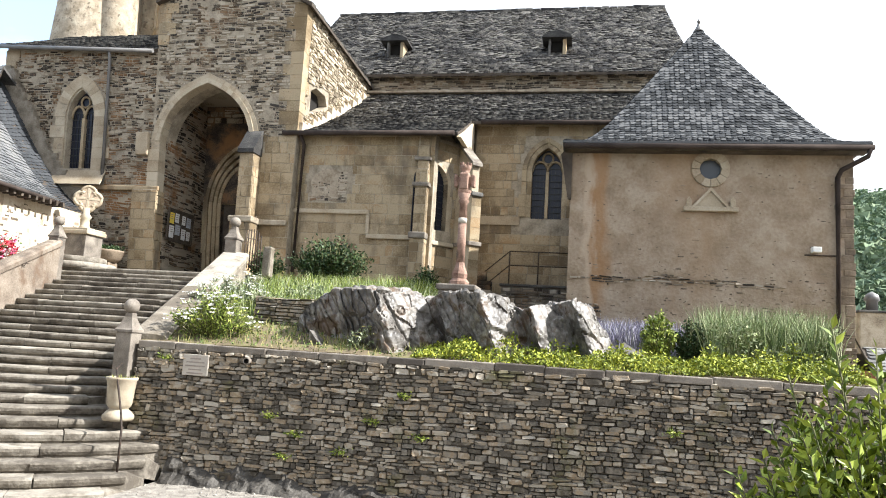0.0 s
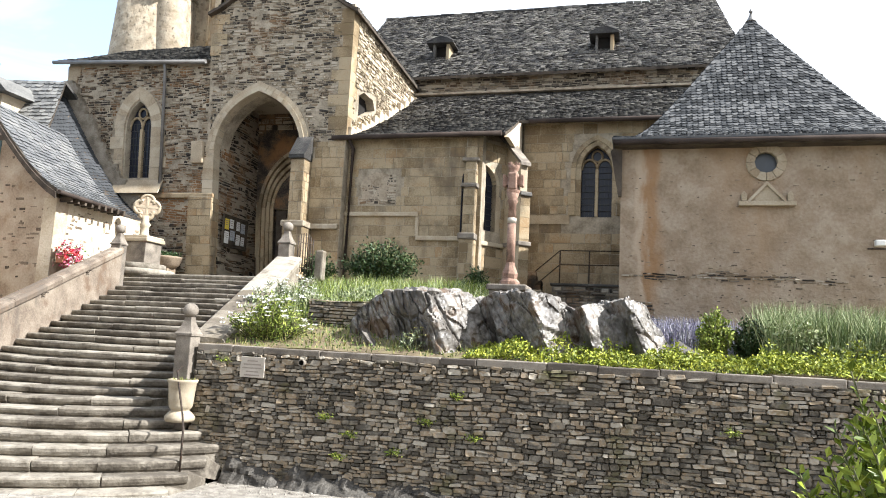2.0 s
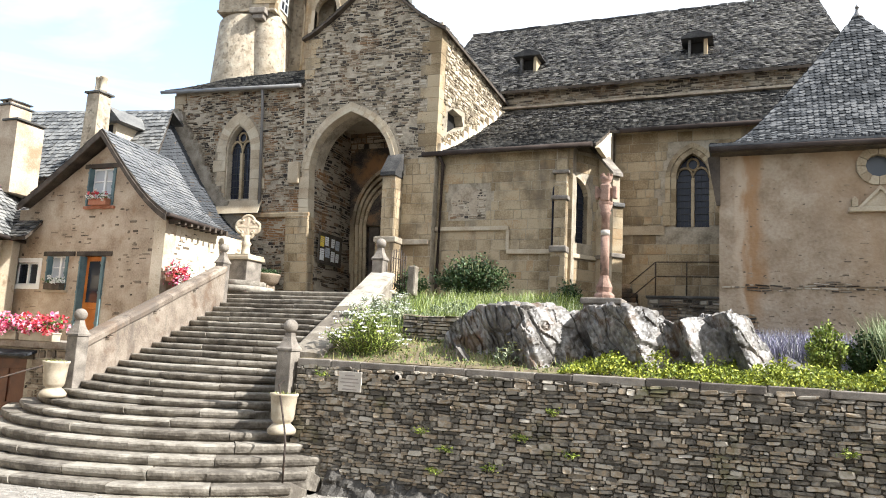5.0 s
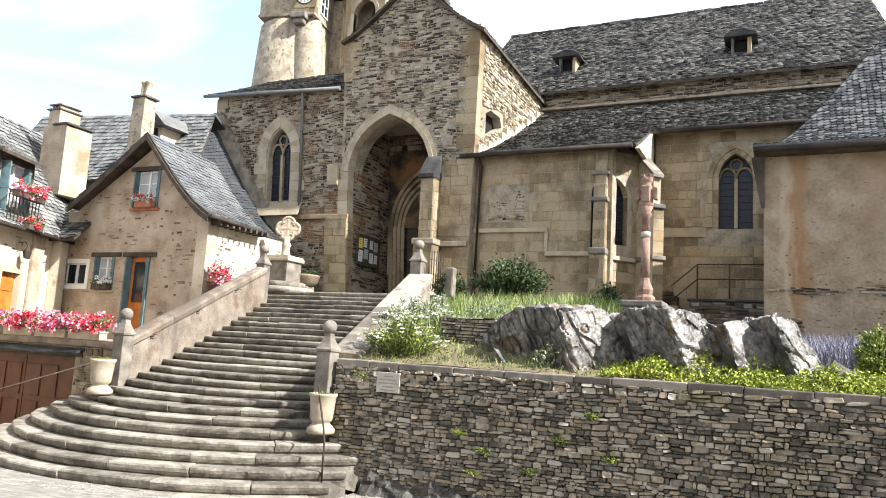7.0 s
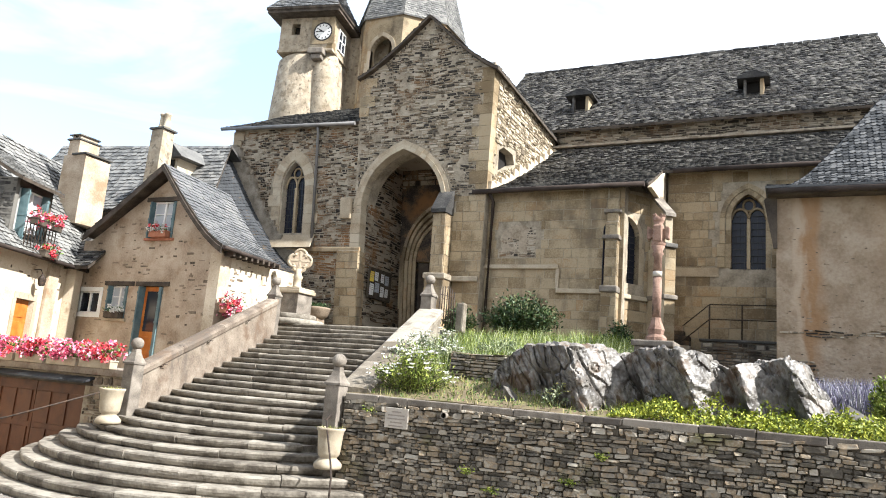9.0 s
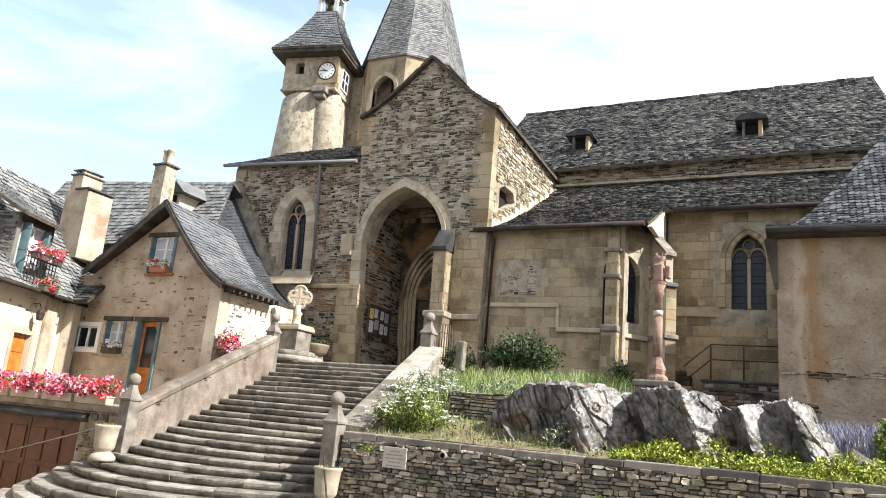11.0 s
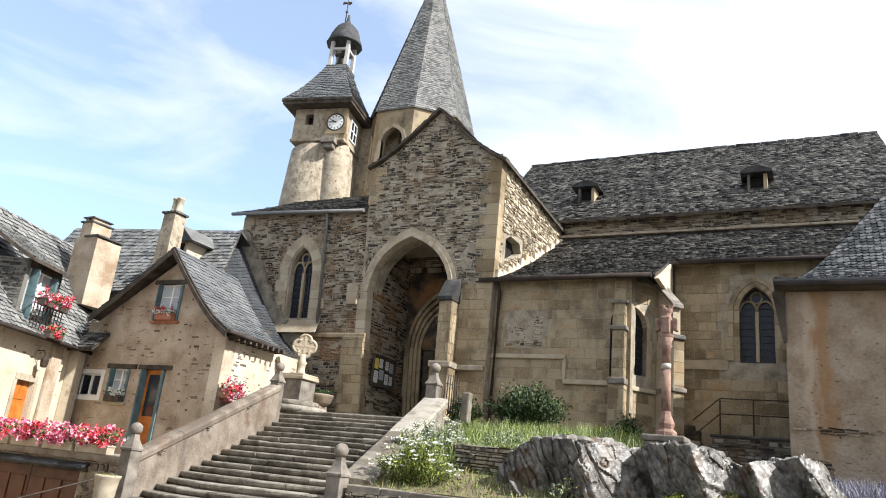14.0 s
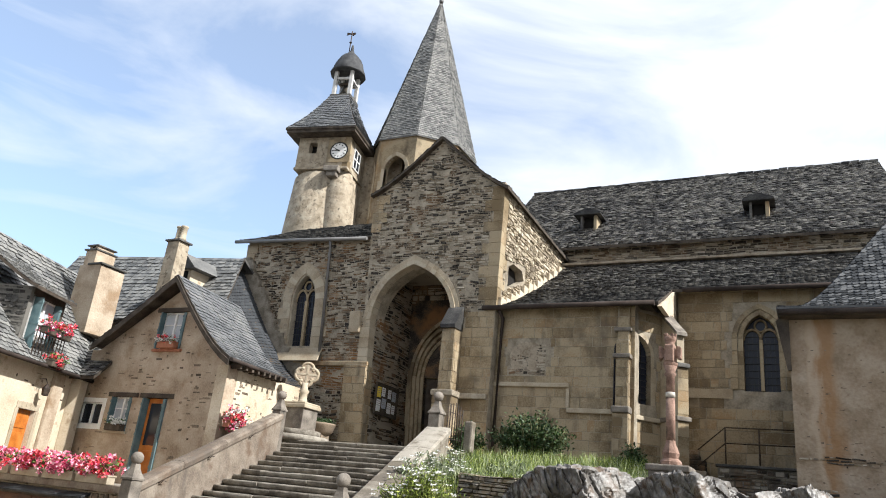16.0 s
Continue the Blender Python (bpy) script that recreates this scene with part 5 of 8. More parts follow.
def build_annex():
    an = thing("sacristy", "square rendered church annex with a pyramid slate roof", "building")
    x0, x1, y0, y1 = -1.24, 5.22, 18.3, 24.75
    oc = (2.07, 7.19, 0.27)
    m, L = side(x0, y0, x1, y0)
    bm = bmesh.new()
    circ = [(oc[0] - x0 + oc[2] * math.cos(a), oc[1] + oc[2] * math.sin(a)) for a in np.linspace(0, 2 * math.pi, 25)[:-1]]
    # a wavering wall face
    panel(bm, m, [(0, 2), (L, 2), (L, 7.75), (0, 7.75)], [circ], .5)
    w = part("front_wall", bm, M_RENDER, an, "stained ochre lime render over rubble")
    part("side_wall", box_bm(x0, x0 + .5, y0 + .5, y1, 2, 7.75), M_RENDER, an)
    part("side_wall", box_bm(x1 - .5, x1, y0 + .5, y1, 2, 7.75), M_RENDER, an)
    # bare stones where the render has fallen
    bare = lambda u, v: .5 * noise.noise((u * .9, v * 2.2, 7)) + max((3.7 - v) * .5, .74 - 3.4 * abs(v - 4.42) - .2 * abs(u - 2.4)) - .25 * abs(noise.noise((u * 3, v * 5, 2))) > .12 and v < 4.75
    masonry("bare_rubble", m, 0.05, L - .05, 2.5, 4.7, (0.04, 0.08), (0.12, 0.36), bare, M_RUBBLE, w, 0.026, 0.2, 0.022, 61)
    rng = random.Random(62)
    v, f = [], []
    for k in range(560):
        u, z = rng.uniform(.1, L - .2), (rng.uniform(3.6, 7.5) if k < 230 else 2.6 + 2.2 * rng.random() ** 1.2)
        wd, h = rng.uniform(.02, .06) + .12 * rng.random() ** 4, rng.uniform(.01, .04)
        o = len(v)
        for a, b, c in stone_shape(rng, wd, h, .008, .2):
            v.append(m @ Vector((u + a, z + b, c)))
        f += [tuple(o + i for i in q) for q in STONE_FACES]
    raw("bare_stones", v, f, M_RUBBLE_RENDERED, w)["kind"] = "stuff"
    # corner stones, ragged
    rng = random.Random(63)
    z = 2.4
    while z < 7.5:
        h = rng.uniform(.10, .28)
        part("quoin", box_bm(x1 - rng.uniform(.15, .4), x1 + rng.uniform(0, .05), y0 - .01 - rng.uniform(0, .015), y0 + .3, z, z + h - .012, bevel=.012), M_RUBBLE_RENDERED, w)
        z += h
    # oculus ring
    n = 12
    for i in range(n):
        bm = bmesh.new()
        a0, a1 = 2 * math.pi * i / n + .015, 2 * math.pi * (i + 1) / n - .015
        r0, r1 = .255, .44
        am = (a0 + a1) / 2
        pts = [(r0 * math.cos(a0), r0 * math.sin(a0)), (r1 * math.cos(a0), r1 * math.sin(a0)), (r1 * math.cos(am) * 1.01, r1 * math.sin(am) * 1.01), (r1 * math.cos(a1), r1 * math.sin(a1)), (r0 * math.cos(a1), r0 * math.sin(a1))]
        prism(bm, pts, .16, Matrix.Translation((oc[0], y0 - .06, oc[1])))
        bmesh.ops.recalc_face_normals(bm, faces=bm.faces)
        part("oculus_stone", bm, single(M_ASHLAR_PALE), an)
    bm = bmesh.new()
    prism(bm, [(.29 * math.cos(a), .29 * math.sin(a)) for a in np.linspace(0, 2 * math.pi, 25)[:-1]], .02, Matrix.Translation((oc[0], y0 + .14, oc[1])))
    part("window_4", bm, M_GLASS_PALE, an)
    # carved pediment
    bm = bmesh.new()
    prism(bm, [(-.37, .10), (.37, .10), (0, .50)], .05, Matrix.Translation((2.08, y0 - .05, 6.16)))
    for sgn in (-1, 1):
        prism(bm, [(sgn * .45, .08), (sgn * .37, .08), (0, .48), (0, .57)], .10, Matrix.Translation((2.08, y0 - .10, 6.16)))
        prism(bm, [(sgn * .44, .1), (sgn * .56, .1), (sgn * .56, .26), (sgn * .50, .34), (sgn * .44, .26)], .10, Matrix.Translation((2.08, y0 - .10, 6.16)))
    box(bm, 2.08 - .62, 2.08 + .62, y0 - .13, y0 - .002, 6.14, 6.25, bevel=.015)
    bmesh.ops.recalc_face_normals(bm, faces=bm.faces)
    part("carved_pediment", bm, M_ASHLAR_PALE, an)
    # bell-cast pyramid roof
    cx, cy, top = 2.19, 21.5, 12.18
    e = 7.66
    c = [(-1.46, 17.86), (5.52, 17.86), (5.52, 25.2), (-1.46, 25.2)]
    for i in range(4):
        a, b = c[i], c[(i + 1) % 4]
        def surf(s, t, a=a, b=b):
            q = 1 - t
            g = 1.208 * t - .2015
            z = e + (top - e) * (.5 * (g + math.sqrt(g * g + .020)))
            x = a[0] + (b[0] - a[0]) * s
            y = a[1] + (b[1] - a[1]) * s
            return Vector((x + (cx - x) * t, y + (cy - y) * t, z))
        bm = bmesh.new()
        deck(bm, surf, 8, 12, .05)
        r = part("roof_slope", bm, M_SLATE_BLUE, an)
        if i in (0, 3, 1):
            rows, rng = 54, random.Random(70 + i)
            verts, faces = [], []
            for k in range(rows):
                t0, t1 = k / rows, min(.999, (k + 1.4) / rows)
                n = max(1, int(7.0 * (1 - t0) / .135))
                for q in range(n):
                    if rng.random() < .01:
                        continue
                    off = .5 * (k % 2)
                    s0, s1 = (q + off + rng.uniform(-.08, .08)) / n, (q + 1 + off + rng.uniform(-.08, .08)) / n
                    s0, s1 = max(0, s0), min(1, s1)
                    if s1 - s0 < .3 / n:
                        continue
                    cc = .28 * (s1 - s0)
                    lo = max(0, t0 + rng.uniform(-.1, .1) / rows)
                    P = [surf(s0, t1), surf(s0, lo + .4 / rows), surf(s0 + cc, lo), surf(s1 - cc, lo), surf(s1, lo + .4 / rows), surf(s1, t1)]
                    nrm = (P[4] - P[1]).cross(P[2] - P[1]).normalized()
                    if nrm.z < 0:
                        nrm = -nrm
                    l = .022 * rng.uniform(.7, 1.6)
                    o = len(verts)
                    verts += [P[0] + nrm * .003, P[1] + nrm * l, P[2] + nrm * l, P[3] + nrm * l, P[4] + nrm * l, P[5] + nrm * .003, P[1], P[2], P[3], P[4]]
                    faces += [tuple(range(o, o + 6)), (o + 1, o + 6, o + 7, o + 2), (o + 2, o + 7, o + 8, o + 3), (o + 3, o + 8, o + 9, o + 4)]
            first = 300 if i == 0 else 0
            for k in range(first):
                fs = [tuple(q - k * 10 for q in f) for f in faces[k * 4:k * 4 + 4]]
                raw("slate", verts[k * 10:k * 10 + 10], fs, single(M_SLATE_BLUE), r)
            rest = [tuple(q - first * 10 for q in f) for f in faces[first * 4:]]
            raw("slate_covering", verts[first * 10:], rest, M_SLATE_BLUE, r)["kind"] = "stuff"
    bm = bmesh.new()
    lathe(bm, [(.16, 0), (.10, .10), (.05, .2), (.03, .3), (.05, .30), (.05, .34), (.015, .4), (.01, .42)], (cx, cy, top - .08), 10)
    part("finial", bm, M_GREY_PIPE, an)
    g = bmesh.new()
    tube(g, [(-1.42, 17.80, 7.62), (5.52, 17.80, 7.62)], .065)
    part("gutter", g, M_ZINC, an)
    g = bmesh.new()
    box(g, -1.4, 5.46, 17.9, 18.3, 7.56, 7.64)
    part("soffit", g, M_WOOD_DARK, an)
    g = bmesh.new()
    tube(g, [(5.44, 17.8, 7.6), (5.4, 17.82, 7.42), (4.95, 18.18, 7.18), (4.87, 18.2, 7.0), (4.87, 18.2, 2.5)], .06)
    part("downpipe", g, M_ZINC, an)
    # boarded eaves return at the corner
    g = bmesh.new()
    prism(g, [(0, 0), (.16, 0), (.16, -1.25), (.08, -1.25), (-.12, -.1)], .08, Matrix.Translation((-1.38, 18.22, 7.62)))
    bmesh.ops.recalc_face_normals(g, faces=g.faces)
    part("bracket_board", g, M_WOOD_DARK, an)
    fl = thing("floodlight", "small white floodlight on a wall bracket", "floodlight", (4.39, y0, 5.28))
    part("bracket", box_bm(-.22, .5, -.03, 0, -.12, -.09), M_IRON, fl)
    part("lamp_housing", box_bm(-.1, .1, -.24, -.04, -.06, .07, bevel=.02), M_WHITE, fl)


M_RUBBLE_RENDERED = material("weathered_rubble", [(0.08, 0.062, 0.045), (0.155, 0.12, 0.085), (0.25, 0.195, 0.14)], 3, 0.9, 0.5, island=0.34, fine=22)
M_GLASS_PALE = glass("pale_window_glass", (0.075, 0.085, 0.10), 0.25, 0.3)


def build_tower():
    tw = thing("clock_tower", "rendered stair tower with a clock and slate lantern roof", "tower")
    cx, y0 = -23.3, 27.45
    hw = 1.45
    turn = Matrix.Translation((cx, y0 + 1.45, 0)) @ Matrix.Rotation(radians(12), 4, 'Z') @ Matrix.Translation((-cx, -y0 - 1.45, 0))
    bm = bmesh.new()
    panel(bm, side(cx - hw, y0, cx + hw, y0)[0], [(0, 18.6), (2.9, 18.6), (2.9, 21.2), (0, 21.2)], [[(.62, 19.45), (1.08, 19.45), (1.08, 20.05), (.62, 20.05)]], .4)
    b = part("upper_storey", bm, M_TOWER, tw)
    part("side_wall", box_bm(cx + hw - .4, cx + hw, y0 + .4, y0 + 2.9, 18.6, 21.2), M_TOWER, b)
    part("side_wall", box_bm(cx - hw, cx - hw + .4, y0 + .4, y0 + 2.9, 18.6, 21.2), M_TOWER, b)
    part("dark_recess", box_bm(cx - hw + .4, cx + hw - .4, y0 + .4, y0 + .5, 19, 21), M_DARK, b)
    part("string_course", box_bm(cx - hw - .06, cx + hw + .06, y0 - .06, y0 + 2.9, 18.5, 18.64, bevel=.03), M_TOWER, b)
    quoins(cx + hw, y0, 18.66, 21.1, -1, 1, M_ASHLAR, b, a=.42, b=.28, h=.4, proud=.015)
    # rounded shaft and stair turret
    bm = bmesh.new()
    lathe(bm, [(2.1, 9), (1.95, 14.5), (1.72, 18.3), (1.45, 18.6)], (cx - .25, y0 + 1.6, 0), 28)
    part("shaft", bm, M_TOWER, tw)
    bm = bmesh.new()
    lathe(bm, [(.80, 9), (.78, 17.6), (.6, 18.2), (.5, 18.5)], (cx + 1.0, y0 + .7, 0), 20)
    part("stair_turret", bm, M_TOWER, tw)
    part("corner_wall", box_bm(cx + .5, cx + hw - .03, y0 + .9, y0 + 2.9, 9, 18.5), M_TOWER, tw)
    part("link_wall", box_bm(cx + 1.25, cx + 3.6, y0 + 2.3, y0 + 3.4, 9, 20.35), M_TOWER, tw)
    bm = bmesh.new()
    box(bm, cx + .35, cx + 1.15, y0 - .4, y0 + .1, 18.25, 18.55, bevel=.05)
    box(bm, cx + .5, cx + 1.05, y0 - .3, y0 + .1, 18.0, 18.25, bevel=.05)
    part("corbel", bm, M_POST, tw)
    # clock
    ck = thing("tower_clock", "round white clock dial in a square stone surround", "clock", (cx + .9, y0, 19.55))
    bm = bmesh.new()
    sq = [(-.78, -.80), (.78, -.80), (.78, .80), (-.78, .80)]
    panel(bm, Matrix(((1, 0, 0, 0), (0, 0, -1, -.04), (0, 1, 0, 0), (0, 0, 0, 1))), sq, [[(.62 * math.cos(a), .62 * math.sin(a)) for a in np.linspace(0, 2 * math.pi, 33)[:-1]]], .03)
    part("surround", bm, M_ASHLAR, ck)
    bm = bmesh.new()
    prism(bm, [(.64 * math.cos(a), .64 * math.sin(a)) for a in np.linspace(0, 2 * math.pi, 33)[:-1]], .02, Matrix.Translation((0, -.03, 0)))
    part("rim", bm, M_BLACK, ck)
    bm = bmesh.new()
    prism(bm, [(.52 * math.cos(a), .52 * math.sin(a)) for a in np.linspace(0, 2 * math.pi, 33)[:-1]], .02, Matrix.Translation((0, -.045, 0)))
    part("dial", bm, M_DIAL, ck)
    for i in range(12):
        a = math.pi / 6 * i
        bm = box_bm(-.025, .025, -.052, -.044, .36, .48, m=Matrix.Rotation(a, 4, 'Y'))
        part("hour_mark", bm, M_BLACK, ck)
    for a, ln, wd in ((-88, .44, .025), (-62, .30, .035)):
        bm = box_bm(-wd, wd, -.065, -.056, -.08, ln, m=Matrix.Rotation(radians(a), 4, 'Y'))
        part("clock_pointer", bm, M_BLACK, ck)
    # side window with white frame
    part("window_5", box_bm(cx + hw - .02, cx + hw + .03, y0 + .7, y0 + 1.5, 18.95, 20.0), M_GLASS, tw)
    bm = bmesh.new()
    for yy in (.68, 1.08, 1.5):
        box(bm, cx + hw, cx + hw + .06, y0 + yy - .03, y0 + yy + .03, 18.9, 20.05)
    for zz in (18.95, 19.48, 20.0):
        box(bm, cx + hw, cx + hw + .055, y0 + .68, y0 + 1.5, zz - .03, zz + .03)
    part("window_frame", bm, M_WHITE, tw)
    # roof
    cy = y0 + 1.45
    c = [(cx - 2.0, cy - 2.15), (cx + 1.95, cy - 2.15), (cx + 1.95, cy + 1.75), (cx - 2.0, cy + 1.75)]
    for i in range(4):
        a, d = c[i], c[(i + 1) % 4]
        def surf(s, t, a=a, d=d):
            x, y = a[0] + (d[0] - a[0]) * s, a[1] + (d[1] - a[1]) * s
            k = t * .72
            return Vector((x + (cx - x) * k, y + (cy - y) * k, 20.62 + 2.85 * (.7 * t + .3 * t * t)))
        roof_patch(surf, tw, M_SLATE_HOUSE, 5, 3.6, "roof_slope", w=.28, h=.2, thick=.03, seed=80 + i)
    part("soffit", box_bm(cx - 1.94, cx + 1.89, cy - 2.09, cy + 1.69, 20.36, 20.56), M_WOOD_DARK, tw)
    lant = part("lantern_base", box_bm(cx - .62, cx + .62, cy - .62, cy + .62, 23.3, 23.55, bevel=.03), M_SLATE, tw)
    for sx_ in (-.46, .46):
        for sy_ in (-.46, .46):
            part("lantern_post", box_bm(cx + sx_ - .10, cx + sx_ + .10, cy + sy_ - .10, cy + sy_ + .10, 23.5, 25.15, bevel=.02), M_WHITE_WOOD, lant)
    for sy_ in (-.46, .46):
        part("lantern_beam", box_bm(cx - .4, cx + .4, cy + sy_ - .06, cy + sy_ + .06, 24.55, 24.68), M_WHITE_WOOD, lant)
        part("lantern_beam", box_bm(cx + sy_ - .06, cx + sy_ + .06, cy - .4, cy + .4, 24.55, 24.68), M_WHITE_WOOD, lant)
    bm = bmesh.new()
    lathe(bm, [(.3, 25.1), (1.0, 25.05), (1.02, 25.12), (.90, 25.4), (.80, 25.75), (.66, 26.05), (.42, 26.35), (.2, 26.55), (.1, 26.75), (.06, 27.1)], (cx, cy, 0), 12)
    part("dome", bm, M_DOME, tw)
    bl = thing("church_bell", "dark bronze bell in the open lantern", "bell", (cx, cy, 23.75))
    bm = bmesh.new()
    lathe(bm, [(.36, 0), (.34, .06), (.25, .25), (.21, .5), (.14, .66), (.05, .7)], (0, 0, 0), 18)
    part("bell_body", bm, M_BRONZE, bl)
    part("bell_yoke", box_bm(-.42, .42, -.07, .07, .7, .86, bevel=.02), M_WOOD_DARK, bl)
    wv = thing("weather_vane", "small iron weather vane on a rod", "weather vane", (cx - .18, cy, 26.75))
    bm = bmesh.new()
    tube(bm, [(0, 0, -.3), (0, 0, 1.35)], .03, 6)
    lathe(bm, [(.02, .5), (.09, .58), (.02, .66)], (0, 0, 0), 8)
    part("rod", bm, M_IRON, wv)
    bm = bmesh.new()
    prism(bm, [(-.32, 1.1), (-.1, 1.15), (.1, 1.05), (.26, 1.17), (.18, 1.27), (-.05, 1.23), (-.3, 1.3)], .02)
    part("vane", bm, M_IRON, wv)
    for o in (tw, ck, bl, wv):
        o.matrix_world = turn @ o.matrix_world @ (Matrix.Diagonal((.82, 1, .82, 1)) if o is ck else Matrix())


M_WHITE_WOOD = material("grey_white_paint", [(0.38, 0.37, 0.35), (0.52, 0.51, 0.49)], 4, 0.7, 0.1)


def build_spire():
    sp = thing("spire", "tall octagonal stone belfry with a slate spire", "spire")
    cx, cy, r = -19.68, 32.1, 2.95
    base, top = 20.95, 31.75
    off = math.pi / 8
    ring = [(cx + r * math.cos(2 * math.pi * i / 8 + off), cy + r * math.sin(2 * math.pi * i / 8 + off)) for i in range(8)]
    for i in range(8):
        a, b = ring[i], ring[(i + 1) % 8]
        m, L = side(b[0], b[1], a[0], a[1])
        m2, L = side(a[0], a[1], b[0], b[1])
        bm = bmesh.new()
        u0, u1 = L / 2 - .62, L / 2 + .62
        panel(bm, m2, [(0, 11), (L, 11), (L, base), (0, base)], [arch_outline(u0, u1, 16.4, 19.1, 19.8)], .35)
        w = part("belfry_wall", bm, M_ASHLAR, sp)
        voussoirs(m2, u0, u1, 19.1, 19.8, 16.4, .2, M_ASHLAR_PALE, w, .04, .2, 5, jamb_h=.7)
    part("belfry_dark", box_bm(cx - 1.3, cx + 1.3, cy - 1.3, cy + 1.3, 11, 20.6), M_DARK, sp)
    R = 3.06
    for i in range(8):
        a0, a1 = 2 * math.pi * i / 8 + off, 2 * math.pi * (i + 1) / 8 + off
        A = (cx + R * math.cos(a0), cy + R * math.sin(a0)); B = (cx + R * math.cos(a1), cy + R * math.sin(a1))
        def surf(s, t, A=A, B=B):
            x, y = A[0] + (B[0] - A[0]) * s, A[1] + (B[1] - A[1]) * s
            q = t * .985
            z = base - .1 + (top - base + .1) * q
            k = q if q > .06 else q
            return Vector((x + (cx - x) * k, y + (cy - y) * k, z))
        bm = bmesh.new()
        deck(bm, surf, 3, 10, .05)
        f = part("spire_face", bm, M_SLATE_PALE, sp)
        if math.sin((a0 + a1) / 2) < .6:
            rng = random.Random(90 + i)
            verts, faces = [], []
            rows = 84
            for k in range(rows):
                t0, t1 = k / rows, min(.999, (k + 1.35) / rows)
                n = max(1, int(2.45 * (1 - t0) / .19))
                o2 = .5 * (k % 2)
                for q in range(n + 1):
                    s0, s1 = max(0, (q - o2 + rng.uniform(-.1, .1)) / n), min(1, (q + 1 - o2 + rng.uniform(-.1, .1)) / n)
                    if s1 - s0 < .2 / n:
                        continue
                    lo = max(0, t0 + rng.uniform(-.1, .1) / rows)
                    cc = .25 * (s1 - s0)
                    P = [surf(s0, t1), surf(s0, lo + .35 / rows), surf(s0 + cc, lo), surf(s1 - cc, lo), surf(s1, lo + .35 / rows), surf(s1, t1)]
                    nr = Vector((math.cos((a0 + a1) / 2), math.sin((a0 + a1) / 2), .26)).normalized()
                    l = .03 * rng.uniform(.6, 1.5)
                    o = len(verts)
                    verts += [P[0] + nr * .003, P[1] + nr * l, P[2] + nr * l, P[3] + nr * l, P[4] + nr * l, P[5] + nr * .003, P[1], P[2], P[3], P[4]]
                    faces += [tuple(range(o, o + 6)), (o + 1, o + 6, o + 7, o + 2), (o + 2, o + 7, o + 8, o + 3), (o + 3, o + 8, o + 9, o + 4)]
            raw("slate_covering", verts, faces, M_SLATE_PALE, f)["kind"] = "stuff"
    bm = bmesh.new()
    lathe(bm, [(.12, -.2), (.14, 0), (.05, .12), (.1, .25), (.03, .4), (.02, 1.2)], (cx, cy, top), 10)
    part("finial", bm, M_GREY_PIPE, sp)


build_retaining_wall()
build_porch()
build_left_bay()
build_aisle()
build_annex()
build_tower()
build_spire()


def settle(root):
    """The chapel and the porch have settled: their masonry leans a little, more towards the chapel's end."""
    for ob in root.children_recursive:
        if ob.type == 'MESH':
            for v in ob.data.vertices:
                if v.co.x < -10.5 and v.co.y < 25.6:
                    v.co.x -= .058 * (v.co.z - 9.0) * min(1.0, (-10.5 - v.co.x) / 4.0)


settle(church)


# ---- unseen walls behind the camera, added to close the place and cut sky light ----
def build_sky_blocks():
    for x0, x1, y, h in ((-26, -13, -7.5, 8.5), (-13, -2, -6.5, 9.5), (-2, 9, -7.0, 8.8), (9, 20, -8.0, 9.2)):
        w = part("street_wall", box_bm(x0, x1 - .02, y - .6, y, -0.5, h), M_RENDER_HOUSE)
        tagged(w, "plain unseen wall added behind the camera to cut low sky light", "wall", kind="structure")


build_sky_blocks()


# ---- houses ----
def casement(parent, m, u0, u1, v0, v1, name="window", cols=2, rows=3, shutters=0, frame_mat=None, w=-.12):
    """A small-paned window in a wall frame, with its glass, frame and bars, and open shutters if any."""
    fm = frame_mat or M_WHITE
    win = part(name, box_bm(u0, u1, v0, v1, w - .03, w, m=m), M_CURTAIN, parent)
    bm = bmesh.new()
    t = .045
    for a, b, c, d in ((u0, u0 + t, v0, v1), (u1 - t, u1, v0, v1), (u0, u1, v0, v0 + t), (u0, u1, v1 - t, v1)):
        box(bm, a, b, c, d, w, w + .05, m=m)
    um = (u0 + u1) / 2
    box(bm, um - .035, um + .035, v0, v1, w, w + .055, m=m)
    part("window_frame", bm, fm, win)
    for i in range(1, rows):
        v = v0 + (v1 - v0) * i / rows
        part("glazing_bar", box_bm(u0 + t, u1 - t, v - .014, v + .014, w, w + .035, m=m), fm, win)
    for k in range(shutters):
        a, b, c = (u0, u0 + .05, .11) if k == 0 else (u1 - .11, u1, .03)
        bm = bmesh.new()
        box(bm, a, b, v0 + .01, v1 - .01, w + .04, c, bevel=.008, m=m)
        for z in (v0 + .15, (v0 + v1) / 2, v1 - .15):
            box(bm, a - .008, b + .008, z - .035, z + .035, w + .06, c + .012, m=m)
        part("shutter", bm, M_SHUTTER, win)
    return win


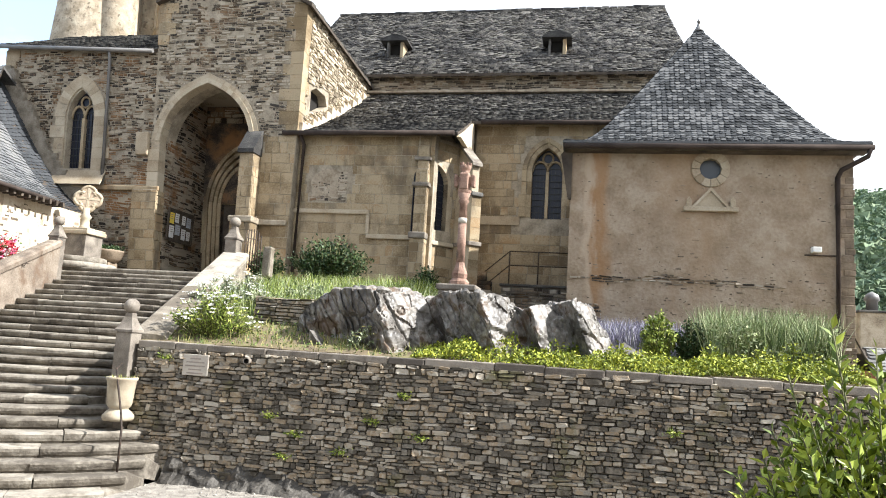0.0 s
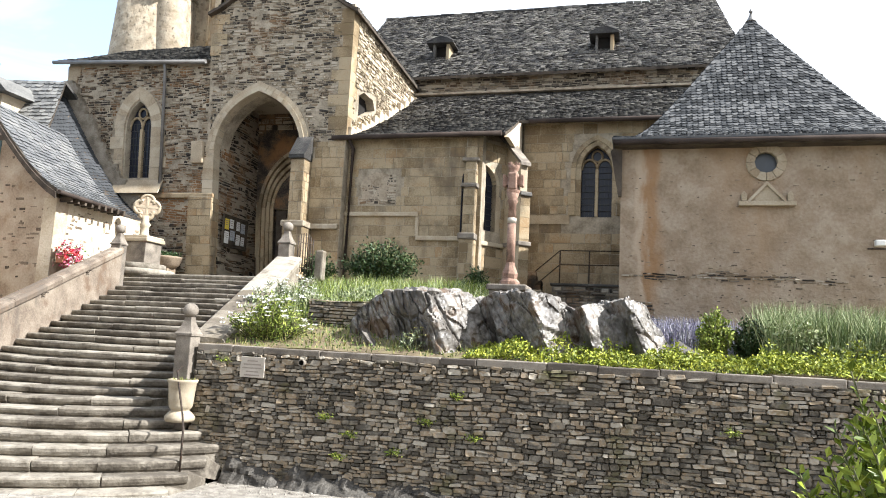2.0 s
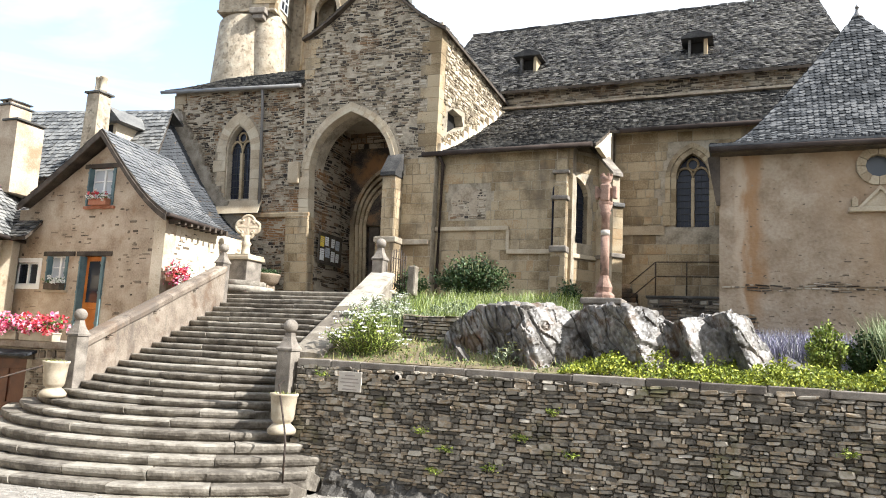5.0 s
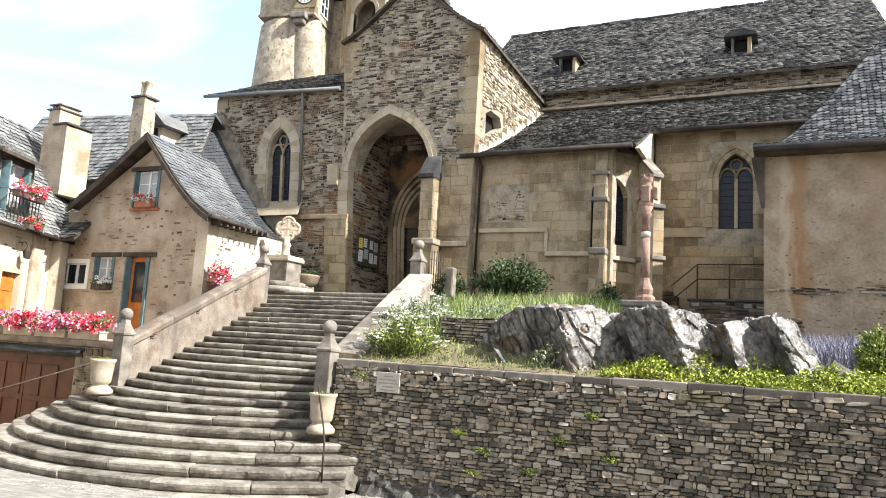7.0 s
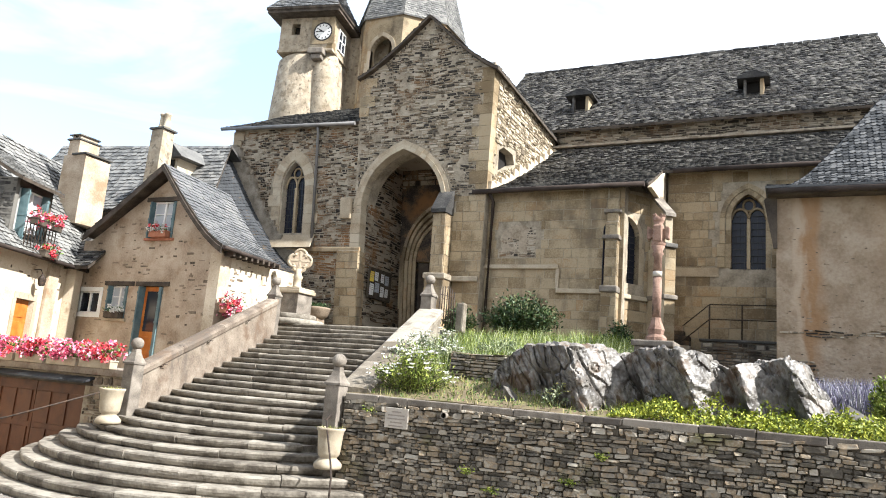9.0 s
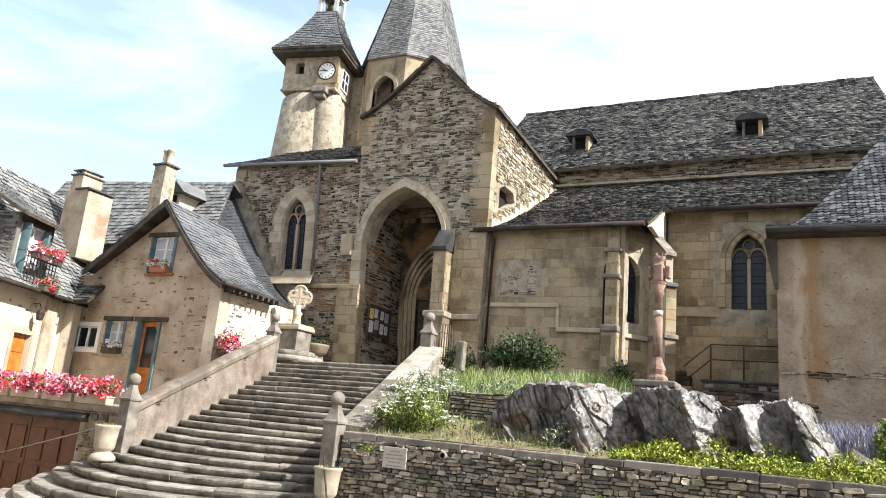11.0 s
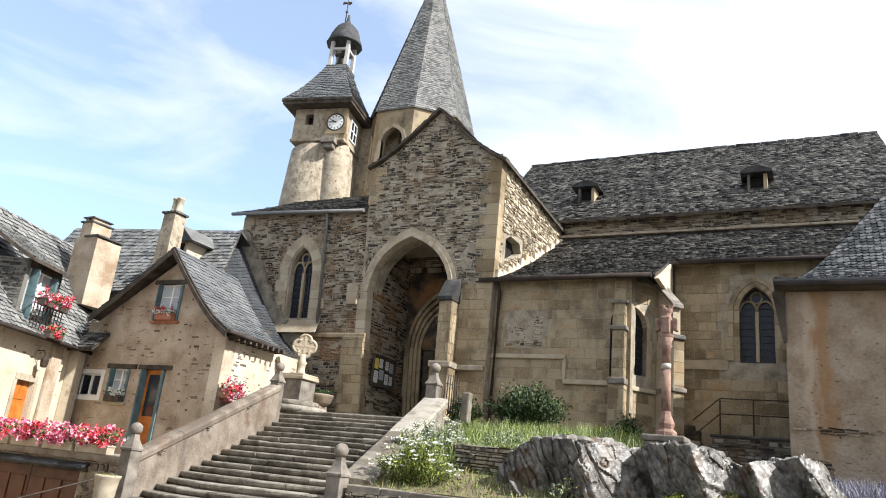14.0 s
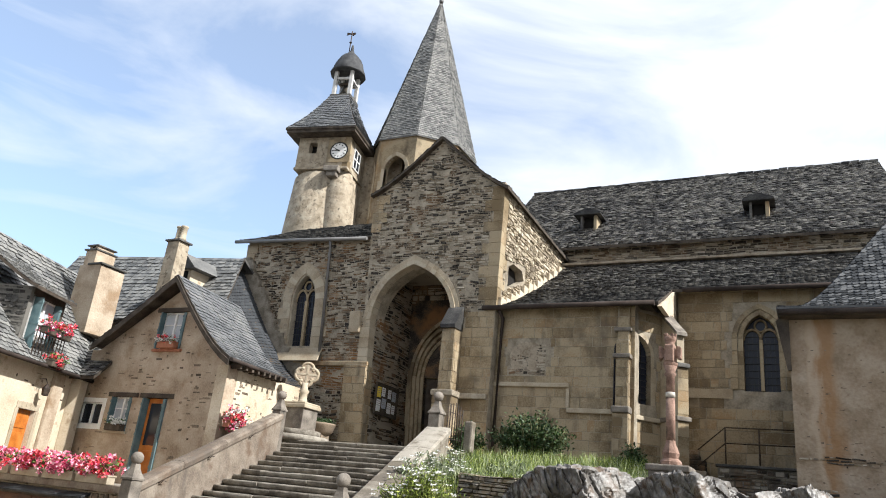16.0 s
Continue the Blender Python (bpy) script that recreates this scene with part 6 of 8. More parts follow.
def flower_box(name_at, ln, label, mats, turn=0.0, group="", n=60, box_mat=None, height=.28, spread=.22, seed=0, trail=.1):
    """A trough with a mound of flowers over it."""
    th = thing("flower_box", label, "flower box", name_at, turn, group)
    bm = bmesh.new()
    box(bm, -ln / 2, ln / 2, -.11, .11, 0, .19, bevel=.015)
    box(bm, -ln / 2 - .015, ln / 2 + .015, -.125, .125, .165, .2, bevel=.01)
    part("trough", bm, box_mat or M_TERRA, th)
    rng = random.Random(seed)
    v, f = [], []
    for _ in range(int(n * 5)):
        p = Vector((rng.uniform(-ln / 2, ln / 2), rng.gauss(0, spread * .5), .17 + rng.random() * height * .8))
        leaves(rng, v, f, p, (rng.uniform(-1, 1), rng.uniform(-1, 1), rng.uniform(-.2, 1)), rng.uniform(.05, .09), rng.uniform(.02, .035))
    raw("foliage", v, f, M_GREEN, th)
    for q, mat in enumerate(mats):
        v, f = [], []
        for _ in range(int(n * 1.1)):
            c = Vector((rng.uniform(-ln / 2, ln / 2), rng.gauss(-.03, spread * .6), .2 + rng.random() * height - trail * rng.random()))
            r = rng.uniform(.05, .095)
            for _ in range(11):
                d = Vector((rng.gauss(0, 1), rng.gauss(0, 1), rng.gauss(0, 1))).normalized()
                leaves(rng, v, f, c + d * r * .35, d + Vector((rng.gauss(0, .5), rng.gauss(0, .5), rng.gauss(0, .5))), r, r * .42, .1)
        raw("blossom", v, f, mat, th)
    return th


def scattered_stones(m, u0, u1, v0, v1, n, mat, parent, seed, test=lambda u, v: True):
    """Stones that show through the render."""
    rng = random.Random(seed)
    v, f = [], []
    for _ in range(n):
        u, z = rng.uniform(u0, u1), rng.uniform(v0, v1)
        if noise.noise((u * .8, z * .9, seed)) < rng.uniform(-.45, .35):
            continue
        wd, h = rng.uniform(.05, .12) + .24 * rng.random() ** 2.5, rng.uniform(.02, .05) + .07 * rng.random() ** 3
        if not all(test(a, b) for a, b in ((u, z), (u + wd, z), (u, z + h), (u + wd, z + h))):
            continue
        o = len(v)
        for a, b, c in stone_shape(rng, wd, h, .010, .3):
            v.append(m @ Vector((u + a, z + b, c)))
        f += [tuple(o + i for i in q) for q in STONE_FACES]
    raw("bare_stones", v, f, mat, parent)["kind"] = "stuff"


def chimney(at, w, d, h, mat, label, pots=False):
    th = thing("chimney", label, "chimney", at)
    bm = bmesh.new()
    vs = box(bm, -w / 2, w / 2, -d / 2, d / 2, 0, h, bevel=.02)
    for v in bm.verts:
        k = 1 - .12 * max(0, v.co.z) / h
        v.co.x *= k; v.co.y *= k
    part("stack", bm, mat, th)
    part("cap_slab", box_bm(-w * .56, w * .56, -d * .56, d * .56, h, h + .07, bevel=.015), M_SLATE, th)
    if pots:
        for px_ in (-.09, .13):
            bm = bmesh.new()
            lathe(bm, [(.15, 0), (.15, .1), (.12, .14), (.115, .5), (.14, .54), (.14, .6), (.09, .6)], (px_, 0, h + .07), 14)
            part("pot", bm, M_POT, th)
        return th
    for sx_ in (-1, 1):
        part("cap_block", box_bm(sx_ * w * .32 - .07, sx_ * w * .32 + .07, -d * .35, d * .35, h + .07, h + .24, bevel=.01), mat, th)
    part("cap_slab", box_bm(-w * .46, w * .46, -d * .46, d * .46, h + .24, h + .30, bevel=.015), M_SLATE, th)
    return th


def build_terrace():
    y = 12.2
    m, L = side(-24.0, y, -14.25, y)
    bm = bmesh.new()
    gx0, gx1 = -19.6, -15.82
    panel(bm, m, [(0, -.3), (L, -.3), (L, 2.36), (0, 2.36)], [[(gx0 + 24, -.25), (gx1 + 24, -.25), (gx1 + 24, 1.98), (gx0 + 24, 1.98)]], .5)
    w = tagged(part("terrace_wall", bm, M_MORTAR), "rubble terrace wall with a wooden garage door", "wall", kind="structure")
    masonry("rubble", m, 0, L, 0, 2.3, (0.09, 0.22), (0.16, 0.5), lambda u, v: not (gx0 + 23.9 < u < gx1 + 24.05 and v < 2.0), M_RUBBLE_RENDERED, w, 0.03, 0.14, 0.02, 101)
    part("ledge", box_bm(-24, -14.2, y - .10, y + .5, 2.24, 2.40, bevel=.02), M_PARAPET, w)
    part("lintel", box_bm(gx0 - .2, gx1 + .25, y - .06, y + .3, 1.98, 2.10, bevel=.01), M_WOOD_DARK, w)
    bm = bmesh.new()
    prism(bm, [(0, 0), (.34, -.10), (.34, -.06), (0, .06)], 4.2, Matrix.Translation((gx1 + .3, y + .02, 2.14)) @ Matrix.Rotation(radians(-90), 4, 'Z') @ Matrix.Diagonal((1, -1, 1, 1)))
    bmesh.ops.recalc_face_normals(bm, faces=bm.faces)
    part("slate_canopy", bm, M_SLATE_BLUE, w)
    part("terrace_floor", box_bm(-24, -15.2, y + .5, 17, 1.9, 2.38), M_STEP, w)
    part("terrace_side", box_bm(-15.4, -15.2, y + .5, 17, 0, 1.9), M_MORTAR, w)
    gd = thing("garage_door", "reddish-brown panelled wooden garage door in two leaves", "garage door", (0, 0, 0))
    for k in range(2):
        a = gx0 + k * (gx1 - gx0) / 2
        b = a + (gx1 - gx0) / 2
        lf = part("door_leaf", box_bm(a + .01, b - .01, y + .16, y + .21, 0.0, 1.97, bevel=.006), M_WOOD_RED, gd)
        for i in range(3):
            u0 = a + .08 + i * (b - a - .1) / 3
            u1 = u0 + (b - a - .1) / 3 - .1
            for v0, v1 in ((.12, .85), (.98, 1.74)):
                bm = bmesh.new()
                box(bm, u0, u1, y + .135, y + .165, v0, v1, bevel=.012)
                part("door_panel", bm, M_WOOD_RED, lf)
    # troughs of geraniums along the ledge
    x = -14.95
    for i in range(7):
        flower_box((x - .55, y - .02, 2.40), 1.05, "stone trough overflowing with pink geraniums on the ledge", (M_PINK_FL, M_PINK_FL if i % 2 else M_RED_FL), n=44, box_mat=M_POT, height=.42, spread=.26, seed=110 + i, group="flower troughs on the ledge")
        x -= 1.16


def build_gable_house():
    h = thing("gabled_house", "small rendered house with a steep slate gable roof", "house")
    y0 = 16.5
    xl, xr, xa = -22.3, -16.25, -18.68
    m, L = side(xl, y0, xr, y0)
    out = [(0, 2.0), (L, 2.0), (L, 6.0), (xa - xl, 8.5), (.35, 6.45), (0, 6.45)]
    door = (2.98, 3.88, 2.6, 4.95)
    w1 = (2.90, 3.92, 6.48, 7.68)
    w2 = (1.58, 2.38, 3.9, 4.95)
    w3 = (0.12, 1.12, 4.05, 4.75)
    rect = lambda q: [(q[0], q[2]), (q[1], q[2]), (q[1], q[3]), (q[0], q[3])]
    bm = bmesh.new()
    panel(bm, m, out, [rect(door), rect(w1), rect(w2), rect(w3)], .45)
    f = part("gable_wall", bm, M_RENDER_HOUSE, h)
    clear = lambda u, v: inside(out, u, v) and not any(q[0] - .15 < u < q[1] + .15 and q[2] - .15 < v < q[3] + .15 for q in (door, w1, w2, w3))
    scattered_stones(m, .1, L - .1, 2.5, 8.4, 420, M_RUBBLE_RENDERED, f, 121, clear)
    for q, nm in ((w1, "window_6"), (w2, "window_7")):
        casement(h, m, *q, name=nm, shutters=2)
    w8 = casement(h, m, *w3, name="window_8", rows=1)
    w8.data.materials[0] = M_GLASS
    for q in ((w3[0] - .14, w3[1] + .14, w3[3], w3[3] + .14), (w3[0] - .14, w3[1] + .14, w3[2] - .14, w3[2]), (w3[0] - .14, w3[0], w3[2], w3[3]), (w3[1], w3[1] + .14, w3[2], w3[3])):
        part("surround", box_bm(*q, -.1, .02, m=m), M_WHITE, w8)
    for q in (w1, w2, door):
        part("lintel", box_bm(q[0] - .25, q[1] + .25, q[3], q[3] + .14, -.2, .05, m=m, bevel=.015), M_WOOD_DARK, f)
        part("sill", box_bm(q[0] - .1, q[1] + .1, q[2] - .08, q[2], -.2, .09, m=m, bevel=.01), M_TERRA if q is w1 else M_ASHLAR_PALE, f)
    d = part("door_2", box_bm(door[0], door[1], door[2], door[3], -.16, -.1, m=m), M_WOOD_ORANGE, h, "varnished orange wooden door with tall glass")
    part("door_glass", box_bm(door[0] + .18, door[1] - .18, door[2] + .95, door[3] - .15, -.1, -.085, m=m), M_GLASS, d)
    for a, b, c, e in ((.15, .85, .14, .2), (.15, .85, .74, .8)):
        part("door_moulding", box_bm(door[0] + a, door[0] + b, door[2] + c, door[2] + e, -.1, -.07, m=m, bevel=.01), M_WOOD_ORANGE, d)
    for a, b, c in ((door[0], door[0] + .06, .15), (door[1] - .11, door[1], .06)):
        bm = bmesh.new()
        box(bm, a, b, door[2], door[3] - .02, -.1, c, bevel=.008, m=m)
        for z in (.3, 1.2, 2.1):
            box(bm, a - .008, b + .008, door[2] + z, door[2] + z + .08, -.08, c + .012, m=m)
        part("shutter", bm, M_SHUTTER, d)
    # east wall
    e_m, el = side(xr, y0, xr - .2, 20.3)
    bm = bmesh.new()
    panel(bm, e_m, [(0, 2), (el, 2), (el, 6.0), (0, 6.0)], (), .4)
    ew = part("side_wall", bm, M_RENDER_WHITE, h, "sunlit pale rendered side wall")
    scattered_stones(e_m, .1, el, 3.2, 5.8, 150, M_RUBBLE_RENDERED, ew, 122)
    part("back_wall", box_bm(xl, xr - .5, 19.9, 20.3, 2, 6), M_RENDER_HOUSE, h)
    part("side_wall", box_bm(xl, xl + .4, y0 + .45, 19.9, 2, 6.4), M_RENDER_HOUSE, h)
    # roof with a flared foot
    fy = y0 - .45
    s = quad_surf((xr + .38, fy, 6.16), (xr + .12, 18.9, 6.12), (xa - .6, 19.7, 8.8), (xa, fy, 8.8), .22)
    roof_patch(s, h, M_SLATE_HOUSE, 3.4, 4.2, "roof_slope", w=.24, h=.17, thick=.022, seed=123)
    s = quad_surf((xl - .1, 19.7, 6.6), (xl + .45, fy, 6.6), (xa, fy, 8.8), (xa - .6, 19.7, 8.8), .05)
    roof_patch(s, h, M_SLATE, 5.5, 3.9, "roof_slope", w=.24, h=.17, thick=.022, seed=124)
    for (ax, az, bx, bz) in ((xr + .38, 6.07, xa, 8.72), (xl + .45, 6.52, xa, 8.72)):
        bm = bmesh.new()
        n = 8
        ps = []
        for i in range(n + 1):
            t = i / n
            z = az + (bz - az) * t - (.22 if ax > xa else .05) * 4 * t * (1 - t) * (1.4 - .8 * t)
            ps.append((ax + (bx - ax) * t, z))
        prism(bm, ps + [(x, z - .17) for x, z in reversed(ps)], .05, Matrix.Translation((0, fy - .03, 0)))
        bmesh.ops.recalc_face_normals(bm, faces=bm.faces)
        part("bargeboard", bm, M_WOOD_DARK, h)
    g = bmesh.new()
    tube(g, [(xr + .46, fy, 6.08), (xr + .2, 18.9, 6.04)], .06)
    part("gutter", g, M_ZINC, h)
    for i in range(9):
        part("rafter_tail", box_bm(xr - .02, xr + .36, y0 + .1 + i * .27, y0 + .18 + i * .27, 5.92, 6.06), M_WOOD_DARK, h)
    # lean-to over the passage on the west side
    s = quad_surf((-23.6, 15.7, 5.45), (-20.9, 15.7, 5.45), (-21.6, 17.4, 6.9), (-23.8, 17.4, 6.9), .05)
    roof_patch(s, h, M_SLATE, 2.6, 2.2, "lean_to_roof", w=.24, h=.17, thick=.022, seed=125)
    flower_box((xr + .3, 16.85, 4.22), .7, "hanging box of pink and red geraniums on the side wall", (M_PINK_FL, M_RED_FL, M_WHITE_FL), turn=90, n=30, height=.42, spread=.3, seed=126, trail=.3)
    flower_box((xl + 3.50, y0 - .13, 6.48), .7, "terracotta window box with red and white geraniums", (M_RED_FL, M_WHITE_FL), n=14, height=.22, spread=.16, seed=127)
    flower_box((xl + 2.05, y0 - .14, 3.9), .66, "window box with small white flowers", (M_WHITE_FL,), n=16, height=.22, spread=.16, seed=128, box_mat=M_WOOD_DARK)
    chimney((-21.85, 18.6, 8.42), .66, .6, 2.6, M_TOWER, "tall slim rendered chimney with a slab cap and round pots", pots=True)
    cb = thing("chimney", "broad pale rendered chimney with a stepped shoulder and slate caps", "chimney", (-24.12, 17.4, 7.2))
    bm = bmesh.new()
    prism(bm, [(-.62, 0), (.62, 0), (.60, 2.42), (.50, 2.52), (-.56, 2.52)], 1.05, Matrix.Translation((0, -.52, 0)))
    bmesh.ops.recalc_face_normals(bm, faces=bm.faces)
    part("stack", bm, M_RENDER_HOUSE, cb)
    part("shoulder_slab", box_bm(-.1, .66, -.58, .58, 2.5, 2.57, bevel=.015), M_SLATE, cb)
    part("upper_stack", box_bm(-.56, .02, -.42, .42, 2.5, 3.12, bevel=.02), M_RENDER_HOUSE, cb)
    part("cap_slab", box_bm(-.62, .06, -.48, .48, 3.12, 3.18, bevel=.012), M_SLATE, cb)
    for x_ in (-.42, -.12):
        part("cap_block", box_bm(x_ - .08, x_ + .08, -.36, .36, 3.18, 3.30, bevel=.01), M_RENDER_HOUSE, cb)
    part("cap_slab", box_bm(-.58, .02, -.44, .44, 3.30, 3.35, bevel=.012), M_SLATE, cb)


def build_back_house():
    h = thing("rear_house", "taller house behind with grey slate hipped roof", "house")
    y0 = 18.9
    part("front_wall", box_bm(-31, -19.5, y0 + .3, y0 + .8, 2, 8.2), M_RENDER_HOUSE, h)
    part("back_wall", box_bm(-31, -19.5, 24, 24.4, 2, 8.2), M_RENDER_HOUSE, h)
    part("end_wall", box_bm(-19.9, -19.5, y0 + .8, 24, 2, 8.2), M_RENDER_HOUSE, h)
    s = quad_surf((-31, y0, 8.2), (-19.4, y0, 8.2), (-20.9, 21.2, 11.27), (-31, 21.2, 12.0), .1)
    roof_patch(s, h, M_SLATE_PALE, 11, 3.7, "roof_slope", w=.26, h=.19, thick=.025, seed=131)
    s = quad_surf((-16.4, 17.3, 5.85), (-17.2, 21.78, 6.25), (-21.5, 21.78, 11.4), (-22.1, 20.75, 10.75), .68)
    roof_patch(s, h, M_SLATE_DARK, 3.0, 6.8, "roof_hip", w=.20, h=.15, thick=.02, seed=132)
    rng = random.Random(133)
    for i in range(40):
        p = s(1.0, .10 + .88 * i / 40)
        w_ = rng.uniform(.10, .26)
        part("mortar_fillet", box_bm(p.x - .12, p.x + .16 + w_, FY - .15 - .0013 * i, FY + .02 + .002 * i, p.z - .12, p.z + .20 + rng.uniform(.05, .25), bevel=.02), M_COPING, h)
    s = quad_surf((-19.6, 24.4, 8.2), (-31, 24.4, 8.2), (-31, 21.2, 12.0), (-20.9, 21.2, 11.27), .1)
    bm = bmesh.new(); deck(bm, s); part("roof_slope", bm, M_SLATE, h)
    # roof dormer with a little slate cap
    d = part("dormer", box_bm(-22.55, -21.75, 19.4, 20.6, 9.3, 10.25, bevel=.02), M_RENDER_WHITE, h)
    part("dormer_opening", box_bm(-22.4, -21.9, 19.37, 19.42, 9.75, 10.2), M_DARK, d)
    bm = bmesh.new()
    prism(bm, [(-.75, 0), (.75, 0), (.1, .62), (-.1, .62)], 1.6, Matrix.Translation((-22.15, 19.2, 10.25)))
    part("dormer_roof", bm, M_SLATE_PALE, d)


def build_left_house():
    h = thing("terrace_house", "pale rendered house with a balcony dormer and slate roof", "house")
    A, B = (-17.7, 5.6), (-22.4, 16.5)
    m, L = side(A[0], A[1], B[0], B[1])
    d = Vector((B[0] - A[0], B[1] - A[1], 0)).normalized()
    n = Vector((d.y, -d.x, 0))
    u_at = lambda y: (y - A[1]) / d.y
    door = (u_at(13.75), u_at(13.75) + .85, 2.4, 4.15)
    rect = lambda q: [(q[0], q[2]), (q[1], q[2]), (q[1], q[3]), (q[0], q[3])]
    bm = bmesh.new()
    panel(bm, m, [(0, 0), (L, 0), (L, 5.5), (0, 5.5)], [rect(door)], .45)
    w = part("front_wall", bm, M_RENDER_WHITE, h)
    scattered_stones(m, 5, L - .3, 2.6, 5.3, 70, M_RUBBLE_RENDERED, w, 141, lambda u, v: not (door[0] - .2 < u < door[1] + .2 and v < 4.5))
    dr = part("door_3", box_bm(door[0], door[1], door[2], door[3], -.2, -.14, m=m), M_WOOD_ORANGE, h, "bright orange wooden door under an arched lintel")
    for k in range(3):
        part("door_panel", box_bm(door[0] + .1, door[1] - .1, door[2] + .12 + .55 * k, door[2] + .55 + .55 * k, -.14, -.12, m=m, bevel=.01), M_WOOD_ORANGE, dr)
    for k in range(5):
        part("lintel_stone", box_bm(door[0] - .12 + .22 * k, door[0] + .09 + .22 * k, door[3], door[3] + .2, -.2, .03, m=m, bevel=.015), M_ASHLAR_PALE, w)
    for a in (door[0] - .16, door[1] + .01):
        part("jamb", box_bm(a, a + .15, door[2], door[3], -.2, .03, m=m, bevel=.015), M_ASHLAR_PALE, w)
    # projecting pier
    u = u_at(15.9)
    part("pier", box_bm(u, u + .45, 2.3, 5.4, 0.0, .32, m=m, bevel=.03), M_RENDER_WHITE, w)
    # added strip in browner render, standing in for a band of shade on the wall
    part("pier", box_bm(u - 1.1, u - .55, 2.3, 5.4, 0.0, .12, m=m, bevel=.03), M_RENDER_HOUSE, w)
    for u_ in (0.0, L - .4):
        bm = bmesh.new()
        vs = prism(bm, [(-.45, 2), (-.45, 6.0), (-3.25, 9.2), (-6.5, 5.7), (-6.5, 2)], .4)
        for v in vs:
            v.co = m @ Vector((u_ + v.co.y, v.co.z, v.co.x))
        bmesh.ops.recalc_face_normals(bm, faces=bm.faces)
        part("gable_end", bm, M_RENDER_HOUSE, h)
    # roof
    ev = m @ Vector((0, 5.45, .4)); ew = m @ Vector((L + 1.1, 5.45, .4))
    rg0, rg1 = m @ Vector((0, 9.62, -3.25)), m @ Vector((L + 3.95, 9.97, -3.25))
    s = quad_surf(ev, ew, rg1, rg0, .12)
    roof_patch(s, h, M_SLATE_PALE, L + 2, 5.6, "roof_slope", w=.26, h=.19, thick=.03, seed=142)
    bk0, bk1 = m @ Vector((0, 5.5, -7)), m @ Vector((L + 3.6, 5.5, -7))
    s2 = quad_surf(bk1, bk0, rg0, rg1, .1)
    bm = bmesh.new(); deck(bm, s2); part("roof_slope", bm, M_SLATE, h)
    g = bmesh.new()
    tube(g, [ev + Vector((.05, 0, -.05)), ew + Vector((.05, 0, -.05))], .06)
    part("gutter", g, M_ZINC, h)
    # dormer with balcony window
    u0, u1 = u_at(13.2), u_at(14.55)
    dm = part("dormer", box_bm(u0 - .18, u0, 5.6, 7.55, -1.9, -.1, m=m), M_SLATE, h)
    cheek = quad_surf(m @ Vector((u0 - .19, 5.6, -1.9)), m @ Vector((u0 - .19, 5.6, -.1)), m @ Vector((u0 - .19, 7.5, -.1)), m @ Vector((u0 - .19, 7.5, -1.9)))
    slates("slate_covering", cheek, 1.8, 1.9, M_SLATE, dm, w=.2, h=.15, thick=.02, seed=146)
    part("dormer_cheek", box_bm(u1, u1 + .18, 5.6, 7.55, -1.9, -.1, m=m), M_WOOD_DARK, dm)
    part("dormer_head", box_bm(u0 - .05, u1 + .05, 7.35, 7.58, -.5, -.08, m=m), M_WOOD_DARK, dm)
    part("dormer_back", box_bm(u0, u1, 5.6, 7.6, -.6, -.5, m=m), M_DARK, dm)
    casement(dm, m, u0 + .15, u1 - .15, 5.75, 7.33, name="window_9", shutters=2, w=-.2)
    P = lambda u, v, w_: m @ Vector((u, v, w_))
    s = quad_surf(P(u0 - .5, 7.52, .25), P(u1 + .22, 7.52, .25), P(u1 + .1, 8.75, -1.9), P(u0 - .3, 8.75, -1.9), .05)
    roof_patch(s, dm, M_SLATE_PALE, 2.8, 2.4, "dormer_roof", w=.24, h=.17, thick=.022, seed=143)
    bl = part("balcony_rail", box_bm(u0 - .05, u1 + .05, 6.42, 6.46, .28, .32, m=m), M_IRON, h)
    for k in range(10):
        uu = u0 + (u1 - u0) * k / 9
        part("baluster", box_bm(uu - .012, uu + .012, 5.55, 6.42, .29, .31, m=m), M_IRON, bl)
    part("balcony_floor", box_bm(u0 - .1, u1 + .1, 5.46, 5.55, -.1, .36, m=m), M_WOOD_DARK, h)
    ang = math.degrees(math.atan2(d.y, d.x))
    c = m @ Vector(((u0 + u1) / 2, 6.28, .42))
    flower_box(tuple(c), 1.3, "balcony box of pink and red geraniums", (M_PINK_FL, M_RED_FL), turn=ang + 180, n=32, height=.34, spread=.22, seed=144, trail=.2, box_mat=M_WOOD_DARK)
    c = m @ Vector(((u0 + u1) / 2 + .25, 5.42, .5))
    flower_box(tuple(c), .7, "small box of red geraniums below the balcony", (M_RED_FL,), turn=ang + 180, n=22, height=.26, spread=.2, seed=145, trail=.2, box_mat=M_WOOD_DARK)
    lt = m @ Vector((u_at(14.3), 4.8, .3))
    la = thing("wall_lantern", "small wrought-iron wall lantern", "lantern", tuple(lt))
    bm = bmesh.new()
    lathe(bm, [(.05, -.2), (.09, -.18), (.12, .02), (.05, .12), (.02, .16)], (0, 0, 0), 6)
    part("lantern_body", bm, M_IRON, la)
    bm = bmesh.new()
    tube(bm, [(0, 0, .15), (-.1, -.02, .3), (-.32, -.1, .28)], .015, 6)
    part("arm", bm, M_IRON, la)


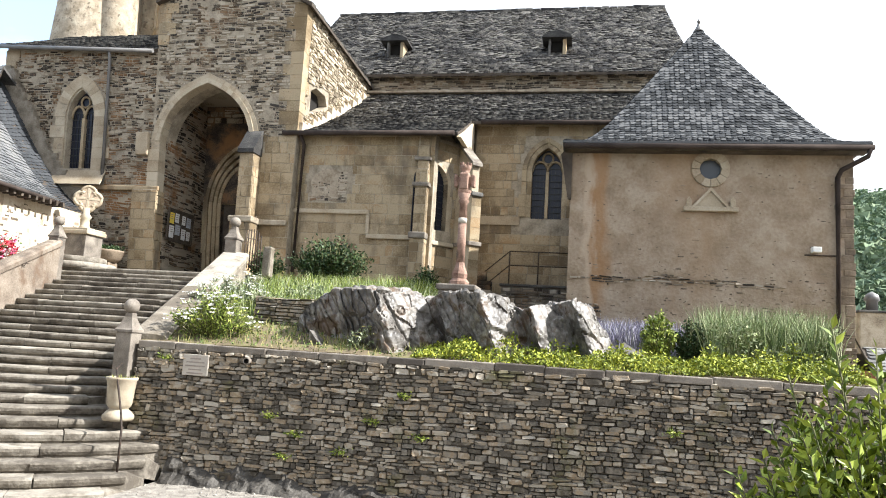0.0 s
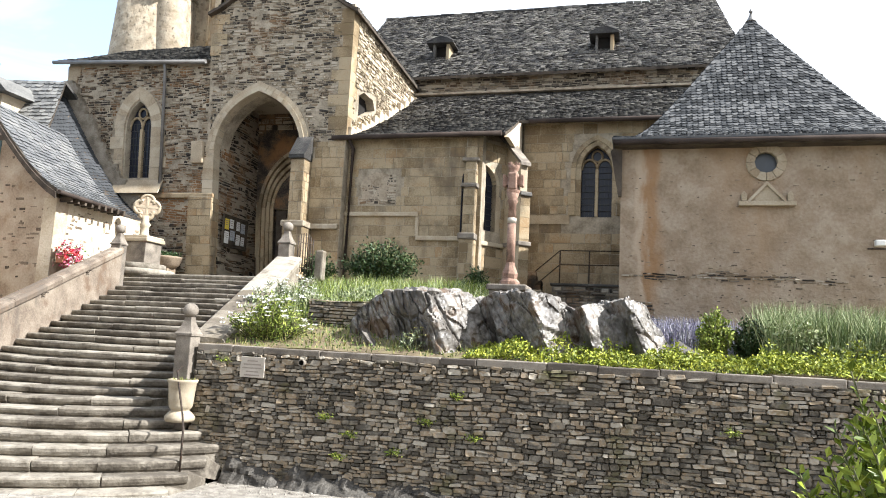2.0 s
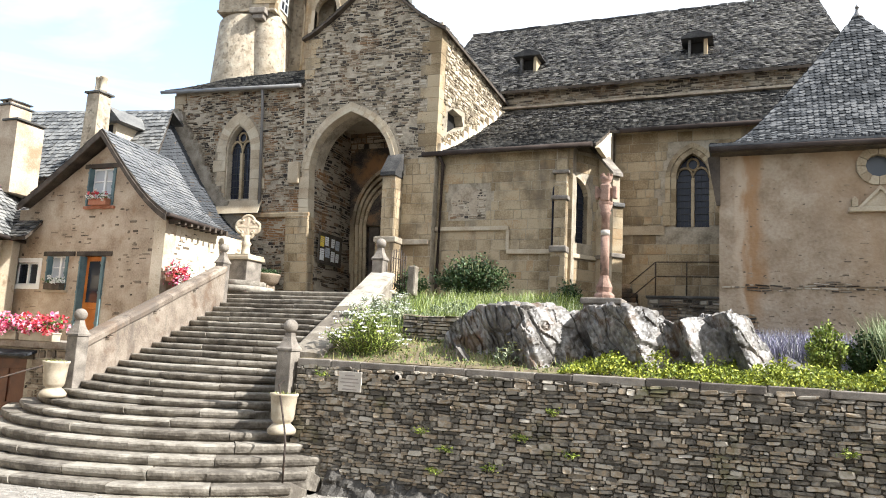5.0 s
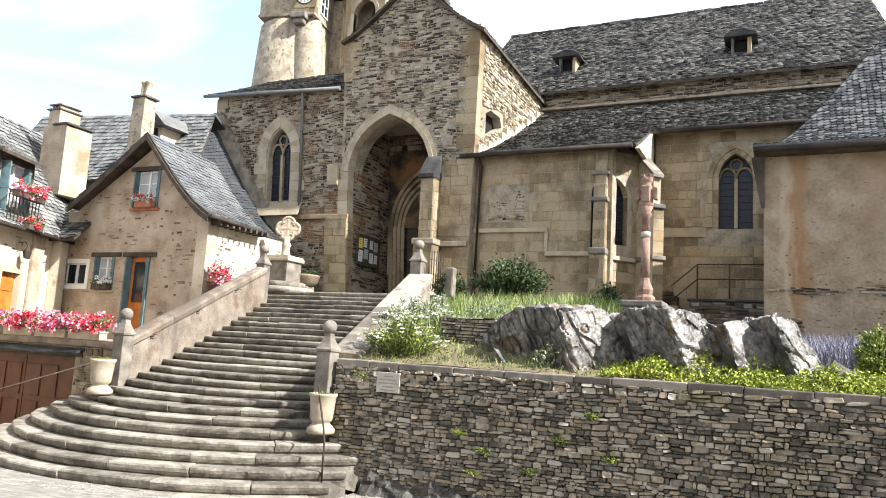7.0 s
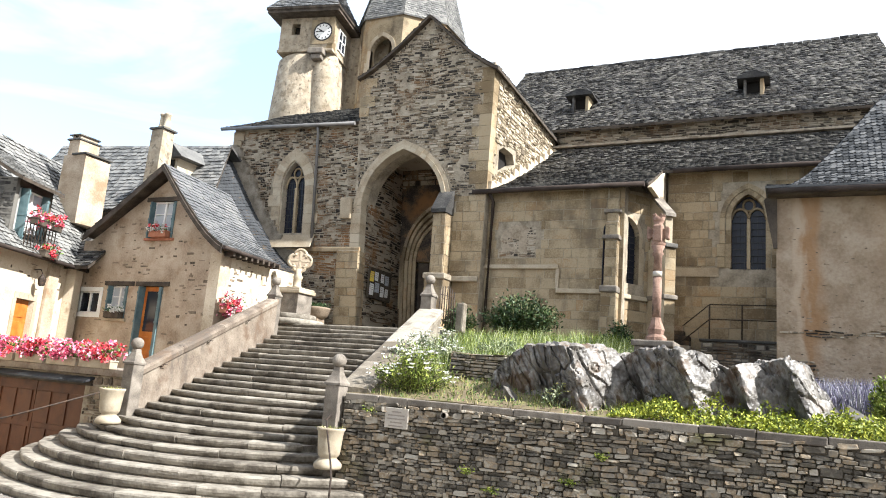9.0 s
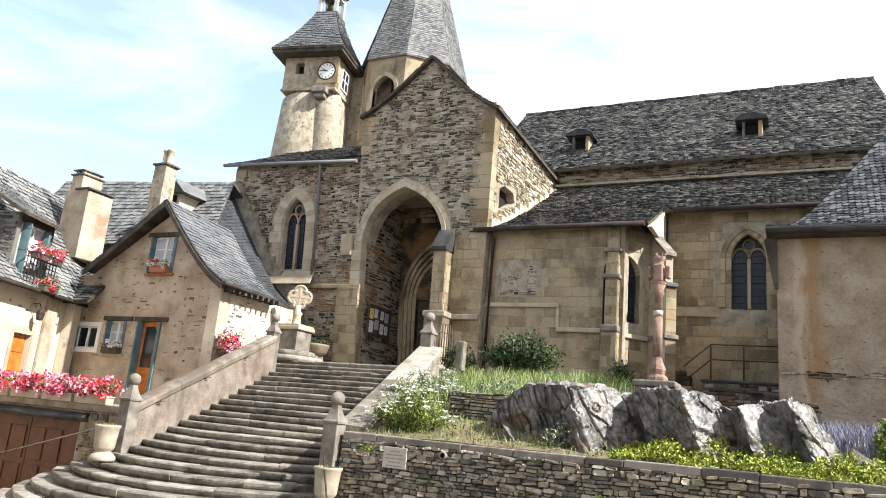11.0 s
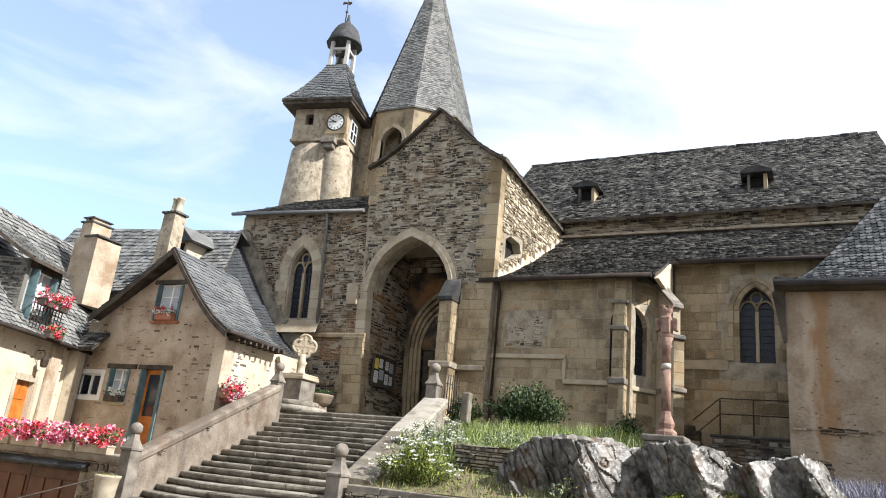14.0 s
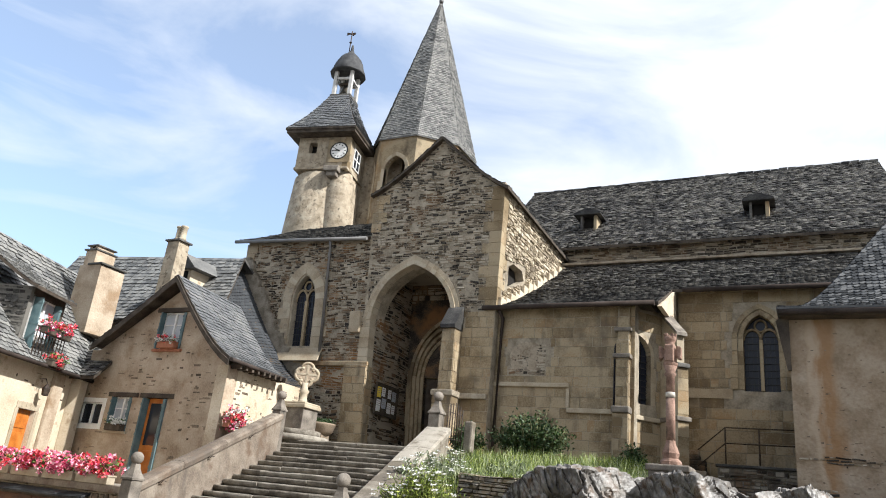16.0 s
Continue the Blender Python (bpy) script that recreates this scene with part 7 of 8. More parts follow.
def build_far_house():
    h = thing("lower_house", "low stone house with weathered slate roof down the slope", "house")
    part("wall", box_bm(9.3, 16, 27, 33, 0, 1.9), M_RUBBLE_RENDERED, h)
    s = quad_surf((9.0, 26.7, 1.85), (16, 26.7, 1.85), (16, 30, 4.0), (9.0, 30, 4.0), .05)
    roof_patch(s, h, M_SLATE_PALE, 7, 4, "roof_slope", w=.3, h=.22, thick=.03, seed=151)
    s = quad_surf((16, 33.3, 1.85), (9.0, 33.3, 1.85), (9.0, 30, 4.0), (16, 30, 4.0), .05)
    bm = bmesh.new(); deck(bm, s); part("roof_slope", bm, M_SLATE_PALE, h)
    part("gable_end", box_bm(9.2, 9.5, 27, 33, 0, 2.6), M_TERRA, h)
    ch = thing("chimney", "squat stone chimney with a round metal cowl", "chimney", (9.55, 29.6, 3.2))
    part("stack", box_bm(-.55, .55, -.45, .45, 0, 1.5, bevel=.03), M_RUBBLE_PALE, ch)
    part("cap_slab", box_bm(-.62, .62, -.52, .52, 1.5, 1.58, bevel=.02), M_SLATE, ch)
    bm = bmesh.new()
    lathe(bm, [(.2, 0), (.2, .35), (.27, .4), (.22, .6), (.02, .72)], (0, 0, 1.58), 14)
    part("cowl", bm, M_GREY_PIPE, ch)


build_terrace()
build_gable_house()
build_back_house()
build_left_house()
build_far_house()

# ---- crosses, boards, pots, rails ----
def build_calvary():
    c = thing("stone_calvary", "pale stone cross in a quatrefoil ring on a pedestal", "calvary", (-15.46, 19.25, LAND - .02))
    bm = bmesh.new()
    lathe(bm, [(1.0, 0), (1.0, .16), (.95, .18)], (0, 0, 0), 24)
    lathe(bm, [(.72, .16), (.72, .34), (.68, .36)], (0, 0, 0), 24)
    part("round_base", bm, M_STEP, c)
    bm = box_bm(-.38, .38, -.38, .38, .34, 1.02, bevel=.02)
    part("pedestal", bm, M_POST, c)
    bm = bmesh.new()
    box(bm, -.45, .45, -.45, .45, 1.02, 1.14, bevel=.03)
    box(bm, -.42, .42, -.42, .42, 1.14, 1.2, bevel=.02)
    part("pedestal_slab", bm, M_ASHLAR_PALE, c)
    bm = bmesh.new()
    lathe(bm, [(.2, 1.2), (.13, 1.3), (.12, 1.5), (.17, 1.58), (.1, 1.66), (.1, 1.85)], (0, 0, 0), 14)
    part("shaft", bm, M_ASHLAR_PALE, c)
    R = Matrix.Rotation(radians(28), 4, 'Z')
    bm = bmesh.new()
    zc = 2.12
    for k in range(4):
        a = math.pi / 2 * k
        tube(bm, [R @ Vector((.17 * math.cos(a) + .20 * math.cos(b), 0, zc + .17 * math.sin(a) + .20 * math.sin(b))) for b in np.linspace(a - 1.9, a + 1.9, 15)], .055, 8)
    part("quatrefoil_ring", bm, M_ASHLAR_PALE, c)
    bm = bmesh.new()
    box(bm, -.035, .035, -.04, .04, zc - .33, zc + .33, bevel=.01, m=R)
    box(bm, -.33, .33, -.04, .04, zc - .035, zc + .035, bevel=.01, m=R)
    part("cross_arms", bm, M_ASHLAR_PALE, c)
    bm = bmesh.new()
    outline = []
    for k in range(4):
        a = math.pi / 2 * k
        outline += [(.17 * math.cos(a) + .20 * math.cos(b), zc + .17 * math.sin(a) + .20 * math.sin(b)) for b in np.linspace(a - 1.3, a + 1.3, 9)]
    prism(bm, outline, .07, R @ Matrix.Translation((0, -.03, 0)))
    bmesh.ops.recalc_face_normals(bm, faces=bm.faces)
    part("disc", bm, M_RENDER_HOUSE, c)
    t = thing("stone_trough", "weathered stone basin of plants on a block foot", "planter", (-15.85, 20.98, LAND - .02))
    part("foot", box_bm(-.24, .24, -.24, .24, 0, .42, bevel=.04), M_RUBBLE_RENDERED, t)
    bm = bmesh.new()
    lathe(bm, [(.30, .42), (.42, .52), (.50, .74), (.52, .80), (.46, .80), (.42, .70)], (0, 0, 0), 10)
    part("basin", bm, M_RUBBLE_RENDERED, t)
    rng = random.Random(163)
    v, f = [], []
    for _ in range(500):
        a, r = rng.uniform(0, 6.28), .45 * math.sqrt(rng.random())
        leaves(rng, v, f, (r * math.cos(a), r * math.sin(a), .70 + .22 * rng.random()), (rng.gauss(0, 1), rng.gauss(0, 1), .8), rng.uniform(.06, .11), .025)
    raw("plant", v, f, M_GREEN_DARK, t)


def build_cross():
    c = thing("wayside_cross", "red sandstone column cross on a low plinth", "cross", (-3.36, 15.1, 3.2))
    bm = bmesh.new()
    box(bm, -.36, .36, -.36, .36, 0, .52, bevel=.03)
    box(bm, -.41, .41, -.41, .41, .52, .64, bevel=.03)
    part("plinth", bm, M_POST, c)
    bm = bmesh.new()
    lathe(bm, [(.21, .64), (.21, .72), (.15, .78), (.17, .88), (.10, 1.06), (.09, 1.14)], (0, 0, 0), 8)
    part("base_moulding", bm, M_RED_STONE, c)
    bm = bmesh.new()
    lathe(bm, [(.092, 1.12), (.088, 1.95)], (0, 0, 0), 12)
    part("shaft", bm, M_RED_STONE, c)
    bm = bmesh.new()
    lathe(bm, [(.094, 1.95), (.094, 2.06)], (0, 0, 0), 12)
    part("repair_band", bm, M_PLAQUE, c)
    bm = bmesh.new()
    lathe(bm, [(.086, 2.06), (.082, 2.36), (.12, 2.42), (.09, 2.47), (.14, 2.58), (.07, 2.6)], (0, 0, 0), 12)
    part("capital", bm, M_RED_STONE, c)
    bm = bmesh.new()
    lathe(bm, [(.08, 2.54), (.15, 2.62), (.12, 2.70), (.13, 2.80), (.11, 2.98), (.08, 3.06), (.11, 3.10), (.13, 3.18), (.09, 3.18)], (0, 0, 0), 10)
    for a_ in range(6):
        box(bm, .1 * math.cos(a_ * 1.047) - .025, .1 * math.cos(a_ * 1.047) + .025, .1 * math.sin(a_ * 1.047) - .025, .1 * math.sin(a_ * 1.047) + .025, 3.16, 3.25, bevel=.01)
    for sx_ in (-1, 1):
        x0, x1 = sorted((sx_ * .06, sx_ * .19))
        box(bm, x0, x1, -.07, .07, 2.76, 2.93, bevel=.02)
        x0, x1 = sorted((sx_ * .14, sx_ * .22))
        box(bm, x0, x1, -.09, .09, 2.72, 2.98, bevel=.03)
    box(bm, -.09, .09, -.16, .02, 2.66, 3.02, bevel=.04)
    for v in bm.verts:
        v.co += .016 * noise.noise_vector(v.co * 14)
    part("carved_head", bm, M_RED_STONE, c)


def pot(x, y, z, label, seed):
    p = thing("stone_urn", label, "planter", (x, y, z))
    bm = bmesh.new()
    lathe(bm, [(.24, 0), (.26, .04), (.255, .09), (.20, .15), (.155, .185), (.155, .205), (.19, .235), (.205, .28), (.225, .50), (.24, .66), (.262, .69), (.262, .73), (.22, .73), (.2, .62)], (0, 0, 0), 24)
    part("urn_body", bm, M_POT, p)
    rng = random.Random(seed)
    v, f = [], []
    for _ in range(220):
        a, r = rng.uniform(0, 6.28), .22 * math.sqrt(rng.random())
        leaves(rng, v, f, (r * math.cos(a), r * math.sin(a), .66), (rng.gauss(0, .6), rng.gauss(0, .6), 1), rng.uniform(.05, .13), .012)
    raw("dry_plant", v, f, M_GRASS, p)


def build_rails():
    r = thing("handrail", "thin rusted iron handrail at the stair foot", "handrail")
    bm = bmesh.new()
    tube(bm, [(-8.03, 11.08, .08), (-8.04, 11.08, .95), (-8.16, 11.2, 1.18), (-8.42, 11.42, 1.6), (-8.62, 11.62, 1.86), (-8.66, 11.8, 1.93)], .018)
    part("rail", bm, M_IRON, r)
    r = thing("handrail", "thin iron handrail running out from the terrace newel", "handrail")
    bm = bmesh.new()
    tube(bm, [(-14.2, 11.78, 2.05), (-15.4, 10.2, 1.32), (-16.6, 8.6, .68)], .018)
    part("rail", bm, M_IRON, r)
    for p in ((-14.22, 11.75, 1.2, 2.05), (-16.58, 8.65, 0.1, .70)):
        bm = bmesh.new()
        tube(bm, [(p[0], p[1], p[2]), (p[0], p[1], p[3])], .018)
        part("rail_post", bm, M_IRON, r)
    r = thing("iron_railing", "plain dark iron railing below the church window", "railing")
    for x in (-3.3, -2.35, -1.35):
        bm = bmesh.new()
        tube(bm, [(x, 24.3, 4.5), (x, 24.3, 5.82)], .022)
        part("rail_post", bm, M_IRON, r)
    for z in (5.35, 5.82):
        bm = bmesh.new()
        tube(bm, [(-3.3, 24.3, z), (-1.3, 24.3, z)], .018)
        part("rail", bm, M_IRON, r)
        bm = bmesh.new()
        tube(bm, [(-3.3, 24.3, z), (-4.05, 23.9, z - .75)], .018)
        part("rail", bm, M_IRON, r)
    st = part("platform", box_bm(-3.5, -1.24, 23.9, 24.79, 3.6, 4.66, bevel=.02), M_POST, None)
    tagged(st, "dark stone platform under the church window", "platform", kind="structure")
    pm, pw = side(-3.5, 23.9, -1.24, 23.9)
    masonry("rubble", pm, 0, pw, 3.6, 4.58, (.07, .2), (.15, .5), lambda u, v: True, M_RUBBLE, st, .05, .2, .02, 161, pieces=60)
    part("platform_edge", box_bm(-3.55, -1.24, 23.82, 24.79, 4.62, 4.70, bevel=.02), M_SLATE, st)
    sp_ = thing("stone_steps", "rough dark schist steps up to the platform", "steps")
    rng = random.Random(162)
    for i in range(9):
        z = 3.7 + i * .16
        part("step_stone", box_bm(-4.72 - .02, -3.62 - .06 * i + rng.uniform(-.08, .08), 23.75 + .1 * i, 24.78, z, z + .15, bevel=.03), single(M_RUBBLE), sp_)
    for q in (.12, .42, .72):
        br = thing("rail_bracket", "small rusted iron bracket on the parapet", "bracket", (-14.05 - .78 * q, 12.12 + 5.43 * q, 2.28 + 2.3 * q), group="parapet brackets")
        bm = bmesh.new()
        tube(bm, [(-.02, 0, 0), (.08, 0, 0), (.09, .02, .05), (.09, .12, .05)], .012, 6)
        part("hook", bm, M_IRON, br)
    # small iron gate at the stair head
    g = thing("iron_gate", "small rusted iron garden gate standing open", "gate", (-9.45, 17.6, 4.25))
    for i in range(7):
        bm = bmesh.new()
        y = i * .11
        tube(bm, [(.02 * i, y, 0), (.02 * i, y, .95 + .12 * math.sin(i / 6 * math.pi))], .016, 6)
        part("bar", bm, M_IRON, g)
    for z in (.12, .8):
        bm = bmesh.new()
        tube(bm, [(0, 0, z), (.12, .66, z)], .012, 6)
        part("crossbar", bm, M_IRON, g)
    bm = box_bm(-.12, .12, -.12, .12, 0, .82, bevel=.05)
    gp = part("gate_pier", bm, M_COPING, None)
    gp.location = (-9.15, 18.4, 4.1)
    tagged(gp, "short weathered stone gate pier", "pier")


def build_boards():
    b = thing("notice_board", "framed parish notice board with papers", "notice board", (-14.75, 23.1, 6.09))
    W, H = 1.5, 1.02
    m = Matrix(((0, 0, 1, .03), (1, 0, 0, 0), (0, 1, 0, 0), (0, 0, 0, 1)))
    part("backing", box_bm(-W / 2, W / 2, -H / 2, H / 2, 0, .03, m=m), M_WOOD_DARK, b)
    for q in ((-W / 2 - .05, W / 2 + .05, H / 2, H / 2 + .05), (-W / 2 - .05, W / 2 + .05, -H / 2 - .05, -H / 2), (-W / 2 - .05, -W / 2, -H / 2, H / 2), (W / 2, W / 2 + .05, -H / 2, H / 2)):
        part("board_frame", box_bm(*q, 0, .07, m=m, bevel=.01), M_WOOD_DARK, b)
    sheets = [(-.68, -.42, .05, .42, M_PAPER_YELLOW), (-.36, -.12, .12, .44, M_PAPER), (-.66, -.38, -.44, -.02, M_PAPER), (-.30, .0, -.3, .05, M_PAPER_GREY), (.08, .3, .1, .42, M_PAPER), (.38, .66, .05, .4, M_PAPER_GREY), (.1, .36, -.42, -.04, M_PAPER), (.44, .66, -.4, -.08, M_PAPER)]
    for u0, u1, v0, v1, mt in sheets:
        sh = part("paper_sheet", box_bm(u0, u1, v0, v1, .03, .036, m=m), mt, b)
        for k in range(3):
            z = v1 - .06 - .07 * k
            if z > v0 + .04:
                part("print_bar", box_bm(u0 + .03, u1 - .04, z - .018, z, .036, .038, m=m), M_INK, sh)
    p = thing("wall_plaque", "pale square plaque with faded lettering on the wall", "plaque", (-7.33, 11.945, 2.0))
    part("plate", box_bm(-.235, .235, -.03, .02, -.18, .18, bevel=.008), M_PLAQUE, p)
    for k, w in enumerate((.10, .17, .19, .12, .15)):
        part("text_bar", box_bm(-w, w, -.034, -.03, .12 - .062 * k - .022, .12 - .062 * k), M_INK, p)


def build_wall_details():
    p = thing("drain_pipe", "dark round drain hole in the garden wall", "drain", (-6.38, 11.88, 2.13))
    bm = bmesh.new()
    lathe(bm, [(.045, 0), (.062, 0), (.062, .16), (.045, .16)], (0, 0, 0), 14, close=False)
    bmesh.ops.transform(bm, matrix=Matrix.Rotation(radians(-90), 4, 'X'), verts=bm.verts)
    part("pipe", bm, M_POST, p)
    part("bore", box_bm(-.045, .045, .06, .14, -.045, .045), M_DARK, p)
    rng = random.Random(165)
    for x, z in ((-5.9, 1.25), (-5.4, 1.0), (-4.6, .78), (-4.1, 1.3), (-3.3, 1.1), (-7.9, 2.1), (-5.6, .62), (-3.6, 1.75), (.6, 1.5)):
        t = thing("wall_fern", "small green weed rooted in the wall joints", "weed", (x, 11.95, z), group="weeds in the wall")
        v, f = [], []
        for _ in range(70):
            leaves(rng, v, f, (rng.gauss(0, .07), -.03 + rng.gauss(0, .015), rng.gauss(0, .025)), (rng.gauss(0, 1), -.6, rng.gauss(.1, .6)), rng.uniform(.03, .07), .012)
        raw("leaves", v, f, M_GREEN_YELLOW_DEEP, t)["kind"] = "stuff"


build_calvary()
build_cross()
pot(-8.56, 11.72, .99, "cast stone urn with dry plants by the newel", 161)
pot(-13.86, 11.3, 1.30, "cast stone urn with dry plants by the terrace wall", 162)
build_rails()
build_boards()


# ---- rock outcrop ----
def build_rocks():
    ro = thing("rock_outcrop", "jagged grey schist outcrop with pale sunlit faces", "rock")
    rng = random.Random(171)
    knots = [(-6.2, 2.85), (-5.95, 3.2), (-5.4, 3.5), (-4.6, 3.52), (-3.9, 3.5), (-3.62, 3.44), (-3.3, 3.56), (-2.7, 3.54), (-2.1, 3.44), (-1.85, 3.32), (-1.45, 3.44), (-.95, 3.5), (-.66, 3.40), (-.45, 3.05), (-.25, 2.72), (-.05, 2.4)]
    bulge = [(-6.3, -.05), (-5.9, .12), (-5.2, .40), (-4.28, .92), (-4.2, .88), (-3.52, -.02), (-3.40, .02), (-3.28, .22), (-2.95, .34), (-2.42, .74), (-2.34, .70), (-1.86, .12), (-1.80, .16), (-1.64, .60), (-1.58, .58), (-1.16, .04), (-1.08, .08), (-.80, .52), (-.72, .48), (-.3, -.2), (.2, -.35)]
    def along(line, x):
        for (x0, z0), (x1, z1) in zip(line, line[1:]):
            if x <= x1:
                return z0 + (z1 - z0) * max(0, (x - x0) / (x1 - x0))
        return line[-1][1]
    grain = Matrix.Rotation(radians(32), 3, 'Y') @ Matrix.Rotation(radians(20), 3, 'Z')
    def relief(p):
        q = grain @ p
        dist, cells = noise.voronoi((q.x * 3.0 + .4 * noise.noise(p * 3), q.y * 1.3, q.z * .95))
        facet = noise.noise(cells[0] * 7.3)
        crack = max(0.0, .10 - (dist[1] - dist[0]))
        dist2, cells2 = noise.voronoi((q.x * 8.5, q.y * 3.6, q.z * 2.6))
        facet2 = noise.noise(cells2[0] * 5.1)
        flake = 1 - abs(noise.noise((q.x * 10.5 + 3, q.y * 3.2, q.z * 1.5))) * 2
        chips = noise.noise(p * 2.2) + .5 * noise.noise(p * 6) + .3 * noise.noise(p * 15)
        return .13 * facet + .06 * facet2 - .7 * crack + .022 * flake + .05 * chips
    def mass(x0, x1, nx):
        bm = bmesh.new()
        rows = []
        nt = 84
        for i in range(nx + 1):
            x = x0 + (x1 - x0) * i / nx
            top, row = along(knots, x), []
            for k in range(nt + 1):
                t = k / nt
                lean = .42 * (2.25 + (top - 2.25) * min(1, t / .62) - 3.0)
                out_ = along(bulge, x + lean)
                if t < .62:
                    q = t / .62
                    p = Vector((x, 13.42 - out_ * (1 - .10 * q) + .10 * q * q, 2.2 + (top - 2.2) * q))
                    nrm = Vector((.25, -.85, .3))
                else:
                    q = (t - .62) / .38
                    p = Vector((x, 13.52 - .90 * out_ + (1.1 + .90 * out_) * q, top + .05 * math.sin(q * 3.1) - .16 * q * q))
                    nrm = Vector((.1, -.15, .95))
                row.append(bm.verts.new(p + nrm * relief(p)))
            rows.append(row)
        for a_, b_ in zip(rows, rows[1:]):
            for k in range(nt):
                bm.faces.new((a_[k], b_[k], b_[k + 1], a_[k + 1]))
        bmesh.ops.recalc_face_normals(bm, faces=bm.faces)
        part("boulder", bm, M_ROCK, ro)
    mass(-6.2, -.02, 370)
    for x, y, w, h in ((.28, 13.75, .95, .52), (-5.45, 12.75, .34, .34)):
        bm = bmesh.new()
        for _ in range(20):
            u, v, q = rng.uniform(-.62, .62), rng.uniform(-.5, .5), rng.random()
            bm.verts.new((w * u * (1 - .3 * q), w * .7 * v, q * h * (1 - .8 * (u + .6))  if u > 0 else q * h))
        r = bmesh.ops.convex_hull(bm, input=bm.verts)
        bmesh.ops.delete(bm, geom=[g for g in r["geom_interior"] if isinstance(g, bmesh.types.BMVert)], context='VERTS')
        bmesh.ops.transform(bm, matrix=Matrix.Translation((x, y, garden_z(x, y) - .08)), verts=bm.verts)
        part("boulder", bm, M_ROCK, ro)
    gw = thing("low_garden_wall", "short low dry-stone wall in the flower bed", "wall")
    m, L = side(-7.4, 14.2, -6.0, 14.1)
    part("wall_core", box_bm(0, L, 2.5, 3.32, -.35, 0, m=m), M_JOINT, gw)
    masonry("wall_stones", m, 0, L, 2.5, 3.36, (.06, .14), (.12, .35), lambda u, v: True, M_SCHIST, gw, .05, .14, .012, 172)
    # bedrock at the wall's foot
    bm = bmesh.new()
    n = 150
    rows = []
    for i in range(n + 1):
        x = -7.7 + 9.5 * i / n
        hh = .42 + .2 * noise.noise((x * 1.1, 0, 9)) + .08 * noise.noise((x * 4, 0, 3)) - .0035 * i
        row = []
        for k in range(13):
            t = k / 12
            row.append(bm.verts.new((x, 12.0 - .40 * (1 - t) ** 1.4 + .12 * noise.noise((x * 2.5, t * 2, 5)) + .07 * noise.noise((x * 8, t * 5, 5)), -.1 + t * (hh + .12) + .05 * noise.noise((x * 4, t * 4, 2)))))
        rows.append(row)
    for a, b in zip(rows, rows[1:]):
        for k in range(12):
            bm.faces.new((a[k], b[k], b[k + 1], a[k + 1]))
    tagged(part("bedrock_ledge", bm, M_BEDROCK), "dark bedrock ledge showing under the wall", "rock", kind="structure")


build_rocks()


# ---- plants ----
def shrub(name, at, size, n, mat, label, leaf=(.05, .025), seed=0, flower=None, nf=0, upright=.3, fsize=.04, category="shrub"):
    """Twigs from the root with leaves along them."""
    th = thing(name, label, category, at)
    rng = random.Random(seed)
    bm = bmesh.new()
    v, f, tips = [], [], []
    twigs = max(8, n // 40)
    for _ in range(twigs):
        a, r = rng.uniform(0, 6.28), math.sqrt(rng.random())
        tip = Vector((size[0] * r * math.cos(a), size[1] * r * math.sin(a), size[2] * (1 - .55 * r * r) * rng.uniform(.7, 1.08)))
        root = Vector((tip.x * .25, tip.y * .25, -.05))
        mid = root.lerp(tip, .5) + Vector((rng.gauss(0, .05), rng.gauss(0, .05), .05))
        tube(bm, [root, mid, tip], .006 + .004 * size[2], 4)
        tips.append(tip)
        for _ in range(n // twigs):
            t = rng.random() ** .6
            p = root.lerp(mid, t * 2) if t < .5 else mid.lerp(tip, t * 2 - 1)
            p = p + Vector((rng.gauss(0, 1), rng.gauss(0, 1), rng.gauss(0, .7))) * .09 * size[0]
            d = Vector((rng.gauss(0, 1), rng.gauss(0, 1), rng.gauss(upright, .7)))
            leaves(rng, v, f, p, d, leaf[0] * rng.uniform(.6, 1.3), leaf[1] * rng.uniform(.7, 1.2))
    part("stem_frame", bm, M_STEM, th)
    raw("leaves", v, f, mat, th)["kind"] = "stuff"
    if flower:
        v, f = [], []
        for _ in range(nf):
            c = rng.choice(tips) + Vector((rng.gauss(0, .10), rng.gauss(0, .10), rng.uniform(-.03, .06)))
            for k in range(7):
                a = 6.28 * k / 7
                leaves(rng, v, f, c, (math.cos(a), math.sin(a), .25), fsize, fsize * .3, .05)
        raw("flowers", v, f, flower, th)["kind"] = "stuff"
    return th


def meadow(name, label, x0, x1, y0, y1, n, mat, hh, lean=.35, seed=0, where=lambda x, y: True, wd=.008, category="grass"):
    """Blades or stalks over a stretch of the bed, as one sward."""
    rng = random.Random(seed)
    v, f = [], []
    for _ in range(n):
        x, y = rng.uniform(x0, x1), rng.uniform(y0, y1)
        if not where(x, y):
            continue
        z, h = garden_z(x, y), rng.uniform(*hh)
        d = Vector((rng.gauss(0, lean), rng.gauss(0, lean), 1)).normalized()
        s = Vector((rng.gauss(0, 1), rng.gauss(0, 1), 0)).normalized() * wd
        p = Vector((x, y, z))
        o = len(v)
        bend = Vector((rng.gauss(0, .15), rng.gauss(0, .15), 0)) * h
        v += [p - s, p + s, p + d * h * .6 + s * .7, p + d * h * .6 - s * .7, p + d * h + bend]
        f += [(o, o + 1, o + 2, o + 3), (o + 3, o + 2, o + 4)]
    tagged(raw(name, v, f, mat), label, category, kind="stuff")


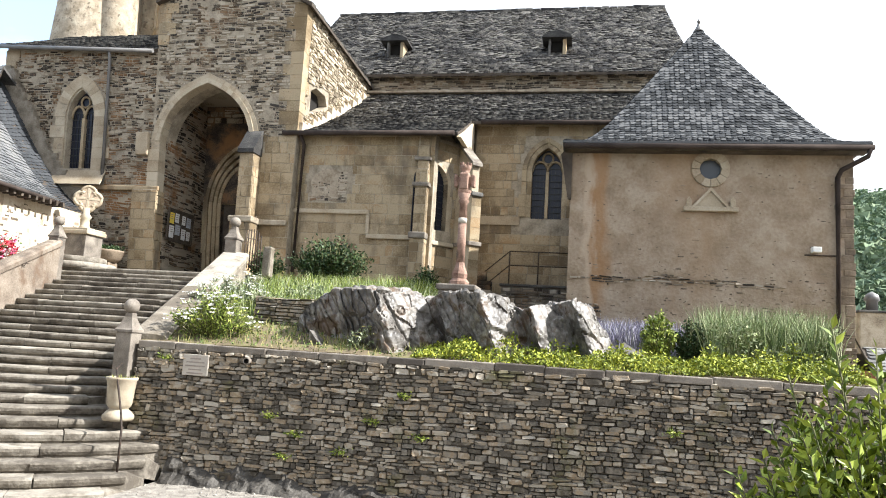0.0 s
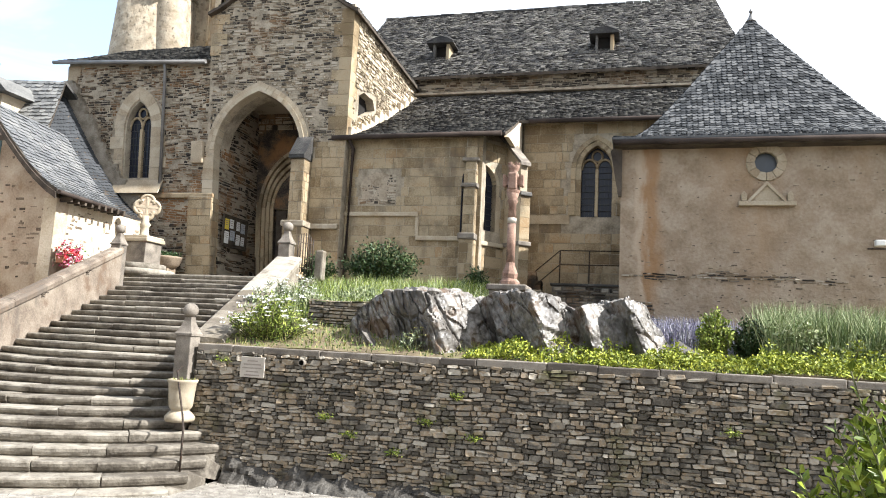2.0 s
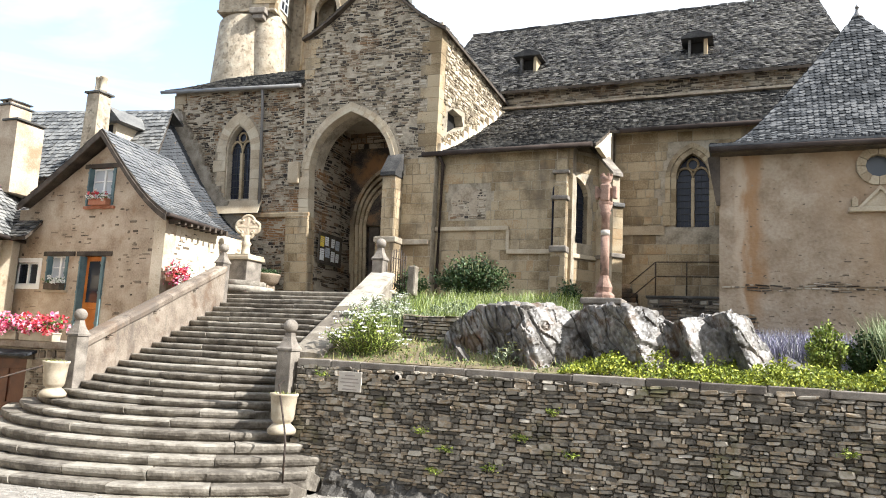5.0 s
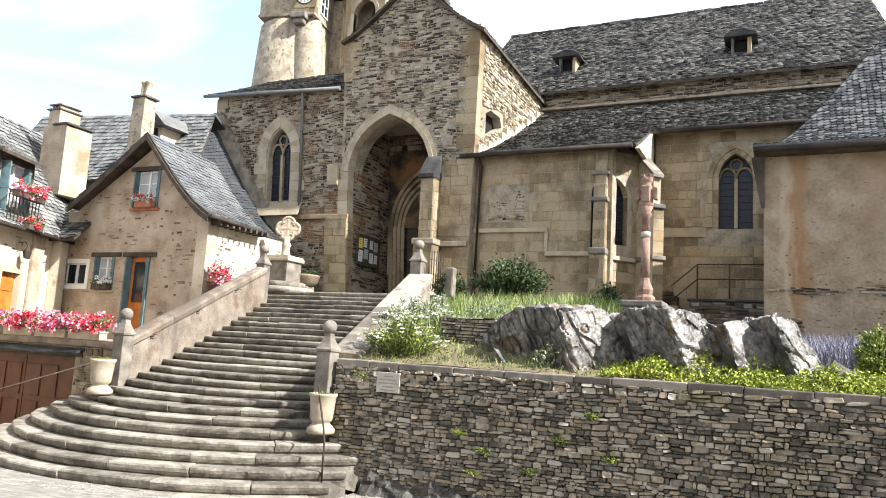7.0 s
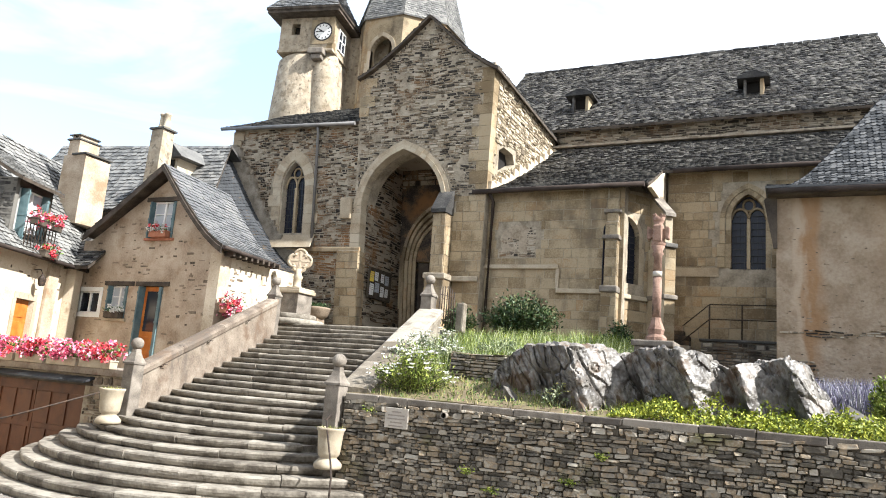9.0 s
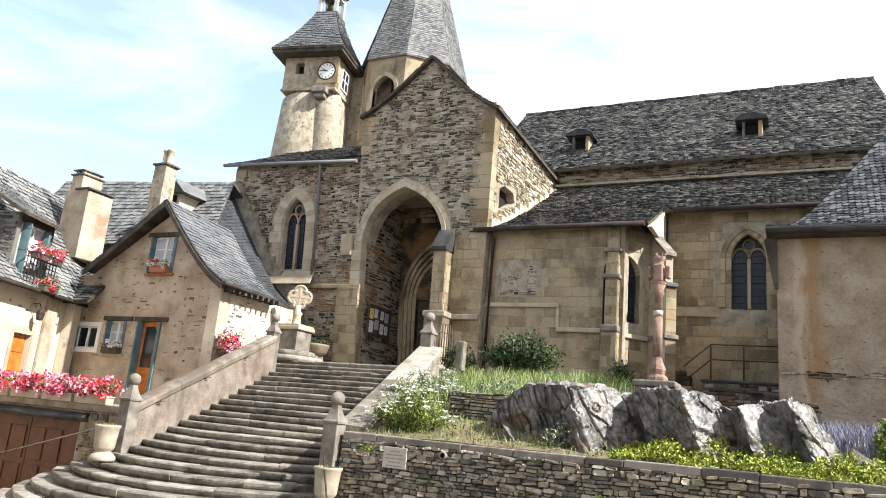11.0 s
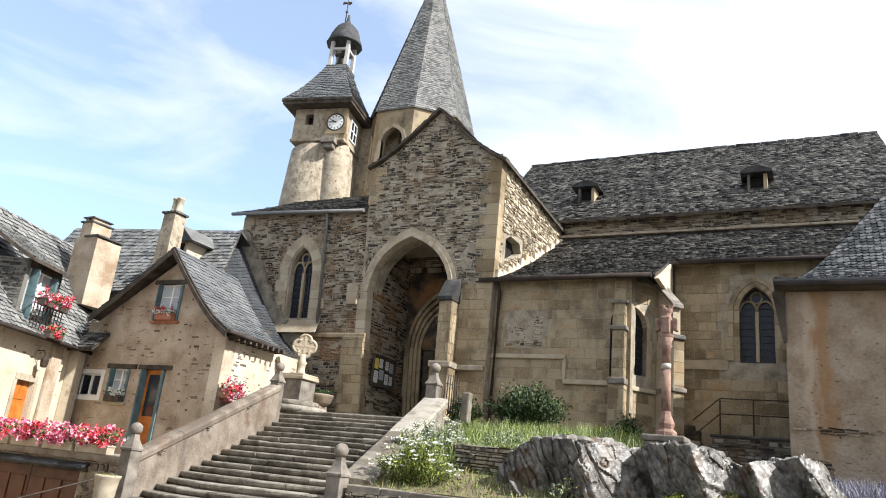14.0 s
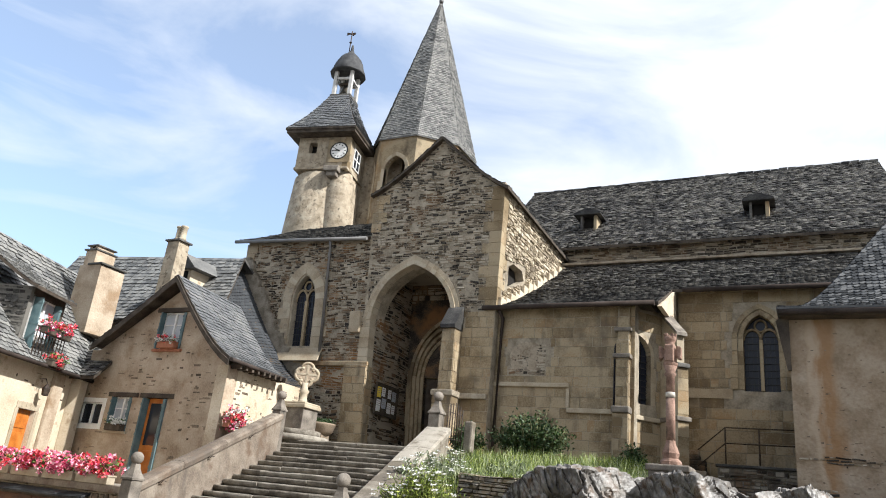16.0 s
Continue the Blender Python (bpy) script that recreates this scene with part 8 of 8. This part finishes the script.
def groundcover(name, label, x0, x1, y0, y1, n, mat, hh, leaf, seed, where=lambda x, y: 1.0, category="groundcover"):
    rng = random.Random(seed)
    v, f = [], []
    for _ in range(n):
        x, y = rng.uniform(x0, x1), rng.uniform(y0, y1)
        k = where(x, y)
        if k <= 0:
            continue
        top = hh * k * (.55 + .6 * noise.noise((x * 1.7, y * 1.7, seed)))
        z = garden_z(x, y) + max(.02, top) * rng.random() ** .6
        leaves(rng, v, f, (x, y, z), (rng.gauss(0, 1), rng.gauss(0, 1), rng.gauss(.6, .5)), leaf * rng.uniform(.6, 1.4), leaf * .3)
    tagged(raw(name, v, f, mat), label, category, kind="stuff")


M_SAGE = material("lavender_leaf", [(0.10, 0.14, 0.05), (0.21, 0.26, 0.10), (0.36, 0.38, 0.22)], 4, 0.65, 0, island=0.6)
M_GREEN_YELLOW_DEEP = material("fresh_leaf", [(0.08, 0.12, 0.015), (0.17, 0.225, 0.028), (0.28, 0.32, 0.06)], 5, 0.6, 0, island=0.6)
groundcover("yellow_groundcover", "bright yellow-green creeping plants along the wall", -3.6, 3.5, 12.15, 13.9, 15000, M_GREEN_YELLOW, .46, .06, 181, lambda x, y: min(1, (x + 3.6) * 1.5) * (1.1 - .35 * abs(y - 12.9)) * (.75 + .9 * noise.noise((x * 3.1, y * 3.1, 5))))
groundcover("yellow_tufts", "taller yellow-green leafy tufts over the groundcover", -3.4, 3.4, 12.25, 13.7, 10500, M_GREEN_YELLOW, .85, .06, 180, lambda x, y: max(0.0, noise.noise((x * 1.9, y * 1.9, 8)) + .05) * 1.5)
groundcover("low_weeds", "low green weeds over the bed", -8.3, 3.7, 12.2, 17.5, 8000, M_GREEN, .10, .05, 182)
groundcover("trailing_weeds", "yellow-green weeds hanging over the wall", -2.0, 3.4, 12.02, 12.4, 1100, M_GREEN_YELLOW, .1, .06, 183, lambda x, y: .6 if noise.noise((x * 2, 0, 1)) > 0 else 0)
meadow("dry_grass", "thin dry grass on the bed", -8.3, 3.8, 12.2, 18, 8500, M_GRASS, (.05, .2), seed=184)
meadow("bed_grass", "tall green grass and stalks below the church", -9.4, -4.6, 14.6, 19.5, 9000, M_GREEN_YELLOW_DEEP, (.2, .5), .25, seed=185)
meadow("tall_stalks", "pale yellow-green seed stalks over the bed", -9.0, -3.9, 14.4, 18.5, 2200, M_SAGE, (.3, .72), .2, seed=205)
meadow("lavender_stalks", "tall pale grey-green lavender stalks", 1.5, 3.7, 14.4, 16.4, 5200, M_SAGE, (.6, 1.3), .16, seed=186, wd=.010, where=lambda x, y: noise.noise((x * 1.5, y * 1.5, 3)) > -.35, category="lavender")
groundcover("lavender_foliage", "grey-green lavender foliage", 1.5, 3.65, 14.3, 16.2, 8000, M_SAGE, .95, .07, 187, category="lavender")
meadow("lavender_bloom", "hazy blue lavender against the annex wall", -1.0, 1.3, 16.4, 17.9, 3500, M_LAVENDER, (.4, .95), .2, seed=188, wd=.012, category="lavender")
groundcover("grey_border", "silvery border plants below the church", -7.6, -5.0, 14.9, 17.2, 7000, M_GREEN_GREY, .5, .08, 189, category="border plants")
shrub("daisy_bush", (-7.55, 12.85, 2.4), (.85, .5, .95), 3600, M_GREEN_YELLOW_DEEP, "bushy green daisies with white flowers on the wall", (.08, .012), 191, M_WHITE_FL, 90, .6, .065, "daisy bush")
for x_, y_, sd in ((-8.55, 14.3, 192), (-8.0, 15.1, 292), (-8.75, 15.5, 392)):
    shrub("white_flower_clump", (x_, y_, garden_z(x_, y_) - .03), (.42, .5, .82), 900, M_GREEN_GREY, "silvery clump of tall white flowers by the parapet", (.10, .012), sd, M_WHITE_FL, 46, 1.2, .05, "flowers")
shrub("dark_shrub", (-7.9, 19.8, 4.1), (1.15, .7, 1.35), 5200, M_GREEN_DARK, "dense dark shrub with reddish tips by the church", (.10, .03), 193, M_RED_STONE, 14, .4, .05)
shrub("dark_shrub", (-9.75, 19.6, 4.1), (.55, .5, .95), 2000, M_GREEN_DARK, "small dark green shrub by the gate", (.09, .028), 194)
shrub("dark_shrub", (-5.25, 20.2, 3.9), (.5, .4, .85), 1600, M_GREEN_DARK, "dark shrub at the foot of the buttress", (.09, .028), 195)
shrub("green_shrub", (.62, 14.9, 2.45), (.36, .35, 1.05), 3200, M_GREEN_YELLOW_DEEP, "upright fresh green shrub in the bed", (.07, .022), 196, None, 0, .9)
shrub("green_shrub", (1.28, 15.0, 2.45), (.40, .35, .92), 3000, M_GREEN_DARK, "rounded dark green shrub in the bed", (.07, .022), 197, None, 0, .6)
shrub("spurge_plant", (-4.6, 12.6, 2.36), (.22, .2, .5), 300, M_GREEN_GREY, "pale spurge with cream flower heads on the wall", (.06, .014), 198, M_GRASS, 16, .8, .04, "plant")


def build_laurel():
    th = thing("laurel_bush", "fresh green long-leaved bush standing by the viewpoint", "bush", (1.15, 4.15, .9))
    rng = random.Random(201)
    bm = bmesh.new()
    v, f = [], []
    tips = []
    for _ in range(440):
        a, r = rng.uniform(0, 6.28), math.sqrt(rng.random())
        tips.append(Vector((1.02 * r * math.cos(a) - .06, .55 * r * math.sin(a), 1.16 + .50 * (1 - r * r) * rng.uniform(.6, 1.1) + rng.uniform(-.6, .14))))
    tips += [Vector(q) for q in ((-.70, 0, 1.90), (-.66, .04, 1.74), (-.73, .03, 1.66), (-.5, 0, 1.82), (-.46, .05, 1.7), (-.9, .02, 1.66), (-.86, 0, 1.4), (-1.15, -.05, 1.16), (-1.02, 0, 1.24), (-.95, .05, 1.05), (-.6, -.05, 1.5))]
    for tip in tips:
        root = Vector((tip.x * .55, tip.y * .4, 0.0))
        mid = root.lerp(tip, .55) + Vector((rng.gauss(0, .04), rng.gauss(0, .04), .06))
        tube(bm, [root, mid, tip], .0042, 5)
        d0 = (tip - mid).normalized()
        for k in range(30):
            t = k / 29
            p = root.lerp(mid, .6 + .4 * t / .3) if t < .3 else mid.lerp(tip, (t - .3) / .7)
            a = 2.4 * k
            q = d0.to_track_quat('Z', 'Y')
            out = q @ Vector((math.cos(a), math.sin(a), 0))
            leaves(rng, v, f, p, out + d0 * rng.uniform(.6, 1.3), rng.uniform(.085, .135) * (1.1 - .35 * k / 29), rng.uniform(.014, .021), .35)
    part("branching", bm, M_STEM, th)
    raw("leaves", v, f, M_LAUREL, th)["kind"] = "stuff"


build_wall_details()
M_LAUREL = material("laurel_leaf", [(0.08, 0.12, 0.012), (0.19, 0.25, 0.022), (0.32, 0.38, 0.05)], 8, 0.45, 0, island=0.6)
build_laurel()
